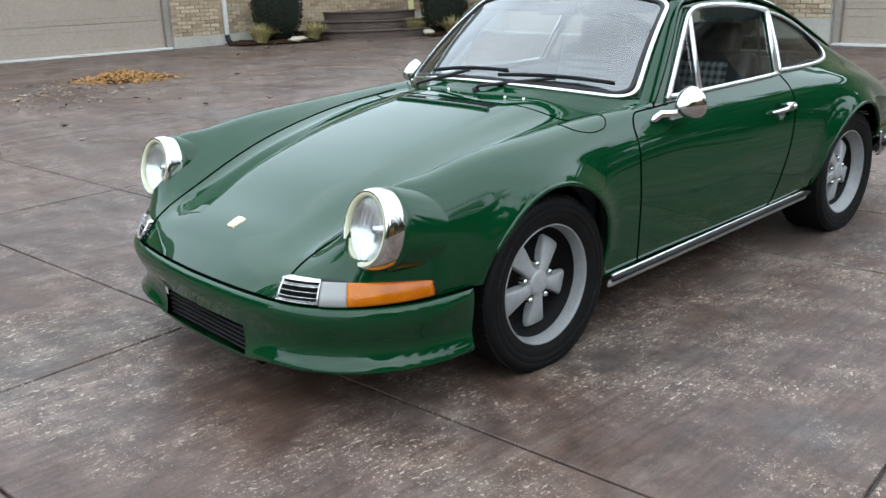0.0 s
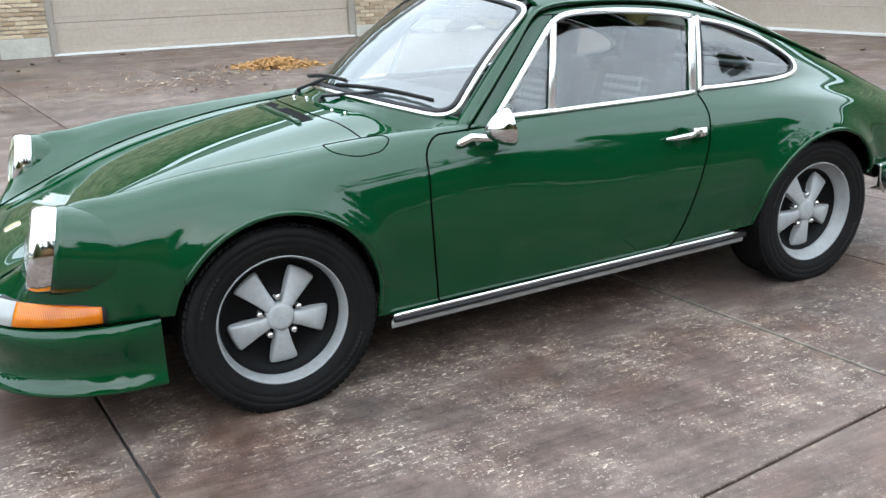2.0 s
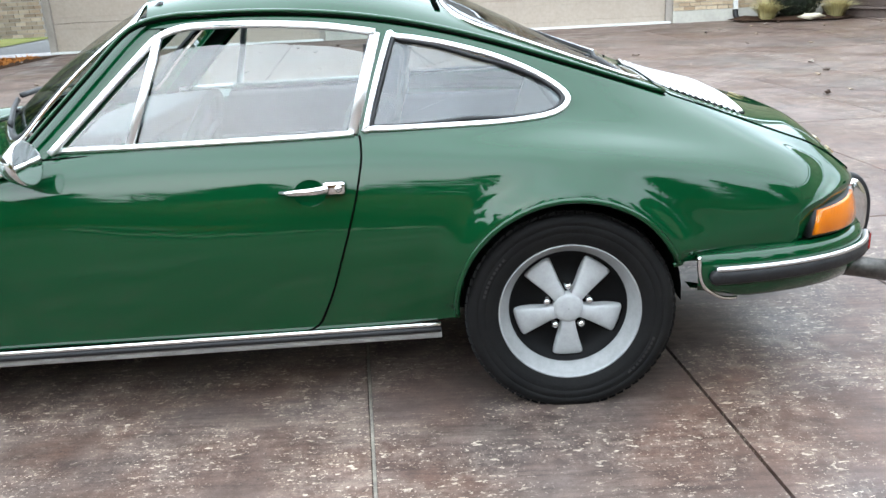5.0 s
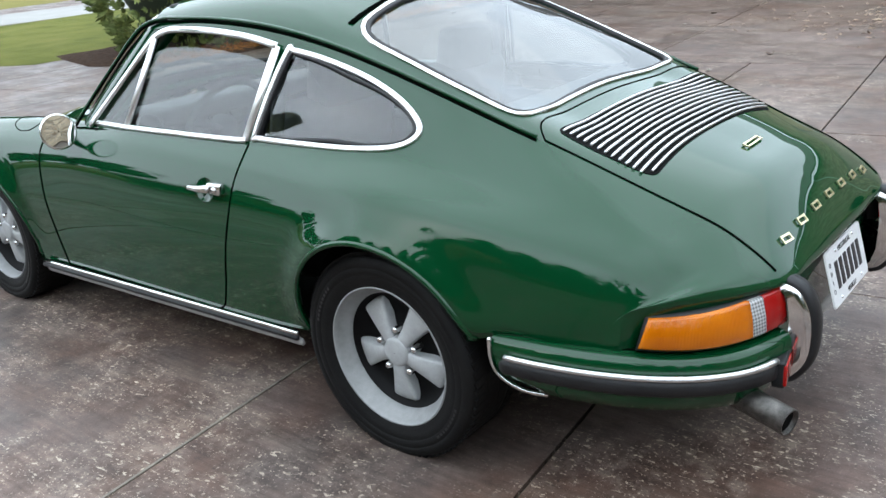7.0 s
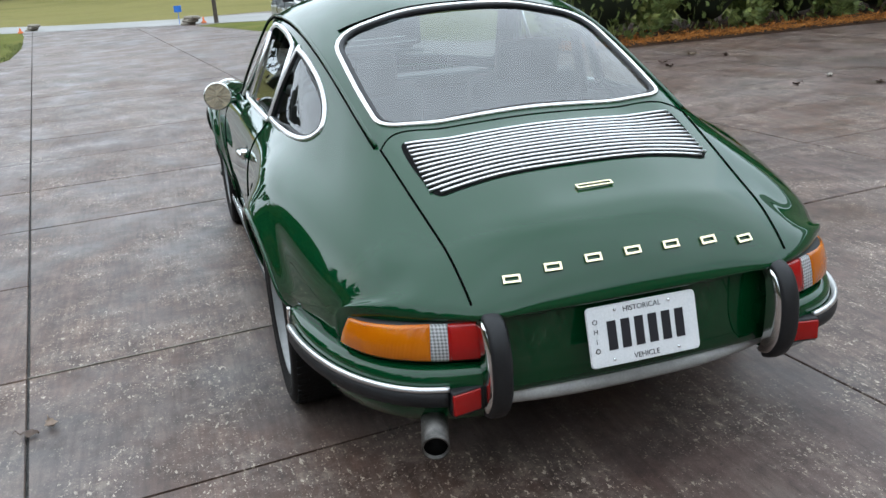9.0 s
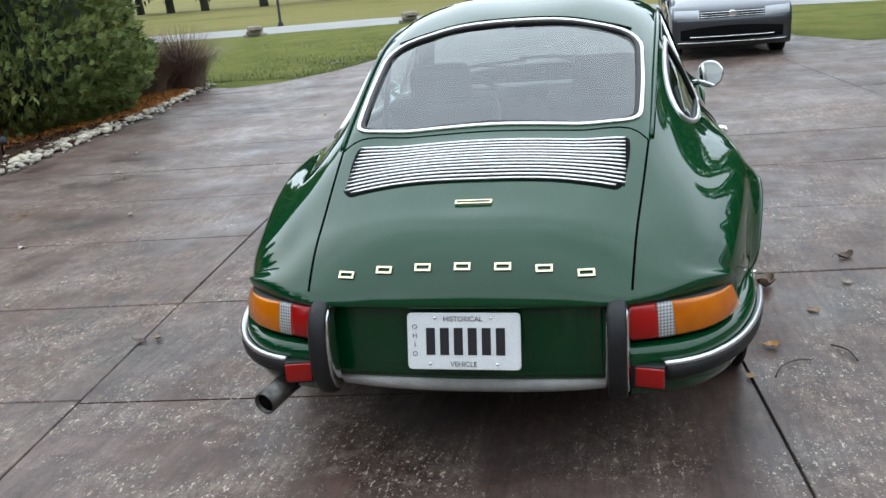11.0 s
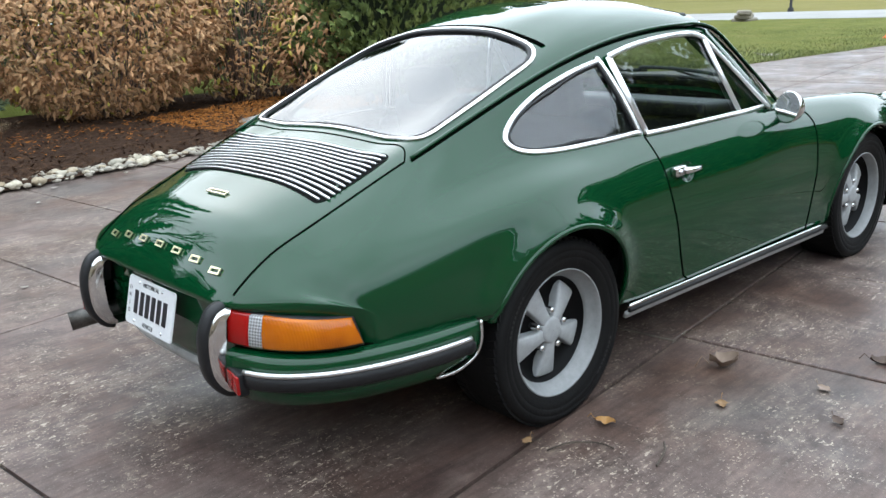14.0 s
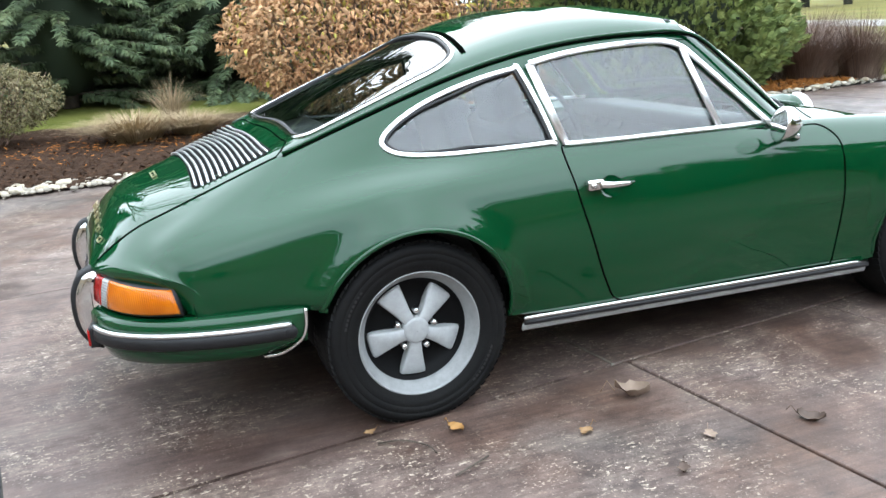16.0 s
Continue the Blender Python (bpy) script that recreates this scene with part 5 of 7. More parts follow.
for y in (-.30, .30):
    bm = bmesh.new()
    box(bm, (.14, .36, .018), (1.055, y, 1.165), Matrix.Rotation(-.62, 4, "Y"), .008)
    part("sun_visor", bm, VINYL, car)
for side in (-1, 1):
    bm = bmesh.new()
    box(bm, (1.32, .05, .54), (1.10, side * .655, .53), None, .02)
    box(bm, (.60, .05, .04), (1.25, side * .61, .60), None, .015)
    part("door_card", bm, VINYL, car, "black door trim")
    bm = bmesh.new()
    box(bm, (.62, .05, .40), (2.02, side * .575, .56), None, .02)
    part("side_trim", bm, VINYL, car)
    bm = bmesh.new()
    tube(bm, [(1.72, side * .55, 1.06), (1.70, side * .60, .80), (1.62, side * .60, .45)], .02, 6, flat=(.022, .004))
    part("seat_belt", bm, VINYL, car)
LINER = mottled("headliner", (.10, .10, .10), (.14, .14, .14), 40, .8, .1)
bm = bmesh.new()
rows = []
for t in np.linspace(1.06, 1.86, 14):
    pts = [f(t) for f in roof_lines[:3]]
    row = []
    for y in np.linspace(-1, 1, 15):
        w = abs(y)
        p = Vector(pts[0]).lerp(Vector(pts[1]), min(w * 2, 1)) if w < .5 else Vector(pts[1]).lerp(Vector(pts[2]), (w - .5) * 2)
        row.append(bm.verts.new((p.x, math.copysign(p.y, y) * .97, p.z - .035)))
    rows.append(row)
for ra, rb in zip(rows, rows[1:]):
    for i in range(14):
        bm.faces.new((ra[i], ra[i + 1], rb[i + 1], rb[i]))
part("headliner", fix(bm), LINER, car)

# ---- setting: driveway, lawn, road ----
def world_noise(m, scale, detail=4, rough=0.55, stretch=(1, 1, 1), turn=0.0):
    g = node(m, "ShaderNodeNewGeometry")
    mp = node(m, "ShaderNodeMapping")
    mp.inputs["Scale"].default_value = stretch
    mp.inputs["Rotation"].default_value = (0, 0, turn)
    link(m, g.outputs["Position"], mp.inputs["Vector"])
    return noise_tex(m, scale, detail, rough, mp.outputs["Vector"])


def times(m, a, b):
    n = m.node_tree.nodes.new("ShaderNodeMath")
    n.operation = "MULTIPLY"
    for v, s in ((a, n.inputs[0]), (b, n.inputs[1])):
        if isinstance(v, (int, float)):
            s.default_value = v
        else:
            link(m, v, s)
    return n.outputs[0]


def band(m, fac, lo, hi, a=0.0, b=1.0):
    n = node(m, "ShaderNodeMapRange", From_Min=lo, From_Max=hi, To_Min=a, To_Max=b)
    link(m, fac, n.inputs["Value"])
    return n.outputs["Result"]


CONC = mat("stained_concrete", (0.112, 0.085, 0.075), .5)
# acid stain in brown, red and blue-grey clouds
tone = world_noise(CONC, .8, 7, .66)
red = world_noise(CONC, .5, 6, .65, (1, 1.6, 1), .4)
blue = world_noise(CONC, .6, 5, .62)
smear = world_noise(CONC, 1.6, 8, .72, (.6, 1.9, 1), .9)
col = ramp(CONC, tone, [(.32, (0.044, 0.0282, 0.0243)), (.46, (0.089, 0.0608, 0.052)), (.58, (0.132, 0.0970, 0.085)), (.72, (0.194, 0.151, 0.136))])
col = mix(CONC, times(CONC, band(CONC, red, .46, .60), .85), col, (0.098, 0.058, 0.042))
col = mix(CONC, times(CONC, band(CONC, blue, .52, .64), .7), col, (0.089, 0.079, 0.074))
# each slab took the stain a little differently
rnd = node(CONC, "ShaderNodeObjectInfo").outputs["Random"]
col = mix(CONC, .7, col, ramp(CONC, rnd, [(0, (0.88, 0.76, 0.69)), (.35, (1.05, 0.97, 0.90)), (.7, (1.18, 1.13, 1.09)), (1, (0.966, 0.890, 0.874))]), "MULTIPLY")
# blotches a hand's width across, and pale scuffing where the sealer has worn
blotch = world_noise(CONC, 7, 8, .72)
col = mix(CONC, .85, col, ramp(CONC, blotch, [(.34, grey(.5)), (.5, grey(.92)), (.66, grey(1.35))]), "MULTIPLY")
col = mix(CONC, times(CONC, band(CONC, smear, .54, .70), .5), col, (0.225, 0.180, 0.149))
patch = world_noise(CONC, .9, 6, .66)
cluster = times(CONC, band(CONC, patch, .42, .54), band(CONC, world_noise(CONC, 3.4, 6, .68), .42, .54))
dust = world_noise(CONC, 14, 8, .8)
worn = times(CONC, cluster, band(CONC, dust, .46, .62))
col = mix(CONC, times(CONC, worn, .5), col, (0.264, 0.215, 0.174))
# chipped flecks down to the pale aggregate
fleck = world_noise(CONC, 50, 2.5, .6, (.62, 1.2, 1), -.108)
chip = world_noise(CONC, 17, 4, .7, (.7, 1.2, 1), -.108)
fine = world_noise(CONC, 105, 1.5, .5)
spots = times(CONC, band(CONC, fleck, .615, .64), cluster)
chips_ = times(CONC, band(CONC, chip, .665, .685), cluster)
tiny = times(CONC, band(CONC, fine, .645, .675), band(CONC, cluster, 0, .6, .12, 1))
col = mix(CONC, times(CONC, spots, .7), col, (0.56, 0.48, 0.38))
col = mix(CONC, times(CONC, chips_, .7), col, (0.56, 0.48, 0.39))
col = mix(CONC, times(CONC, tiny, .6), col, (0.472, 0.390, 0.310))
# faint streaks of the broom along the slabs
broom = world_noise(CONC, 46, 4, .6, (.07, 1, 1), -.108)
col = mix(CONC, .55, col, ramp(CONC, broom, [(.36, grey(.62)), (.5, grey(1.0)), (.66, grey(1.3))]), "MULTIPLY")
# small dark pits
pit = world_noise(CONC, 55, 3, .6)
col = mix(CONC, times(CONC, band(CONC, pit, .34, .30), .7), col, (0.033, 0.026, 0.023))
grain = world_noise(CONC, 260, 2, .6)
col = mix(CONC, .5, col, ramp(CONC, grain, [(.25, grey(.5)), (.75, grey(1.35))]), "MULTIPLY")
link(CONC, mix(CONC, 1.0, col, (.86, .855, .85), "MULTIPLY"), bsdf(CONC).inputs["Base Color"])
link(CONC, band(CONC, world_noise(CONC, 1.6, 6, .65), .35, .65, .34, .68), bsdf(CONC).inputs["Roughness"])
bsdf(CONC).inputs["Specular IOR Level"].default_value = .36
bump(CONC, mix(CONC, .5, dust, fleck), .2, .004)

JOINT = mottled("joint_filler", (0.030, 0.028, 0.026), (0.077, 0.073, 0.069), 20, .9, .3)
PALEJOINT = mottled("pale_joint", (0.095, 0.082, 0.069), (0.241, 0.211, 0.172), 14, .85, .3)
GRASS = mottled("lawn", (0.072, 0.085, 0.018), (0.118, 0.126, 0.030), 1.2, .9, .6, 40, .03, (0.155, 0.142, 0.044))
FIELD = mottled("far_field", (0.100, 0.103, 0.028), (0.180, 0.158, 0.056), .12, .95, .3, 30, .05, (0.142, 0.138, 0.040))
for _m in (GRASS, FIELD):
    bsdf(_m).inputs["Specular IOR Level"].default_value = .05
ROAD = mottled("road_concrete", (0.224, 0.219, 0.206), (0.292, 0.284, 0.267), .6, .85, .2, 40)

YAW = math.radians(6.2)


def slab_place(u, v, z=0.0):
    """From the driveway's own grid to the world."""
    return Vector((u * math.cos(YAW) - v * math.sin(YAW), u * math.sin(YAW) + v * math.cos(YAW), z))


bm = bmesh.new()
bmesh.ops.create_grid(bm, x_segments=60, y_segments=60, size=400)
for v in bm.verts:
    far = max(0.0, v.co.length - 60)
    v.co.z = -.06 + 1.2 * noise.noise(v.co * .012) * min(far / 120, 1) if v.co.length > 60 else -.06
tagged(link_mesh("ground", bm, FIELD), "wide field of short winter grass beyond the road", "ground", kind="structure")

bm = bmesh.new()
box(bm, (36, 34, .04), (-3.2, 6.0, -.0345))
driveway = tagged(link_mesh("driveway", bm, JOINT, smooth=False), "stained brown-grey concrete driveway cast in large slabs", "driveway", kind="structure")

def sheet(name, outline, z, material, label, category, cell=.5, amp=.03, kind="structure", seed=0):
    """A patch of soft ground within an outline, slightly uneven."""
    bm = bmesh.new()
    xs, ys = [p[0] for p in outline], [p[1] for p in outline]
    nx, ny = int((max(xs) - min(xs)) / cell) + 1, int((max(ys) - min(ys)) / cell) + 1
    face = bm.faces.new([bm.verts.new((x, y, 0)) for x, y in outline])
    for i in range(1, nx):
        bmesh.ops.bisect_plane(bm, geom=list(bm.faces) + list(bm.edges) + list(bm.verts), plane_co=(min(xs) + i * cell, 0, 0), plane_no=(1, 0, 0))
    for i in range(1, ny):
        bmesh.ops.bisect_plane(bm, geom=list(bm.faces) + list(bm.edges) + list(bm.verts), plane_co=(0, min(ys) + i * cell, 0), plane_no=(0, 1, 0))
    rim = {v for e in bm.edges if len(e.link_faces) < 2 for v in e.verts}
    for v in bm.verts:
        v.co.z = z if v in rim else z + amp * (.6 + noise.noise(Vector((v.co.x * 1.3, v.co.y * 1.3, seed))) + .5 * noise.noise(Vector((v.co.x * 5, v.co.y * 5, seed))))
    bmesh.ops.recalc_face_normals(bm, faces=bm.faces)
    if sum(f.normal.z for f in bm.faces) < 0:
        bmesh.ops.reverse_faces(bm, faces=bm.faces)
    return tagged(link_mesh(name, bm, material), label, category, kind=kind)


sheet("lawn", [(-20, -40), (-19.9, -13.5), (-20.5, -9.0), (-21.1, -5.2), (-20.9, -4.4), (-18.8, -4.1), (-15, -3.7), (-12.5, -3.6), (-10.5, -3.95), (-8.4, -4.3), (-7.3, -4.75), (-6.9, -5.3), (-7.2, -6.2), (-7.2, -7.5), (-6.0, -9.0), (8, -9.3), (12, -9.0), (14, -40)], .004, GRASS, "green lawn with yellowed patches beside the driveway", "lawn", 1.0, .03)
sheet("lawn", [(-17.6, 1.3), (-16.2, 5.5), (-15.5, 30), (-8.5, 30), (-8.2, 3.6), (-9.5, 2.95), (-12.6, 2.6), (-13.6, 1.5), (-14.2, 1.0), (-15.8, .6), (-17.7, -.1), (-18.0, .4)], .004, GRASS, "green lawn along the edge of the driveway", "lawn", 1.0, .03)

sheet("road", [(-20.1, -90), (-20.0, -13.5), (-20.6, -9.0), (-21.2, -5.2), (-20.3, -3.9), (-18.8, -1.0), (-18.1, .4), (-17.7, 1.3), (-16.3, 5.5), (-15.6, 30), (-15.6, 90), (-19.4, 90), (-19.4, 30), (-20.1, 5.5), (-21.0, 1.3), (-21.4, -.7), (-22.6, -3.2), (-24.6, -5.6), (-25.4, -8.5), (-24.4, -13), (-24.1, -16), (-24.1, -90)], .008, ROAD, "pale concrete road beside the lawn", "road", 6.0, 0)

# grass blades where the lawn comes nearest
BLADE = mottled("grass_blade", (.085, .11, .028), (.165, .185, .056), 3, .8, 0, island=True)
bm = bmesh.new()
rnd_ = random.Random(3)
for k in range(18000):
    x = -7.6 - 9 * rnd_.random() ** 1.4
    y = float(np.interp(x, (-18, -15, -12.5, -10.5, -8.4, -7.3), (-4.0, -3.7, -3.6, -3.95, -4.3, -4.8))) - 5.5 * rnd_.random() ** 1.3
    h, a = rnd_.uniform(.025, .055), rnd_.uniform(0, 6.283)
    d = Vector((math.cos(a), math.sin(a), 0))
    p = Vector((x, y, .004))
    s = Vector((-d.y, d.x, 0)) * .006
    bm.faces.new((bm.verts.new(p - s), bm.verts.new(p + s), bm.verts.new(p + d * h * .5 + Vector((0, 0, h)))))
tagged(link_mesh("grass", bm, BLADE, smooth=False), "short green grass blades on the lawn", "grass", kind="stuff")

# ---- setting: the brick house round the court ----
BRICK = mottled("buff_brick", (0.361, 0.284, 0.189), (0.447, 0.370, 0.267), 4, .85, .5, 20, .004, (0.310, 0.215, 0.138))
rnd = node(BRICK, "ShaderNodeObjectInfo").outputs["Random"]
_b = bsdf(BRICK).inputs["Base Color"].links[0].from_socket
link(BRICK, mix(BRICK, .8, _b, ramp(BRICK, rnd, [(0, (.62, .50, .40)), (.35, (.9, .86, .8)), (.7, (1.1, 1.05, 1.0)), (1, (1.25, 1.22, 1.18))]), "MULTIPLY"), bsdf(BRICK).inputs["Base Color"])
BRICKSTUFF = mottled("buff_brick_field", (0.361, 0.284, 0.189), (0.447, 0.370, 0.267), 4, .85, .5, 20, .004, (0.310, 0.215, 0.138), island=True)
MORTAR = mottled("mortar", (0.327, 0.310, 0.284), (0.396, 0.378, 0.344), 8, .9, .3)
FOOT = mottled("foundation_concrete", (0.378, 0.365, 0.318), (0.447, 0.430, 0.378), 2.5, .85, .2)
GARAGE = mottled("beige_garage_door", (0.344, 0.288, 0.232), (0.370, 0.314, 0.258), 2, .5, .03)
FRAMEP = mottled("taupe_trim", (0.258, 0.228, 0.194), (0.292, 0.258, 0.224), 3, .55, .03)
THRESH = mottled("pale_threshold", (0.516, 0.507, 0.490), (0.602, 0.593, 0.576), 4, .8, .1)
WHITE = mottled("white_aluminium", (0.585, 0.585, 0.568), (0.654, 0.654, 0.636), 3, .45, .02)
STEP = mottled("brown_step_concrete", (0.060, 0.041, 0.033), (0.099, 0.069, 0.057), 3, .7, .3)
ROOF = mottled("grey_shingle", (0.077, 0.073, 0.069), (0.120, 0.112, 0.103), 3, .9, .4)

WALL_A, WALL_B = 14.35, 12.55          # the court's two walls: y of the one, x of the other
brick_data = None


def brick_mesh():
    bm = bmesh.new()
    box(bm, (.200, .03, .064), bevel=.004, segments=1)
    me = bpy.data.meshes.new("brick")
    bm.to_mesh(me)
    bm.free()
    me.materials.append(BRICK)
    return me


brick_data = brick_mesh()


def quick_box(bm, size, at, turn):
    """A plain box added vertex by vertex, for large fields of them."""
    x, y, z = (v / 2 for v in size)
    vs = [bm.verts.new(at + turn @ Vector((a * x, b * y, c * z))) for c in (-1, 1) for a, b in ((-1, -1), (1, -1), (1, 1), (-1, 1))]
    for q in ((3, 2, 1, 0), (4, 5, 6, 7), (0, 1, 5, 4), (1, 2, 6, 5), (2, 3, 7, 6), (3, 0, 4, 7)):
        bm.faces.new([vs[k] for k in q])


def brick_wall(name, a, b, z0, z1, parts_to, label):
    """A brick wall from a to b (plan points), its outer face to the right of that way. Bricks below parts_to are single."""
    a, b = Vector((*a, 0)), Vector((*b, 0))
    d = (b - a).normalized()
    n = Vector((d.y, -d.x, 0))
    length = (b - a).length
    m = Matrix((( d.x, -n.x, 0, 0), (d.y, -n.y, 0, 0), (0, 0, 1, 0), (0, 0, 0, 1)))
    bm = bmesh.new()
    box(bm, (length, .22, z1 - z0), (length / 2, .122, (z0 + z1) / 2))
    bmesh.ops.transform(bm, matrix=Matrix.Translation(a) @ m, verts=bm.verts)
    wall = tagged(link_mesh(name, bm, MORTAR, smooth=False), label, "wall", kind="structure")
    field = bmesh.new()
    course, count = 0, 0
    z = z0 + .038
    while z < z1 - .02:
        x = .105 if course % 2 == 0 else .0
        while x < length + .1:
            lo, hi = max(x - .1, .002), min(x + .1, length - .002)
            if hi - lo > .03:
                at = Matrix.Translation(a) @ m @ Matrix.Translation(((lo + hi) / 2, random.uniform(-.002, .002), z))
                if z < parts_to and count < 300 and hi - lo > .19:
                    o = new("brick", brick_data)
                    o.parent, o.matrix_basis = wall, at
                    count += 1
                else:
                    quick_box(field, ((hi - lo), .03, .064), at.translation, m.to_3x3())
            x += .21
        z += .075
        course += 1
    o = link_mesh("bricks", field, BRICKSTUFF, wall, smooth=False)
    o["kind"] = "stuff"
    return wall


def plinth(name, a, b, z1):
    a, b = Vector((*a, 0)), Vector((*b, 0))
    d = (b - a).normalized()
    n = Vector((d.y, -d.x, 0))
    bm = bmesh.new()
    box(bm, ((b - a).length, .26, z1 + .1), (0, 0, 0), None, .012)
    m = Matrix(((d.x, -n.x, 0, 0), (d.y, -n.y, 0, 0), (0, 0, 1, 0), (0, 0, 0, 1)))
    bmesh.ops.transform(bm, matrix=Matrix.Translation((a + b) / 2 - n * .10 + Vector((0, 0, z1 / 2 - .05))) @ m, verts=bm.verts)
    return tagged(link_mesh(name, bm, FOOT, smooth=False), "pale concrete foundation below the brick", "foundation", kind="structure")


def garage_door(name, a, b, height=2.15):
    """A sectional door between plan points a and b, in four panels with pressed rectangles."""
    a, b = Vector((*a, 0)), Vector((*b, 0))
    d = (b - a).normalized()
    n = Vector((d.y, -d.x, 0))
    L = (b - a).length
    m = Matrix.Translation(a - n * .16) @ Matrix(((d.x, -n.x, 0, 0), (d.y, -n.y, 0, 0), (0, 0, 1, 0), (0, 0, 0, 1)))
    root = new(name)
    tagged(root, "closed beige sectional garage door with pressed panels", "garage door", kind="structure")
    for row in range(4):
        z0 = .03 + row * height / 4
        h = height / 4 - .005
        bm = bmesh.new()
        box(bm, (L - .24, .05, h), (L / 2, .0, z0 + h / 2), None, .008, 1)
        bmesh.ops.transform(bm, matrix=m, verts=bm.verts)
        sec = part("door_section", bm, GARAGE, root, smooth=False)
        k = max(4, round(L / .72))
        for i in range(k):
            w = (L - .30) / k
            x = .15 + w * (i + .5)
            bm = bmesh.new()
            # a raised frame round a sunk field
            hw, hh = w * .42, h * .30
            for dx, dz, sx, sz in ((0, hh, hw * 2, .016), (0, -hh, hw * 2, .016)):
                box(bm, (sx, .010, sz), (x + dx, -.026, z0 + h / 2 + dz), None, .004, 1)
            bmesh.ops.transform(bm, matrix=m, verts=bm.verts)
            part("pressed_panel", bm, GARAGE, sec, smooth=False)
    bm = bmesh.new()
    box(bm, (L - .2, .02, height), (L / 2, .045, height / 2 + .03))
    bmesh.ops.transform(bm, matrix=m, verts=bm.verts)
    part("door_backing", bm, FRAMEP, root, smooth=False)
    for x in (.06, L - .06):
        bm = bmesh.new()
        box(bm, (.12, .16, height + .1), (x, -.03, height / 2), None, .006, 1)
        bmesh.ops.transform(bm, matrix=m, verts=bm.verts)
        part("door_jamb", bm, FRAMEP, root, smooth=False)
    bm = bmesh.new()
    box(bm, (L, .16, .14), (L / 2, -.03, height + .09), None, .006, 1)
    bmesh.ops.transform(bm, matrix=m, verts=bm.verts)
    part("door_head", bm, FRAMEP, root, smooth=False)
    bm = bmesh.new()
    box(bm, (L - .1, .30, .05), (L / 2, -.07, .008), None, .008, 1)
    bmesh.ops.transform(bm, matrix=m, verts=bm.verts)
    part("threshold", bm, THRESH, root, "pale concrete threshold", False)
    return root


def upper_wall(name, a, b, z0=2.3, z1=5.0):
    return brick_wall(name, a, b, z0, z1, 0, "buff brick wall above the garage doors")


yA, xB = WALL_A, WALL_B
# wall A, seen across the court: door, pier, door, brick to the inner corner
garage_door("garage_door_1", (-5.9, yA), (-.47, yA))
garage_door("garage_door_2", (.36, yA), (6.25, yA))
brick_wall("wall_pier", (-.47, yA), (.36, yA), .34, 2.3, 1.3, "buff brick pier between two garage doors")
plinth("plinth_pier", (-.47, yA), (.36, yA), .34)
brick_wall("wall_court_north", (6.25, yA), (12.5, yA), .22, 5.0, 1.0, "buff brick wall beside the garage")
plinth("plinth_north", (6.25, yA), (12.5, yA), .22)
brick_wall("wall_west_end", (-9.5, yA), (-5.9, yA), .34, 5.0, 0, "buff brick wall at the end of the garage")
upper_wall("wall_over_doors", (-5.9, yA), (6.25, yA))
# wall B, at right angles: brick, door, pier, door
brick_wall("wall_court_east", (xB, 14.2), (xB, 11.3), .42, 5.0, 1.0, "buff brick wall beside the entrance steps")
plinth("plinth_east", (xB, 14.2), (xB, 11.3), .42)
garage_door("garage_door_3", (xB, 11.3), (xB, 5.6))
brick_wall("wall_pier_east", (xB, 5.6), (xB, 3.9), .42, 2.3, 1.3, "buff brick pier with a pale foundation")
plinth("plinth_pier_east", (xB, 5.6), (xB, 3.9), .42)
garage_door("garage_door_4", (xB, 3.9), (xB, -1.6))
brick_wall("wall_south_end", (xB, -1.6), (xB, -6.0), .34, 5.0, 0, "buff brick wall at the end of the wing")
upper_wall("wall_over_doors_east", (xB, 11.3), (xB, -1.6))

# roofs, so that the house stands dark against the sky
bm = bmesh.new()
for ring_ in ([(-10.2, yA - .6, 5.0), (12.9, yA - .6, 5.0), (12.9, yA + 5.0, 7.8), (-6.5, yA + 5.0, 7.8)], [(xB - .6, 14.9, 5.0), (xB - .6, -6.6, 5.0), (xB + 5.0, -3.0, 7.8), (xB + 5.0, 14.9, 7.8)]):
    lowv = [bm.verts.new(p) for p in ring_]
    upv = [bm.verts.new((x, y, z + .12)) for x, y, z in ring_]
    bm.faces.new(lowv)
    bm.faces.new(upv[::-1])
    for i in range(4):
        bm.faces.new((lowv[i], lowv[(i + 1) % 4], upv[(i + 1) % 4], upv[i]))
tagged(link_mesh("roof", fix(bm), ROOF, smooth=False), "grey shingled house roof", "roof", kind="structure")

# curved steps in the inner corner
corner = Vector((11.45, 14.55, 0))
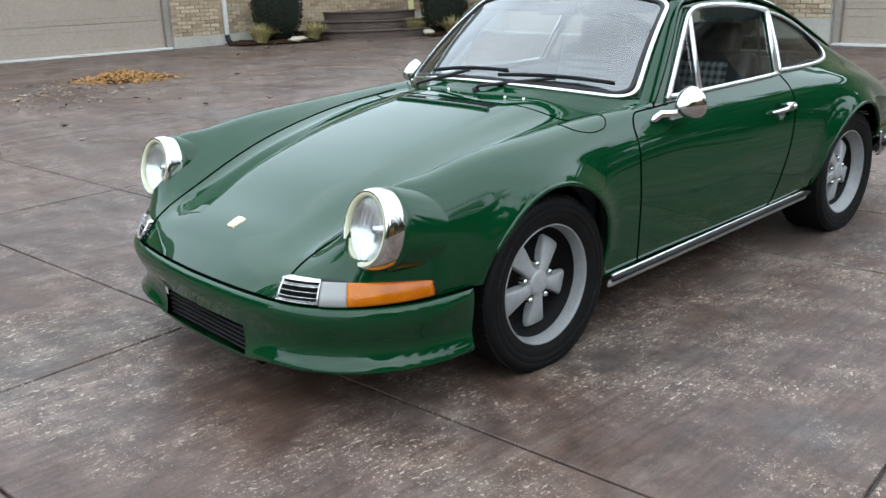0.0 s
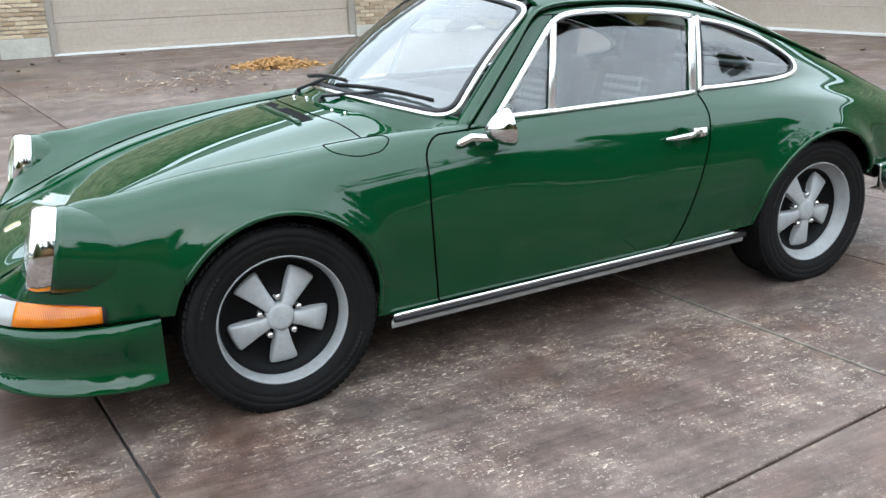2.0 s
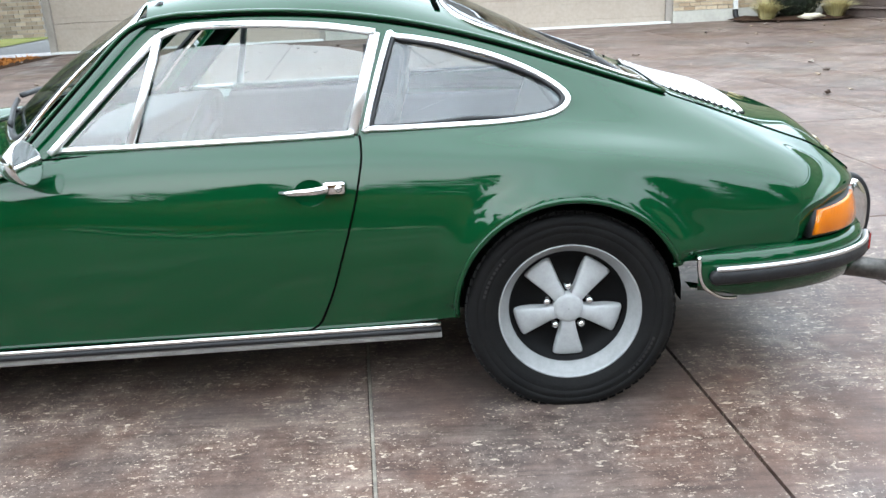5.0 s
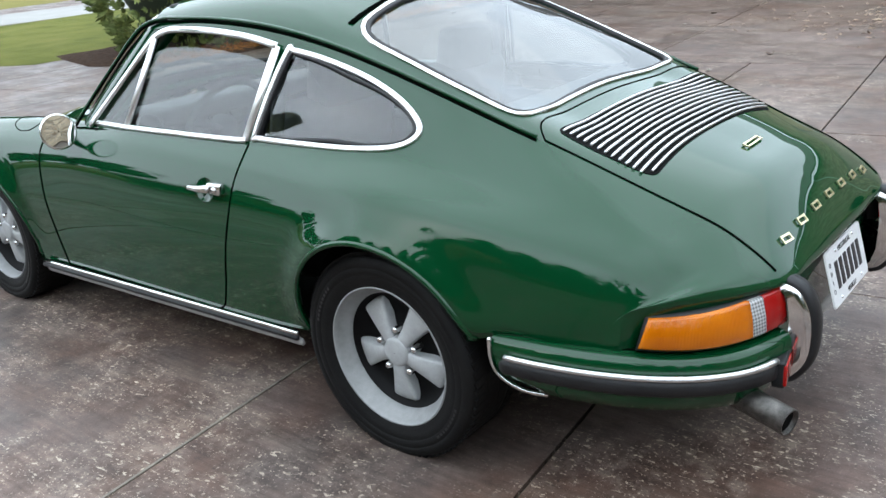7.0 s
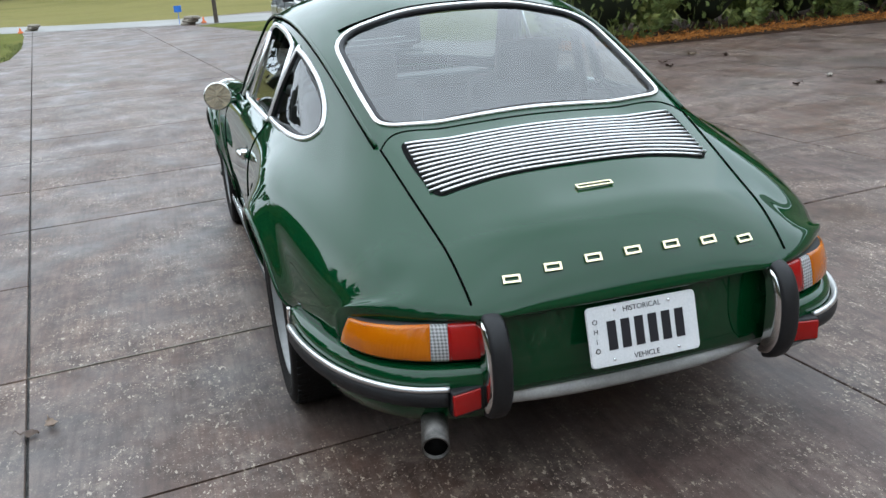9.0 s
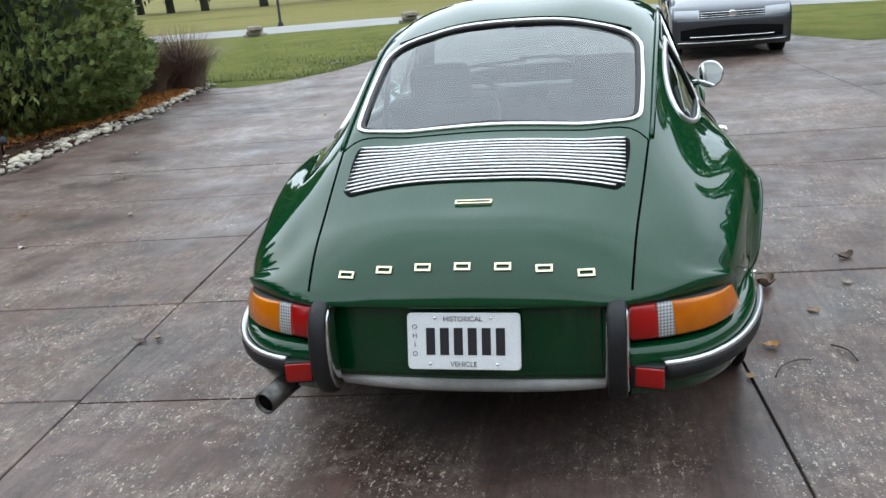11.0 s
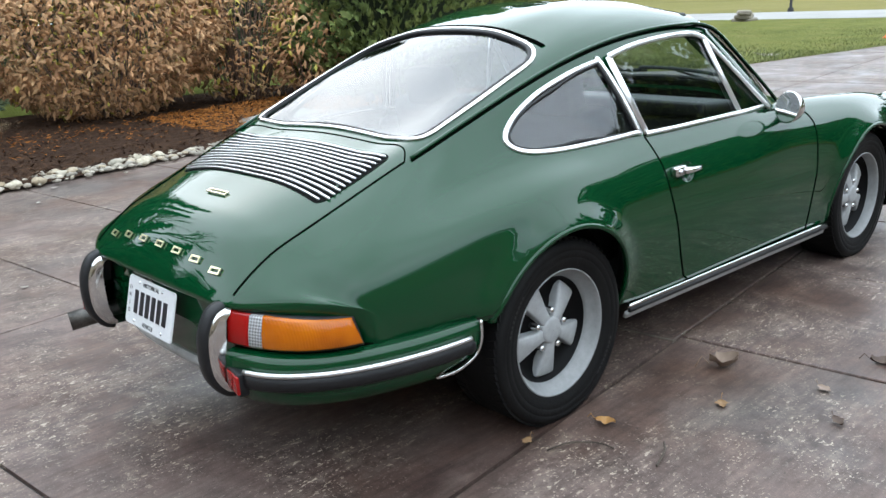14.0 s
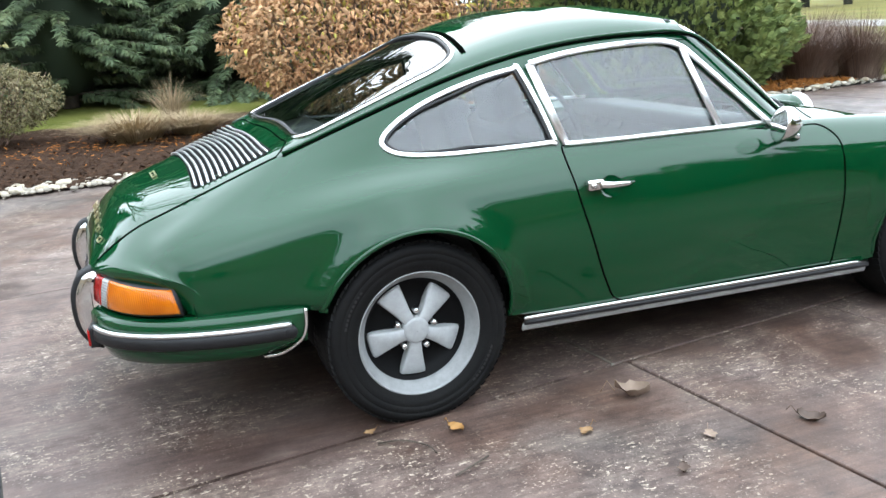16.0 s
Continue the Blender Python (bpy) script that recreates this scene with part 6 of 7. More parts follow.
for k in range(3):
    bm = bmesh.new()
    r = 2.35 - .42 * k
    h = .18
    lowv, upv = [], []
    for i in range(25):
        a = math.radians(182 + 92 * i / 24)
        p = corner + Vector((math.cos(a) * r * 1.0, math.sin(a) * r, 0))
        lowv.append(bm.verts.new(p + Vector((0, 0, k * h))))
        upv.append(bm.verts.new(p + Vector((0, 0, (k + 1) * h - .008))))
    c0, c1 = bm.verts.new(corner + Vector((0, 0, k * h))), bm.verts.new(corner + Vector((0, 0, (k + 1) * h - .008)))
    for i in range(24):
        bm.faces.new((lowv[i], lowv[i + 1], upv[i + 1], upv[i]))
        bm.faces.new((upv[i], upv[i + 1], c1))
    for p, q in ((lowv[0], upv[0]), (lowv[-1], upv[-1])):
        bm.faces.new((p, q, c1, c0))
    if k == 0:
        steps_root = tagged(link_mesh("entrance_steps", fix(bm), STEP, smooth=False), "curved brown concrete entrance steps", "steps", kind="structure")
    else:
        link_mesh("step", fix(bm), STEP, steps_root, smooth=False)
    bm = bmesh.new()
    tube(bm, [corner + Vector((math.cos(math.radians(182 + 92 * i / 24)) * (r + .012), math.sin(math.radians(182 + 92 * i / 24)) * (r + .012), (k + 1) * h - .02)) for i in range(25)], .022, 8)
    link_mesh("step_nosing", bm, STEP, steps_root)

# downpipe
bm = bmesh.new()
box(bm, (.085, .065, 4.8), (7.42, yA - .07, 2.57), None, .012)
pipe = tagged(link_mesh("downpipe", bm, WHITE, smooth=False), "white aluminium downpipe on the brick wall", "downpipe")
bm = bmesh.new()
tube(bm, [(7.42, yA - .08, .20), (7.42, yA - .10, .10), (7.44, yA - .18, .03)], .05, 12)
part("drain_boot", bm, RUBBER, pipe, "black drain boot")

# ---- plants ----
BARK = mottled("bark", (0.052, 0.039, 0.030), (0.103, 0.082, 0.065), 12, .95, .6)
MULCH = mottled("dark_mulch", (0.026, 0.014, 0.009), (0.075, 0.043, 0.027), 14, .95, .9, 6, .03)
bsdf(MULCH).inputs["Specular IOR Level"].default_value = .08
NEEDLES = mottled("orange_needles", (0.270, 0.088, 0.017), (0.450, 0.190, 0.050), 18, .95, .6, 8, .02, island=True)
bsdf(NEEDLES).inputs["Specular IOR Level"].default_value = .1


def foliage(name, a, b, c, rough=.6):
    m = mottled(name, a, b, 3.0, rough, 0, 10, .01, c, island=True)
    bsdf(m).inputs["Specular IOR Level"].default_value = .25
    return m


CEDAR = foliage("cedar_green", (0.064, 0.094, 0.028), (0.155, 0.200, 0.058), (0.285, 0.295, 0.092))
SPRUCE = foliage("spruce_green", (0.043, 0.069, 0.034), (0.082, 0.116, 0.053), (0.146, 0.172, 0.077))
HYD = foliage("brown_leaf", (0.300, 0.140, 0.062), (0.470, 0.255, 0.120), (0.570, 0.385, 0.205))
YELLOW = foliage("yellow_leaf", (0.361, 0.310, 0.060), (0.473, 0.378, 0.069), (0.292, 0.310, 0.077))
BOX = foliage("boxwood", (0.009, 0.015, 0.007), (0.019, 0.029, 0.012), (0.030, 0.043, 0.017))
TAN = foliage("tan_grass", (0.310, 0.206, 0.112), (0.430, 0.318, 0.189), (0.361, 0.275, 0.155))
STRIPED = foliage("straw_blades", (0.378, 0.318, 0.120), (0.499, 0.430, 0.206), (0.258, 0.241, 0.077))
RUSSET = foliage("russet_stems", (0.112, 0.065, 0.047), (0.189, 0.120, 0.090), (0.241, 0.172, 0.129))
DRIED = foliage("dried_leaf", (0.241, 0.172, 0.112), (0.361, 0.284, 0.206), (0.284, 0.172, 0.086))
ORANGE = foliage("orange_leaf", (0.310, 0.146, 0.043), (0.413, 0.224, 0.077), (0.241, 0.103, 0.034))


def leaf(bm, p, d, n, length, width, fold=.25):
    """One pointed leaf of four triangles, from p along d, its face towards n."""
    s = d.cross(n)
    if s.length < 1e-6:
        s = d.orthogonal()
    s = s.normalized()
    n2 = s.cross(d).normalized()
    a, m, t = p, p + d * length * .5 + n2 * length * fold * .3, p + d * length - n2 * length * fold * .2
    l, r = p + d * length * .45 + s * width / 2, p + d * length * .45 - s * width / 2
    va, vm, vt, vl, vr = (bm.verts.new(q) for q in (a, m, t, l, r))
    bm.faces.new((va, vl, vm))
    bm.faces.new((vl, vt, vm))
    bm.faces.new((vt, vr, vm))
    bm.faces.new((vr, va, vm))


def rough_dir(r, spread=1.0):
    v = Vector((r.gauss(0, 1), r.gauss(0, 1), r.gauss(0, 1)))
    return v.normalized() * spread


def lump(p, scale, seed):
    return noise.noise(Vector((p.x * scale + seed, p.y * scale, p.z * scale)))


def trunk(name, base, height, r0, material, root, lean=(0, 0), sides=10):
    bm = bmesh.new()
    pts = [Vector(base) + Vector((lean[0] * k / 6 + .03 * math.sin(k * 2.1), lean[1] * k / 6 + .03 * math.cos(k * 1.7), height * k / 6)) for k in range(7)]
    tube(bm, pts, [r0 * (1 - .14 * k) for k in range(7)], sides)
    return part(name, bm, material, root)


def cedar(name, base, rx, ry, height, count, seed, label, group=""):
    """A broad arborvitae: flat fan-shaped sprays that hang outwards all over a lumpy cone."""
    r = random.Random(seed)
    root = new(name)
    root.location = base
    tagged(root, label, "evergreen shrub", group)
    trunk("trunk", (0, 0, 0), height * .8, .09, BARK, root)
    # very dark green core: the shade between the sprays, put into colour
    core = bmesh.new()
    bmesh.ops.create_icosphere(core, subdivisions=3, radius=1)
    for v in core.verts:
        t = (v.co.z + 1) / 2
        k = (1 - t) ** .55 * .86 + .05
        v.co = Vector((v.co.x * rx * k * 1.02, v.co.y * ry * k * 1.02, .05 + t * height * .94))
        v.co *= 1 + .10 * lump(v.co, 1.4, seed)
    part("inner_shade", core, mat("foliage_shade", (.016, .024, .010), .95), root)
    bm = bmesh.new()
    for _ in range(count):
        t = r.random() ** 1.25
        a = r.uniform(0, 2 * math.pi)
        k = min(1, (1 - t) ** .55 + .04) * (.55 + .45 * min(1, .25 + t * 5))
        out = Vector((math.cos(a), math.sin(a), 0))
        p = Vector((out.x * rx * k, out.y * ry * k, .04 + t * height))
        bulge = 1 + .16 * lump(p, 1.1, seed) + .10 * lump(p, 3.1, seed + 9)
        depth = r.uniform(.84, 1.04)
        p = Vector((p.x * bulge * depth, p.y * bulge * depth, p.z))
        d = (out * r.uniform(.5, 1.1) + Vector((0, 0, r.uniform(-.15, .75))) + rough_dir(r, .45)).normalized()
        n = (Vector((-out.y, out.x, 0)) * r.choice((-1, 1)) + out * .6 + rough_dir(r, .6)).normalized()
        length = r.uniform(.075, .15)
        side = d.cross(n).normalized()
        for j in range(5):
            f = (j - 2) / 2
            dd = (d + side * f * .75).normalized()
            leaf(bm, p + d * length * .12 * (2 - abs(j - 2)), dd, n, length * (1 - .28 * abs(f)), length * .24, .2)
    part("foliage", bm, CEDAR, root)
    return root


def conifer(name, base, radius, height, seed, label, skirt=.1, tiers=26):
    """A spruce with drooping tiers of needle-covered branches."""
    r = random.Random(seed)
    root = new(name)
    root.location = base
    tagged(root, label, "conifer", "conifers behind the bed")
    trunk("trunk", (0, 0, 0), height, .14, BARK, root)
    # dark cone round the trunk, coloured as the shade deep among the branches
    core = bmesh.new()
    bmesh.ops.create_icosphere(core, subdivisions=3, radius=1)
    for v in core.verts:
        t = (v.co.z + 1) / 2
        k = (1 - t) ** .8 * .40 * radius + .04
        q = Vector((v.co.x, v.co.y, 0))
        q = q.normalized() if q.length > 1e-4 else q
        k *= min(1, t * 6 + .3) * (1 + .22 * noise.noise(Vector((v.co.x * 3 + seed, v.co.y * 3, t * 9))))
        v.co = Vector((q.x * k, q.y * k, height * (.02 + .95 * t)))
    part("inner_shade", core, mat("spruce_shade", (.020, .032, .016), .95), root)
    bm = bmesh.new()
    limbs = bmesh.new()
    for k in range(tiers):
        t = k / tiers
        z = height * (skirt + (.98 - skirt) * t)
        reach = radius * (1 - t) ** .8 + .12
        n = int(17 - 9 * t)
        for i in range(n):
            a = r.uniform(0, 6.283)
            out = Vector((math.cos(a), math.sin(a), 0))
            L = reach * r.uniform(.75, 1.1)
            droop = r.uniform(.12, .32)
            pts = [Vector((0, 0, z)) + out * L * s + Vector((0, 0, -droop * L * s * s + .10 * L * s)) for s in (0, .35, .7, 1)]
            tube(limbs, pts, [.018, .012, .008, .003], 4, caps=False)
            m = int(90 * L) + 14
            for j in range(m):
                s = r.uniform(.18, 1.02)
                p = Vector((0, 0, z)) + out * L * s + Vector((0, 0, -droop * L * s * s + .10 * L * s))
                tang = Vector((-out.y, out.x, 0)) * r.choice((-1, 1))
                d = (out * .55 + tang * r.uniform(.2, 1.0) + Vector((0, 0, r.uniform(-.9, .05)))).normalized()
                w = .24 * (1.1 - .4 * s)
                leaf(bm, p, d, (Vector((0, 0, 1)) + rough_dir(r, .6)).normalized(), r.uniform(.5, 1.1) * w, w * .22, .3)
                leaf(bm, p, (d + Vector((0, 0, -.7)) + out * .3).normalized(), (Vector((0, 0, 1)) + rough_dir(r, .6)).normalized(), r.uniform(.5, .95) * w, w * .21, .3)
    tagged(part("limb_work", limbs, BARK, root), kind="stuff")
    part("foliage", bm, SPRUCE, root)
    return root


def leafy_shrub(name, base, rx, ry, height, count, size, material, seed, label, extra=None, stems=26, droop=.5, low=.12, category="shrub"):
    """A rounded shrub of separate broad leaves on many stems, with gaps."""
    r = random.Random(seed)
    root = new(name)
    root.location = base
    tagged(root, label, category)
    tw = bmesh.new()
    tips = []
    for _ in range(stems):
        a, k = r.uniform(0, 6.283), r.random() ** .5
        top = Vector((math.cos(a) * rx * k * .95, math.sin(a) * ry * k * .95, height * r.uniform(.7, 1.02)))
        foot = Vector((top.x * .28, top.y * .28, 0))
        mid = foot.lerp(top, .5) + rough_dir(r, .05)
        tube(tw, [foot, mid, top], [.010, .007, .003], 5, caps=False)
        tips.append((foot, mid, top))
    tagged(part("twig_work", tw, RUSSET, root), kind="stuff")
    bms = [bmesh.new(), bmesh.new()]
    for _ in range(count):
        while True:
            q = Vector((r.uniform(-1, 1), r.uniform(-1, 1), r.uniform(-1, 1)))
            if .25 < q.length < 1:
                break
        q = q.normalized() * q.length ** .35
        p = Vector((q.x * rx, q.y * ry, height * (low + (1 - low) * (q.z + 1) / 2)))
        p *= 1 + .13 * lump(p, 1.5, seed)
        p.z = max(p.z, .03)
        d = (Vector((q.x, q.y, 0)) * .8 + Vector((0, 0, -droop)) + rough_dir(r, 1.05)).normalized()
        which = 1 if extra and r.random() < extra[1] * (1.6 if q.z > .2 else .5) else 0
        s = size * r.uniform(.4, 1.35)
        leaf(bms[which], p, d, (Vector((q.x, q.y, .6)) + rough_dir(r, .9)).normalized(), s, s * r.uniform(.26, .46), r.uniform(.3, 1.1))
    part("leaves", bms[0], material, root)
    if extra:
        part("coloured_leaves", bms[1], extra[0], root)
    else:
        bms[1].free()
    return root


def tuft(name, base, radius, height, count, material, seed, label, arch=.8, group="", width=.010, category="ornamental grass"):
    """A clump of arching blades."""
    r = random.Random(seed)
    bm = bmesh.new()
    for _ in range(count):
        a = r.uniform(0, 6.283)
        out = Vector((math.cos(a), math.sin(a), 0))
        side = Vector((-out.y, out.x, 0)) * width / 2
        L = r.uniform(.6, 1.05)
        reach = radius * r.uniform(.15, 1.0) * L
        foot = out * r.uniform(0, radius * .28)
        last = None
        for j in range(5):
            s = j / 4
            p = foot + out * reach * s ** (1 + arch * .5) + Vector((0, 0, height * L * (s - arch * .55 * s ** 2.6 * reach / radius)))
            w = 1 - .85 * s
            pair = (bm.verts.new(p - side * w), bm.verts.new(p + side * w))
            if last:
                bm.faces.new((last[0], last[1], pair[1], pair[0]))
            last = pair
    ob = tagged(link_mesh(name, bm, material), label, category, group)
    ob.location = base
    return ob


def box_shrub(name, base, rx, ry, height, seed, label):
    """A clipped dense evergreen mound of tiny leaves."""
    r = random.Random(seed)
    root = new(name)
    root.location = base
    tagged(root, label, "clipped shrub", "clipped shrubs by the house")
    trunk("trunk", (0, 0, 0), height * .5, .05, BARK, root)
    # near-black ellipsoid below the leaves paints the shrub's inner shade
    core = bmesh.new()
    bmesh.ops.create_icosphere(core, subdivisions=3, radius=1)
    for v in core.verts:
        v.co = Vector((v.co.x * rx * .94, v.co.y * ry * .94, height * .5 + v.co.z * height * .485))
    part("inner_shade", core, mat("shrub_shade", (.006, .009, .005), .95), root)
    bm = bmesh.new()
    for _ in range(5200):
        q = rough_dir(r)
        k = 1 + .05 * lump(q * 2, 2, seed) + r.uniform(-.05, .05)
        sx = max(abs(q.x), abs(q.y))
        p = Vector((q.x * rx * k, q.y * ry * k, height * .5 + q.z * height * .5 * k))
        leaf(bm, p, (q + rough_dir(r, .9)).normalized(), (q + rough_dir(r, .5)).normalized(), r.uniform(.03, .05), .022, .3)
    part("foliage", bm, BOX, root)
    return root


def bare_tree(name, base, height, seed, label):
    r = random.Random(seed)
    root = new(name)
    root.location = base
    tagged(root, label, "tree")
    bm = bmesh.new()
    tw = bmesh.new()

    def grow(p, d, L, rad, level):
        q = p + d * L
        mid = p.lerp(q, .5) + rough_dir(r, L * .05)
        tube(bm if level < 2 else tw, [p, mid, q], [rad, rad * .85, rad * .68], 6 if level < 2 else 4, caps=False)
        if level < 6:
            for _ in range(3 if level < 4 else 2):
                nd = (d + rough_dir(r, .62) + Vector((0, 0, .12))).normalized()
                grow(q if r.random() < .6 else mid, nd, L * r.uniform(.62, .82), rad * .6, level + 1)

    grow(Vector((0, 0, 0)), Vector((.03, .02, 1)).normalized(), height * .28, height * .022, 0)
    part("trunk", bm, BARK, root)
    part("branches", tw, BARK, root)
    return root


# ---- the planted bed beside the driveway ----
def edge_y(x):
    """The bed's edge: along the drive, then curving back to the lawn."""
    return -4.93 + .098 * x - .035 * max(0, -3.5 - x) ** 1.6 - .05 * max(0, x - 5)


bed_outline = [(x, edge_y(x)) for x in np.linspace(7.5, -7.3, 34)] + [(-7.2, -7.2), (-5.6, -8.6), (-2.0, -9.6), (3.0, -9.5), (7.5, -9.4)]
sheet("planting_bed", [(float(a), float(b)) for a, b in bed_outline], .02, MULCH, "planting bed of dark shredded bark mulch", "planting bed", .22, .035)

CHIP = mottled("bark_chip", (0.024, 0.012, 0.007), (0.105, 0.058, 0.034), 9, .95, 0, island=True)
bsdf(CHIP).inputs["Specular IOR Level"].default_value = .08
chips = bmesh.new()
litter = bmesh.new()
r = random.Random(21)
for _ in range(9000):
    x = r.uniform(-7, 6.5)
    y = edge_y(x) - .15 - 3.6 * r.random() ** 1.6
    d = rough_dir(r)
    d.z *= .35
    leaf(chips, Vector((x, y, .045 + r.uniform(0, .03))), d.normalized(), (Vector((0, 0, 1)) + rough_dir(r, .5)).normalized(), r.uniform(.03, .09), r.uniform(.012, .03), .2)
for _ in range(13000):
    if r.random() < .94:
        x = r.uniform(-6.5, -.1)
        y = edge_y(x) - .05 - .55 * min(1, max(0, (x + 3.9) / 1.1)) - r.uniform(.0, 1.9) * (.25 + .75 * min(1, max(0, (x + 6.5) / 4)))
    else:
        x, y = r.gauss(1.9, 1.6), -6.8 + r.gauss(0, .55)
    d = rough_dir(r)
    d.z *= .25
    leaf(litter, Vector((x, y, .055 + r.uniform(0, .03))), d.normalized(), (Vector((0, 0, 1)) + rough_dir(r, .4)).normalized(), r.uniform(.03, .085), r.uniform(.008, .022), .2)
tagged(link_mesh("bark_chips", chips, CHIP, smooth=False), "loose dark bark chips on the bed", "mulch", kind="stuff")
tagged(link_mesh("leaf_litter", litter, NEEDLES, smooth=False), "fallen orange needles and small leaves", "leaf litter", kind="stuff")

# pale river stones along the edge
STONE = mottled("river_stone", (0.370, 0.325, 0.245), (0.550, 0.495, 0.390), 7, .75, .2)
_s = bsdf(STONE).inputs["Base Color"].links[0].from_socket
rnd = node(STONE, "ShaderNodeObjectInfo").outputs["Random"]
link(STONE, mix(STONE, .85, _s, ramp(STONE, rnd, [(0, (.62, .52, .40)), (.3, (.95, .93, .9)), (.75, (1.15, 1.15, 1.12)), (1, (.6, .61, .62))]), "MULTIPLY"), bsdf(STONE).inputs["Base Color"])
stone_meshes = []
for k in range(7):
    bm = bmesh.new()
    bmesh.ops.create_icosphere(bm, subdivisions=2, radius=.5)
    for v in bm.verts:
        v.co *= 1 + .55 * noise.noise(v.co * 2.6 + Vector((k * 7.3, 0, 0)))
        v.co.z *= .46
        v.co.y *= .78
    me = bpy.data.meshes.new("stone")
    bm.to_mesh(me)
    bm.free()
    me.materials.append(STONE)
    me.shade_smooth()
    stone_meshes.append(me)
border = new("stone_border")
tagged(border, "row of pale rounded river stones edging the bed", "stone border")
r = random.Random(8)
x, count = 5.2, 0
while x > -7.4 and count < 300:
    for row in range(3):
        if row == 2 and r.random() < .6:
            continue
        s = .042 + .11 * r.random() ** 1.9
        o = new("stone", stone_meshes[r.randrange(7)])
        o.parent = border
        o.matrix_basis = Matrix.LocRotScale((x + r.uniform(-.05, .05), edge_y(x) - .02 - .095 * row + r.uniform(-.05, .05), .020 + s * .14), Euler((r.uniform(-.2, .2), r.uniform(-.2, .2), r.uniform(0, 6.28))), (s, s, s))
        count += 1
    x -= r.uniform(.085, .14)
pebbles = bmesh.new()
for _ in range(1500):
    x = r.uniform(-7.4, 5.2)
    s = r.uniform(.012, .04)
    got = bmesh.ops.create_icosphere(pebbles, subdivisions=1, radius=s)["verts"]
    at = Vector((x, edge_y(x) - .10 + r.gauss(0, .11), .02 + s * .35))
    for v in got:
        v.co = at + Vector((v.co.x * r.uniform(.8, 1.3), v.co.y, v.co.z * .6))
tagged(link_mesh("pebbles", pebbles, mottled("pebble", (0.275, 0.241, 0.189), (0.430, 0.387, 0.318), 6, .8, .1, island=True)), "small pale pebbles between the border stones", "pebbles", kind="stuff")
bm = bmesh.new()
bmesh.ops.create_icosphere(bm, subdivisions=2, radius=.5)
for v in bm.verts:
    v.co *= 1 + .5 * noise.noise(v.co * 2.4)
    v.co = Vector((v.co.x * 1.0, v.co.y * .6, max(-.02, min(.022, v.co.z * .14)) + .012 * noise.noise(v.co * 7)))
tagged(link_mesh("stepping_stone", bm, mottled("flagstone", (0.115, 0.104, 0.088), (0.225, 0.210, 0.182), 5, .85, .4)), "flat grey stepping stone in the mulch", "stone").matrix_world = Matrix.Translation((-1.05, -5.95, .07)) @ Matrix.Scale(1.0, 4)

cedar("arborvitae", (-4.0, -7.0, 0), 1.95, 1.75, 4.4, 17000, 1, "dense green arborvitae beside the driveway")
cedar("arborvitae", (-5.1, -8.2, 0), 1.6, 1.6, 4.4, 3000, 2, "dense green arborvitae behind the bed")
leafy_shrub("hydrangea", (-.15, -8.3, 0), 1.55, 1.35, 2.05, 13500, .10, HYD, 5, "hydrangea with dried brown leaves", (YELLOW, .06), 60, low=.02)
leafy_shrub("hydrangea", (-1.9, -8.0, 0), .95, .9, 1.85, 2500, .10, HYD, 6, "loose hydrangea with brown and yellow leaves", (YELLOW, .15), 80, low=.03)
leafy_shrub("hydrangea", (-2.35, -7.1, 0), .5, .45, 1.35, 900, .11, HYD, 7, "thin hydrangea with drooping brown leaves", (YELLOW, .12), 30, .9)
leafy_shrub("forsythia", (-.9, -9.4, 0), 1.8, .9, 2.5, 2200, .10, YELLOW, 8, "tall shrub with yellow leaves behind the bed", (HYD, .35), 50)
tuft("dried_grass", (2.7, -7.25, .03), .95, .40, 1700, TAN, 11, "low clump of dried tan grass in the bed", .9)
tuft("dried_grass", (2.05, -7.35, .03), .75, .34, 1200, TAN, 12, "low clump of dried tan grass in the bed", .9)
leafy_shrub("spirea", (4.35, -8.0, 0), .90, .80, 1.0, 9000, .055, foliage("spirea_leaf", (0.103, 0.095, 0.039), (0.172, 0.146, 0.065), (0.224, 0.163, 0.095)), 13, "rounded olive-brown spirea bush", None, 60, .0)
for k, (x, y, s) in enumerate(((-6.3, -6.5, 1.1), (-6.9, -6.1, .8), (-7.3, -7.4, 1.2), (-8.4, -8.6, 1.3), (-7.6, -9.2, 1.3))):
    tuft("switch_grass", (x, y, 0), s * 1.25, 1.1, 1900, RUSSET, 30 + k, "upright clump of russet dried stems", .95, "dried clumps at the bed's end", .007, "dried perennial")
tuft("fountain_grass", (2.1, -9.2, 0), .6, .75, 240, TAN, 41, "arching dry fountain grass at the lawn's edge", 1.1)

bm = bmesh.new()
lathe(bm, [(0, .012), (.12, .012), (.125, .055), (.16, .06), (.20, .045), (.215, .01)], 16, "Z", (-2.05, -5.55, .02))
tagged(link_mesh("path_light", fix(bm), RUBBER), "small black path light in the bed", "garden light")

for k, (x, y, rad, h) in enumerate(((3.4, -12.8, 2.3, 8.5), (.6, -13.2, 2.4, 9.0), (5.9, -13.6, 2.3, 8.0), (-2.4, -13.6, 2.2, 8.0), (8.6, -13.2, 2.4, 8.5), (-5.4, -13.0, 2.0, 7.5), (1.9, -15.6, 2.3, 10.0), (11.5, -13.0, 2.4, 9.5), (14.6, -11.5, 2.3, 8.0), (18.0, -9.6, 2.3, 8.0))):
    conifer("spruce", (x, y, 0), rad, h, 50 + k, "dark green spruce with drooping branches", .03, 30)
bare_tree("bare_tree", (-4.5, -19.0, 0), 11, 71, "leafless tree behind the conifers")
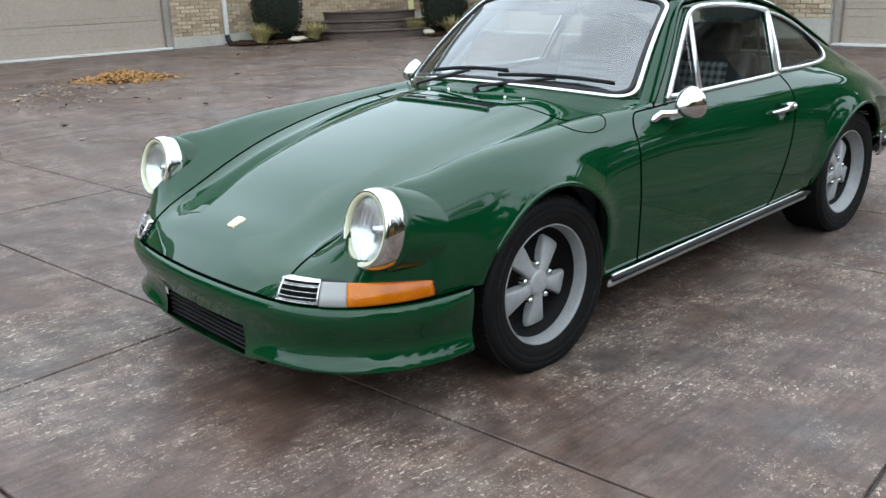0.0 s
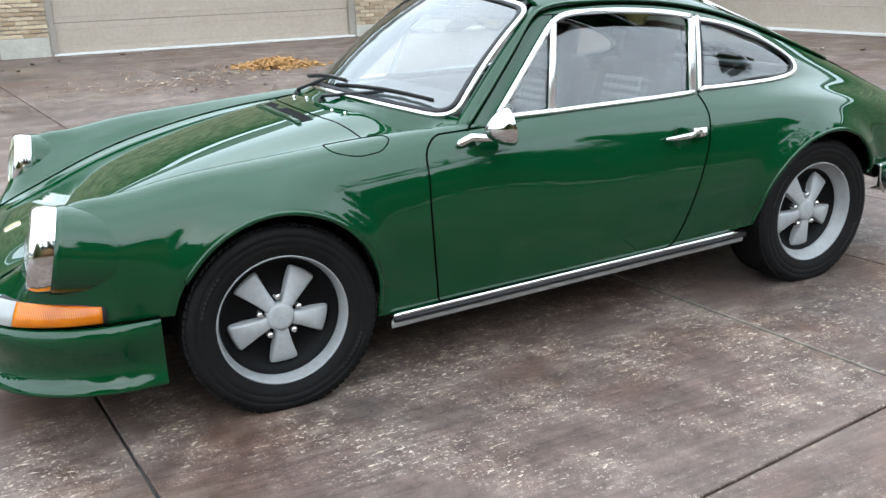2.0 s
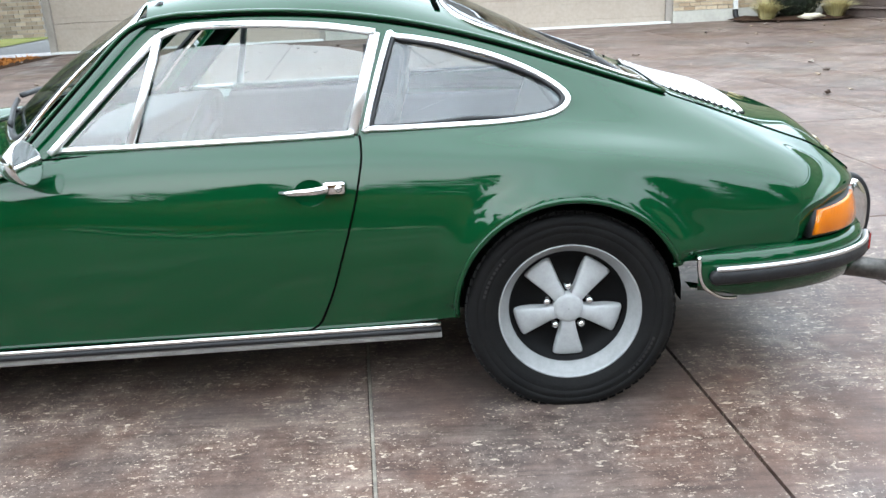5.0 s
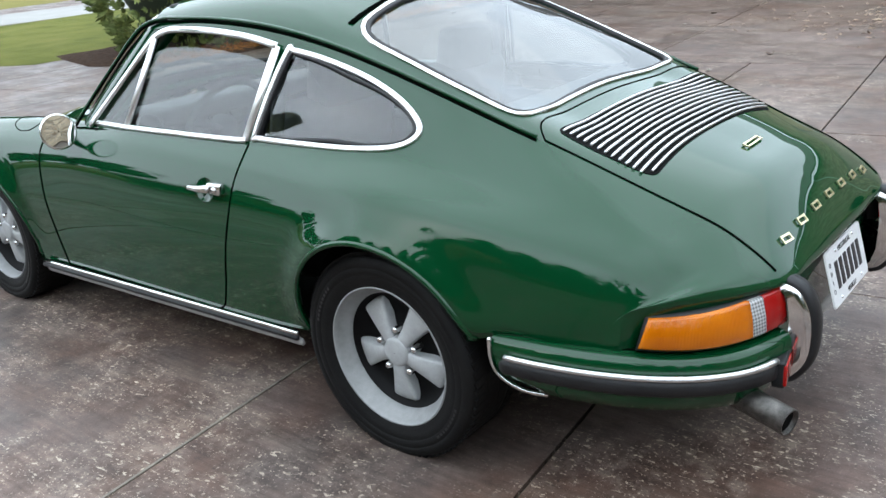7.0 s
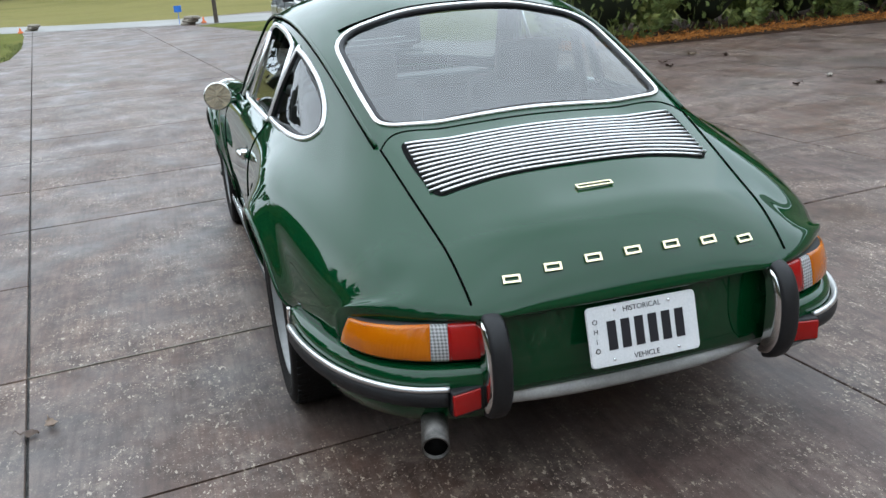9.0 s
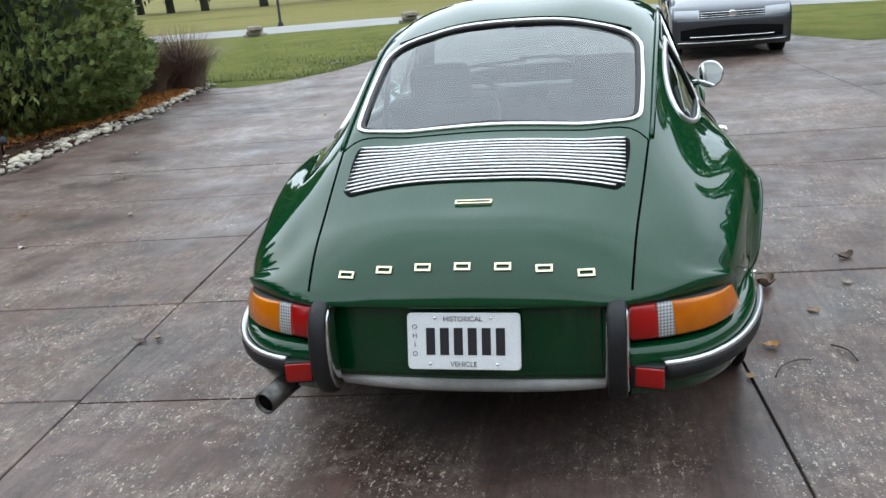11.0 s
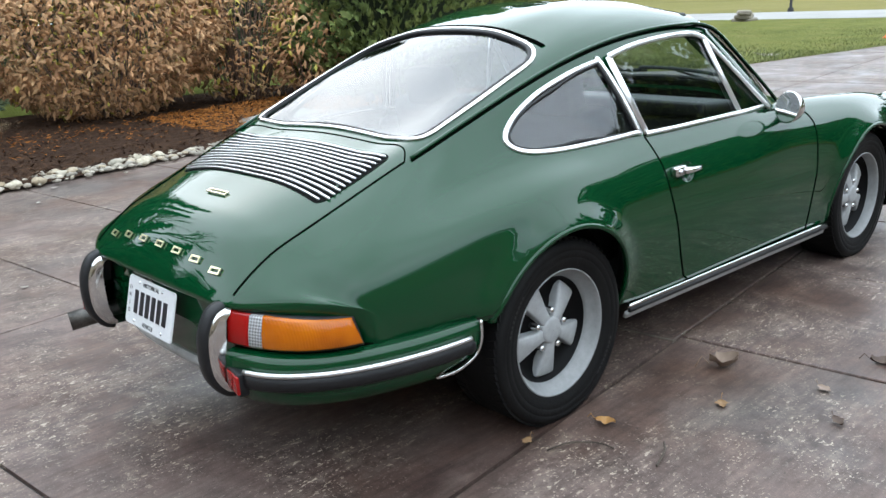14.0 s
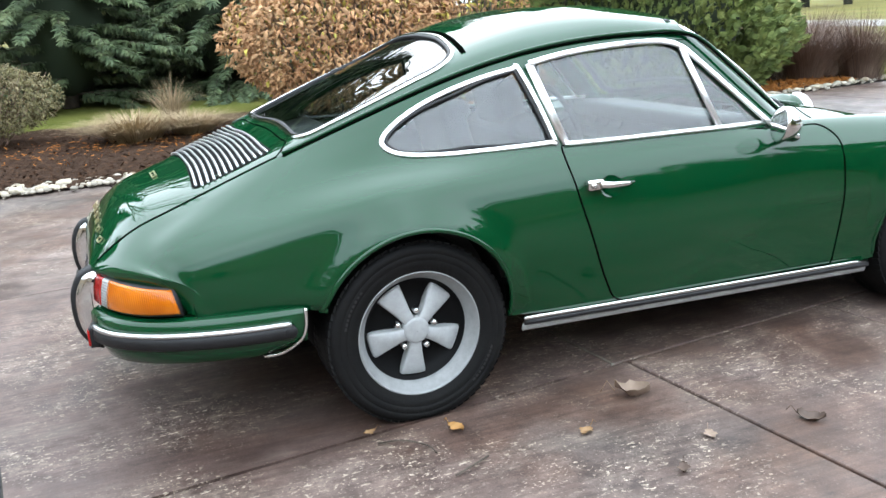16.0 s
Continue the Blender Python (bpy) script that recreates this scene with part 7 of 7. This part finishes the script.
bare_tree("bare_tree", (6.3, -17.0, 0), 18, 72, "leafless tree behind the conifers")

# ---- hedge across the drive ----
for k in range(5):
    cedar("arborvitae", (-7.15 - .1 * k, 5.3 + 1.75 * k, 0), 1.25, 1.25, (5.6, 6.4, 5.2, 6.8, 6.0)[k], 3600, 80 + k, "dark green arborvitae in a hedge row", "hedge row of arborvitae")
litter2 = bmesh.new()
r = random.Random(91)
for _ in range(5000):
    x, y = -5.75 - abs(r.gauss(0, .45)), r.uniform(4.1, 13.5)
    d = rough_dir(r)
    d.z *= .25
    leaf(litter2, Vector((x, y, .02 + r.uniform(0, .03))), d.normalized(), (Vector((0, 0, 1)) + rough_dir(r, .4)).normalized(), r.uniform(.05, .12), r.uniform(.012, .03), .2)
tagged(link_mesh("leaf_litter", litter2, NEEDLES, smooth=False), "fallen orange needles below the hedge", "leaf litter", kind="stuff")
sheet("hedge_bed", [(-5.6, 4.0), (-5.5, 14.0), (-9.0, 14.0), (-8.9, 4.2), (-7, 3.7)], .005, MULCH, "dark mulch strip below the hedge", "planting bed", .5, .02)

# ---- planting by the house ----
sheet("house_bed", [(7.2, 14.1), (7.3, 13.55), (8.0, 13.2), (8.9, 13.05), (9.35, 13.4), (9.2, 14.1)], .03, MULCH, "small dark mulch bed by the entrance steps", "planting bed", .25, .07)
sheet("house_bed", [(12.2, 12.6), (11.2, 12.5), (10.9, 11.9), (11.3, 11.4), (12.2, 11.2)], .03, MULCH, "small dark mulch bed beside the entrance steps", "planting bed", .25, .07)
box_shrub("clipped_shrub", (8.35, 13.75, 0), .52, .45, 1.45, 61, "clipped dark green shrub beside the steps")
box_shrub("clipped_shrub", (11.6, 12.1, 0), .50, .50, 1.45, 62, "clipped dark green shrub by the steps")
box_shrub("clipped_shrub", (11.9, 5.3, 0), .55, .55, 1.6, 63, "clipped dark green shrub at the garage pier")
for k, (x, y) in enumerate(((7.75, 13.5), (8.95, 13.35), (11.05, 12.45), (11.35, 11.55))):
    tuft("striped_grass", (x, y, .05), .50, .44, 420, STRIPED, 64 + k, "clump of straw-yellow striped grass", 1.0, "striped grasses by the steps", .017)
for k, (x, y, s) in enumerate(((8.45, 13.2, .22), (11.05, 12.0, .26))):
    o = new("field_stone", stone_meshes[k + 2])
    o.matrix_basis = Matrix.LocRotScale((x, y, .08), Euler((0, 0, k)), (s * 2, s * 1.4, s * 1.2))
    tagged(o, "pale rounded field stone in the bed", "stone")

# ---- fallen leaves ----
def oak_leaf(name, x, y, size, turn, curl, material, label, category="leaf"):
    """A curled dead leaf with a stalk."""
    bm = bmesh.new()
    rows = []
    n = 9
    for i in range(n + 1):
        t = i / n
        w = size * .33 * math.sin(math.pi * min(1, t * 1.02)) ** .7 * (1 + .28 * math.sin(t * 15))
        row = []
        for j in range(5):
            s = (j - 2) / 2
            px, py = size * (t - .5), w * s
            pz = .005 + curl * size * (abs(s) ** 1.5 * .16 + .5 * (t - .5) ** 2) + .20 * size * noise.noise(Vector((px * 34, py * 34, x * 9)))
            row.append(bm.verts.new((px, py, max(pz, .002))))
        rows.append(row)
    for ra, rb in zip(rows, rows[1:]):
        for j in range(4):
            bm.faces.new((ra[j], ra[j + 1], rb[j + 1], rb[j]))
    tube(bm, [(-size * .5, 0, .008 + curl * size * .08), (-size * .72, size * .05, .02 + curl * size * .2), (-size * .9, size * .12, .012)], size * .018, 5)
    ob = tagged(link_mesh(name, bm, material), label, category, "fallen leaves on the driveway")
    ob.matrix_world = Matrix.Translation((x, y, .002)) @ Matrix.Rotation(turn, 4, "Z")
    return ob


PALELEAF = foliage("pale_leaf", (0.344, 0.292, 0.241), (0.473, 0.430, 0.378), (0.275, 0.215, 0.155))
TANLEAF = foliage("tan_leaf", (0.181, 0.125, 0.086), (0.292, 0.215, 0.163), (0.224, 0.146, 0.099))
BROWNORANGE = foliage("brown_orange_leaf", (0.232, 0.129, 0.060), (0.310, 0.189, 0.095), (0.189, 0.095, 0.043))
DARKLEAF = foliage("dark_leaf", (0.043, 0.030, 0.024), (0.103, 0.069, 0.052), (0.172, 0.112, 0.069))
oak_leaf("fallen_leaf", 1.600, .985, .115, 2.6, 1.5, TANLEAF, "large curled tan leaf on the concrete")
oak_leaf("fallen_leaf", 1.864, 1.13, .06, .6, .35, BROWNORANGE, "flat orange leaf on the concrete")
oak_leaf("fallen_leaf", 1.548, 1.325, .055, 1.2, .3, TANLEAF, "pale tan dry leaf on the concrete")
oak_leaf("fallen_leaf", 1.213, 1.384, .085, 2.2, .8, DARKLEAF, "curled brown leaf on the concrete")
oak_leaf("fallen_leaf", 2.217, .925, .065, 2.0, .7, ORANGE, "curled orange-brown leaf on the concrete")
oak_leaf("fallen_leaf", 2.472, .82, .045, .3, .4, BROWNORANGE, "small orange leaf on the concrete")
oak_leaf("fallen_leaf", 1.745, 1.456, .05, 1.0, .6, DARKLEAF, "small dark leaf on the concrete")
oak_leaf("fallen_leaf", 2.193, -1.558, .055, .4, .9, TANLEAF, "small crumpled leaf near the joint")
oak_leaf("fallen_leaf", 2.229, -1.62, .06, 1.4, .5, DARKLEAF, "small dark leaf near the joint")
r = random.Random(31)
for k in range(90):
    x, y = r.uniform(-6, 11.5), r.uniform(3.0, 13.6)
    oak_leaf("fallen_leaf", x, y, r.uniform(.05, .11), r.uniform(0, 6.28), r.uniform(.3, 1.4), r.choice((DRIED, DARKLEAF, PALELEAF, DARKLEAF)), "dry curled leaf on the driveway")
for k in range(26):
    x, y = r.uniform(-4, 3), r.uniform(-4.6, -1.9)
    oak_leaf("fallen_leaf", x, y, r.uniform(.03, .06), r.uniform(0, 6.28), .4, r.choice((DRIED, ORANGE, PALELEAF)), "small dry leaf on the driveway")
bm = bmesh.new()
tube(bm, smooth_path([(2.47, .90, .006), (2.40, .93, .014), (2.34, .99, .010), (2.33, 1.04, .006)], 5), .0028, 6)
tagged(link_mesh("twig", bm, BARK), "thin bent twig on the concrete", "twig")
bm = bmesh.new()
tube(bm, smooth_path([(2.20, 1.13, .006), (2.26, 1.17, .015), (2.33, 1.19, .006)], 5), .0035, 6)
tagged(link_mesh("twig", bm, BARK), "dark curved twig on the concrete", "twig")

pile = bmesh.new()
r = random.Random(33)
for k in range(1900):
    a = r.gauss(0, .42)
    x, y = 3.05 + .52 * a * 1.1, 9.55 - .12 * a + r.gauss(0, .22)
    top = .12 * math.exp(-(a / .75) ** 2) * math.exp(-((y - 9.5) / .4) ** 2)
    d = rough_dir(r)
    d.z *= .4
    leaf(pile, Vector((x, y, .01 + r.random() * top)), d.normalized(), (Vector((0, 0, 1)) + rough_dir(r, .6)).normalized(), r.uniform(.04, .09), r.uniform(.025, .05), .6)
tagged(link_mesh("leaf_pile", pile, ORANGE, smooth=False), "swept pile of orange leaves on the driveway", "leaf pile", kind="stuff")
strew = bmesh.new()
for k in range(240):
    x, y = 1.6 + r.gauss(0, .9), 8.6 + r.gauss(0, .8)
    d = rough_dir(r)
    d.z *= .3
    leaf(strew, Vector((x, y, .01)), d.normalized(), (Vector((0, 0, 1)) + rough_dir(r, .5)).normalized(), r.uniform(.04, .09), r.uniform(.02, .045), .6)
tagged(link_mesh("strewn_leaves", strew, TANLEAF, smooth=False), "scattered dry leaves beside the pile", "leaf litter", kind="stuff")

# ---- lawn rocks, lamp post, mailbox, marker ----
ROCK = mottled("limestone", (0.172, 0.146, 0.112), (0.292, 0.258, 0.206), 3, .9, .4)
for k, (x, y, s) in enumerate(((-21.4, -6.2, .40), (-19.5, -10.4, .40), (-18.6, -.25, .28), (-21.3, -4.2, .24))):
    bm = bmesh.new()
    for j in range(3):
        box(bm, (s * 1.5, s * (1.3 - .2 * j), s * .3), (.1 * j, .05 * j, s * (.15 + .27 * j)), Matrix.Rotation(.3 * j, 4, "Z"), .03, 1)
    for v in bm.verts:
        v.co += .06 * s * Vector((noise.noise(v.co * 6), noise.noise(v.co * 6 + Vector((9, 0, 0))), 0))
    ob = tagged(link_mesh("lawn_rock", bm, ROCK, smooth=False), "stacked tan limestone rock beside the drive", "rock", "rocks beside the drive")
    ob.location = (x, y, -.02)
bm = bmesh.new()
lathe(bm, [(0, .11), (.12, .10), (.18, .05), (1.8, .045), (2.3, .045)], 14, "Z", (-25.8, -12.1, -.06))
post = tagged(link_mesh("lamp_post", fix(bm), RUBBER), "slim black lamp post by the road", "lamp post")
bm = bmesh.new()
lathe(bm, [(2.3, .07), (2.36, .14), (2.62, .17), (2.66, .19), (2.78, .05), (2.82, .01)], 14, "Z", (-25.8, -12.1, -.06))
part("lantern", fix(bm), RUBBER, post)
bm = bmesh.new()
box(bm, (.10, .10, 1.2), (-18.3, .42, .6), None, .008)
post = tagged(link_mesh("mailbox", bm, BARK, smooth=False), "wooden mailbox post at the road", "mailbox")
bm = bmesh.new()
box(bm, (.50, .20, .22), (-18.3, .42, 1.22), None, .05)
part("mailbox_body", bm, BARK, post)
bm = bmesh.new()
box(bm, (.02, .18, .16), (-18.9, -.45, .38), None, .004)
box(bm, (.015, .015, .36), (-18.9, -.45, .16))
tagged(link_mesh("yard_sign", bm, mat("blue_sign", (.02, .14, .5), .5), smooth=False), "small blue yard sign beside the drive", "sign")
MARKER = mat("orange_marker", (.6, .13, .03), .6)
for x, y, k in ((-18.4, .12, 1.0), (-20.3, -4.35, .9), (-13.5, -4.23, .7)):
    bm = bmesh.new()
    lathe(bm, [(0, .07), (.03, .065), (.05, .03), (.13 * k, .022), (.15 * k, .005)], 12, "Z", (x, y, .02))
    tagged(link_mesh("marker", fix(bm), MARKER), "small orange marker on the lawn edge", "marker", "orange lawn markers")

# ---- the grey saloon up the drive ----
GREYPAINT = mottled("grey_metallic", (0.039, 0.045, 0.054), (0.045, 0.052, 0.062), 4, .3, 0)
bsdf(GREYPAINT).inputs["Metallic"].default_value = .5
bsdf(GREYPAINT).inputs["Coat Weight"].default_value = 1.0
saloon = new("grey_saloon")
tagged(saloon, "grey metallic four-door saloon parked up the driveway", "car")
# stations from the nose back: x, half width, bottom, waist height, hood or roof edge, middle height
S = spline((0, .06, .2, .5, .9, 1.35, 2.2, 3.2, 4.0, 4.4, 4.62),
           [(.62, .30, .46, .60, .62), (.74, .22, .50, .68, .70), (.82, .20, .55, .76, .79), (.87, .20, .62, .84, .88), (.885, .20, .68, .90, .945), (.89, .20, .70, .95, .99),
            (.895, .20, .72, .97, .98), (.895, .20, .73, .98, .99), (.885, .21, .73, .98, 1.02), (.85, .24, .70, .95, 1.00), (.74, .32, .66, .88, .93)])
bm = bmesh.new()
rows = []
for k in range(3, 93):
    x = 4.62 * k / 92
    w, b, m_, e, c = (float(q) for q in S(x))
    prof = [(0, c), (w * .55, c - .010), (w * .84, e), (w * .965, m_ + (e - m_) * .45), (w, m_), (w * .995, (m_ + b) * .52), (w * .97, b + .06), (w * .90, b)]
    prof = smooth_path(prof, 3)
    rows.append(([bm.verts.new((-x, y, z)) for y, z in prof], [bm.verts.new((-x, -y, z)) for y, z in prof]))
for (ra, la), (rb, lb) in zip(rows, rows[1:]):
    for i in range(len(ra) - 1):
        for a, b in ((ra, rb), (la, lb)):
            q = [a[i], a[i + 1], b[i + 1], b[i]]
            c = sum((v.co for v in q), Vector()) / 4
            if any((c.x + wx) ** 2 + (c.z - .32) ** 2 < .355 ** 2 for wx in (.88, 3.53)) and abs(c.y) > .5:
                continue
            bm.faces.new(q)
bmesh.ops.remove_doubles(bm, verts=bm.verts, dist=1e-4)
part("body", fix(bm), GREYPAINT, saloon)
bm = bmesh.new()
cab = [(1.15, .98, .72), (1.85, 1.40, .56), (2.5, 1.46, .55), (3.2, 1.42, .54), (3.75, 1.20, .60), (4.05, 1.02, .70)]
last = None
for x, z, w in cab:
    row = [bm.verts.new((-x, y, zz)) for y, zz in ((-.80, .97), (-w, z - .05), (-w * .7, z), (0, z + .02), (w * .7, z), (w, z - .05), (.80, .97))]
    if last:
        for i in range(6):
            bm.faces.new((last[i], last[i + 1], row[i + 1], row[i]))
    last = row
part("cabin_glass", fix(bm), mat("tinted_cabin", (.02, .025, .03), .05, 0, 1), saloon)
bm = bmesh.new()
tube(bm, [(-1.85, -.58, 1.37), (-1.85, 0, 1.42), (-1.85, .58, 1.37)], .03, 8)
box(bm, (1.6, 1.12, .05), (-2.6, 0, 1.46), None, .02)
part("roof", bm, GREYPAINT, saloon)
bm = bmesh.new()
box(bm, (4.2, 1.5, .25), (-2.3, 0, .33), None, .04)
box(bm, (.08, 1.1, .3), (-.06, 0, .42), None, .03)
part("underbody", bm, DARK, saloon)
SMOKED = lens("smoked_lens", (0.55, 0.57, 0.60))


def fascia_x(y, z):
    """The nose's outline: bowed across, leaning back towards the hood."""
    lean = float(np.interp(z, [.18, .24, .30, .44, .52, .60, .68, .74, .79], [-.10, -.02, .0, -.005, .02, .012, -.02, -.06, -.16]))
    return lean - .10 * (abs(y) / .85) ** 3


def front_strip(name, y0, y1, z0, z1, out, material, label="", n=14, rows_=4, parent=None):
    """A sheet on the nose between two heights, so far proud of it."""
    bm = bmesh.new()
    grid = []
    for i in range(n + 1):
        y = y0 + (y1 - y0) * i / n
        col_ = []
        for j in range(rows_ + 1):
            z = z0(y) if callable(z0) else z0
            top = z1(y) if callable(z1) else z1
            z = z + (top - z) * j / rows_
            edge = out if 0 < j < rows_ and 0 < i < n else out - .02
            col_.append(bm.verts.new((fascia_x(y, z) + edge, y, z)))
        grid.append(col_)
    for a, b in zip(grid, grid[1:]):
        for j in range(rows_):
            bm.faces.new((a[j], b[j], b[j + 1], a[j + 1]))
    return part(name, fix(bm), material, parent or saloon, label)


front_strip("front_bumper", -.86, .86, .18, .79, .02, GREYPAINT, "grey front bumper", 30, 16)
front_strip("lower_intake", -.74, .74, lambda y: .285 + .02 * abs(y), lambda y: .50 - .05 * (abs(y) / .74) ** 2, .042, DARK, "black lower intake")
front_strip("grille", -.46, .46, .615, .715, .042, DARK, "black front grille")
for z in (.632, .662, .695):
    front_strip("grille_bar", -.46, .46, z - .005, z + .005, .060, CHROME, n=12, rows_=2)
for z, w in ((.345, .60), (.262, .78)):
    front_strip("chrome_strip", -w, w, z - .008, z + .008, .062, CHROME, n=18, rows_=2)
for side in (-1, 1):
    low, high = sorted((side * .47, side * .83))
    front_strip("head_lamp", low, high, lambda y: .612 + .05 * (abs(y) - .47), lambda y: .735 + .02 * (abs(y) - .47), .044, SMOKED, "clear head lamp")
    bm = bmesh.new()
    box(bm, (.16, .20, .13), (-1.42, side * .98, 1.0), None, .04)
    part("door_mirror", bm, GREYPAINT, saloon)
    for x in (1.35, 2.45, 3.4):
        bm = bmesh.new()
        tube(bm, [(-x, side * .898, .28), (-x - .02, side * .905, .6), (-x + .02, side * .885, .93)], .003, 5)
        part("panel_gap", bm, SEAMDARK, saloon)
    bm = bmesh.new()
    for x in (2.2, 3.2):
        box(bm, (.18, .03, .03), (-x, side * .91, .80), None, .008)
    part("door_handle", bm, GREYPAINT, saloon)
for x in (.88, 3.53):
    for side in (-1, 1):
        bm = bmesh.new()
        lathe(bm, [(.11, .20), (.11, .29), (.09, .315), (-.09, .315), (-.11, .29), (-.112, .24), (-.10, .225)], 40)
        m = Matrix.Translation((-x, side * .775, .315)) @ (Matrix.Rotation(math.pi, 4, "Z") if side > 0 else Matrix.Identity(4))
        bmesh.ops.transform(bm, matrix=m, verts=bm.verts)
        w = part("wheel", fix(bm), TYRE, saloon, "black tyre on a silver alloy wheel")
        bm = bmesh.new()
        for k in range(10):
            mm = m @ Matrix.Rotation(k * math.pi / 5, 4, "Y")
            vs = box(bm, (.155, .02, .035), (.125, -.095, 0), Matrix.Rotation(.0, 4, "Y"), .006, 1)
            bmesh.ops.transform(bm, matrix=mm, verts=vs)
        part("spokes", bm, SILVER, w)
        bm = bmesh.new()
        lathe(bm, [(-.06, .002), (-.06, .2), (-.10, .222)], 32)
        bmesh.ops.transform(bm, matrix=m, verts=bm.verts)
        part("rim", fix(bm), WHEELBLACK, w)
bm = bmesh.new()
lathe(bm, [(0, .055), (.012, .053), (.016, .04), (.016, .002)], 20, "X", (.030, 0, .665))
part("badge", fix(bm), CHROME, saloon, "plain round chrome badge")
saloon.matrix_world = Matrix.Translation((-6.95, 1.70, 0)) @ Matrix.Rotation(math.radians(1), 4, "Z") @ Matrix.Scale(.87, 4)

# ---- far woods round the place, known from what the paint and the glass mirror ----
FARWOOD = foliage("far_wood", (0.017, 0.019, 0.011), (0.034, 0.033, 0.021), (0.056, 0.045, 0.029), .9)
wood = bmesh.new()
r = random.Random(101)
spots_ = [(-60 - r.uniform(0, 9), -62 + 4.2 * k + r.uniform(-1.5, 1.5), r.uniform(9.5, 13) if k < 16 else r.uniform(12, 16)) for k in range(32)]
spots_ += [(-48 + 4.4 * k + r.uniform(-1.5, 1.5), -42 - r.uniform(0, 8), r.uniform(12, 17)) for k in range(20)]
spots_ += [(19 + 1.9 * k + r.uniform(-1, 1), -8 - .9 * k - r.uniform(0, 4), r.uniform(8.5, 11)) for k in range(11)]
for x, y, h in spots_:
    tube(wood, [(x, y, -.1), (x + .3, y, h * .4), (x, y + .3, h * .85)], [.35, .25, .08], 6, caps=False)
    w = h * r.uniform(.2, .28)
    for cz, cw in ((.36, 1.0), (.58, .85), (.78, .52)):
        at = Vector((x + r.uniform(-.3, .3) * w, y + r.uniform(-.3, .3) * w, h * cz))
        for v in bmesh.ops.create_icosphere(wood, subdivisions=2, radius=1)["verts"]:
            v.co = at + Vector((v.co.x * w * cw, v.co.y * w * cw, v.co.z * h * .2)) * (1 + .35 * noise.noise(v.co * 2 + at))
    for _ in range(420):
        q = rough_dir(r)
        k = r.uniform(.85, 1.08)
        p = Vector((x + q.x * w * k, y + q.y * w * k, h * .56 + q.z * h * .46 * k))
        leaf(wood, p, (q + rough_dir(r, .6)).normalized(), rough_dir(r), r.uniform(.3, .7), r.uniform(.1, .25), .4)
tagged(link_mesh("far_woods", wood, FARWOOD, smooth=False), "dark line of winter woods beyond the road", "woods", kind="stuff")

# ---- driveway slabs, each with its own edges ----
slab_cache = {}


def cut_slab(u0, u1, v0, v1, cut_u, cut_v):
    """A slab with a saw cut from its near edge that stops half way."""
    g = .0055
    line = [(u0 + g, v0 + g), (cut_u - g, v0 + g), (cut_u - g, cut_v), (cut_u + g, cut_v), (cut_u + g, v0 + g), (u1 - g, v0 + g), (u1 - g, v1 - g), (u0 + g, v1 - g)]
    bm = bmesh.new()
    top = [bm.verts.new((u, v, 0)) for u, v in line]
    foot = [bm.verts.new((u, v, -.05)) for u, v in line]
    bm.faces.new(top)
    for k in range(8):
        bm.faces.new((foot[k], foot[(k + 1) % 8], top[(k + 1) % 8], top[k]))
    o = link_mesh("slab", fix(bm), CONC, driveway, smooth=False)
    o.matrix_basis = Matrix.Rotation(YAW, 4, "Z")


def slab(u0, u1, v0, v1):
    gap = .011
    size = (round(u1 - u0 - gap, 3), round(v1 - v0 - gap, 3))
    if size not in slab_cache:
        bm = bmesh.new()
        box(bm, (size[0], size[1], .05), (0, 0, -.025), None, .0032, 1)
        me = bpy.data.meshes.new("slab")
        bm.to_mesh(me)
        bm.free()
        me.materials.append(CONC)
        slab_cache[size] = me
    o = new("slab", slab_cache[size])
    o.parent = driveway
    o.matrix_basis = Matrix.Translation(slab_place((u0 + u1) / 2, (v0 + v1) / 2, random.uniform(-.0015, .0015))) @ Matrix.Rotation(YAW, 4, "Z")


ROWS = [-7.9, -4.95, -1.86, .55, 3.0, 5.45, 7.9, 10.35, 13.2, 15.6]
for i, (v0, v1) in enumerate(zip(ROWS, ROWS[1:])):
    cols = [-.58 + 1.045 * k for k in range(-20, 16)]
    if i == 2:
        cols = [c for c in cols if not (-.5 < c < 1.4)]
    if i in (2, 3):
        cols = [c for c in cols if not (2.0 < c < 3.2)]
    if i <= 2:
        cols = [1.572 if 1.4 < c < 1.6 else c for c in cols]
    cols = [c for k, c in enumerate(cols) if c > -6.5 or k % 2 == 0]
    if v0 > 5:
        cols = cols[::2]
    for u0, u1 in zip(cols, cols[1:]):
        p = slab_place((u0 + u1) / 2, (v0 + v1) / 2)
        if p.y > 15.5 or p.x > 14.5 or (p.y < -6.5 and p.x < 4):
            continue
        if i == 2 and u0 < 2.2 < u1:
            cut_slab(u0, u1, v0, v1, 2.58, -.40)
        else:
            slab(u0, u1, v0, v1)
# one joint beside the car is filled with pale mortar
bm = bmesh.new()
a, b = slab_place(1.572, -1.86, .0), slab_place(1.572, .55, .0)
mid = (a + b) / 2
box(bm, (.009, (b - a).length, .012), (mid.x, mid.y, -.002), Matrix.Rotation(YAW, 4, "Z"))
link_mesh("joint_fill", bm, PALEJOINT, driveway, smooth=False)
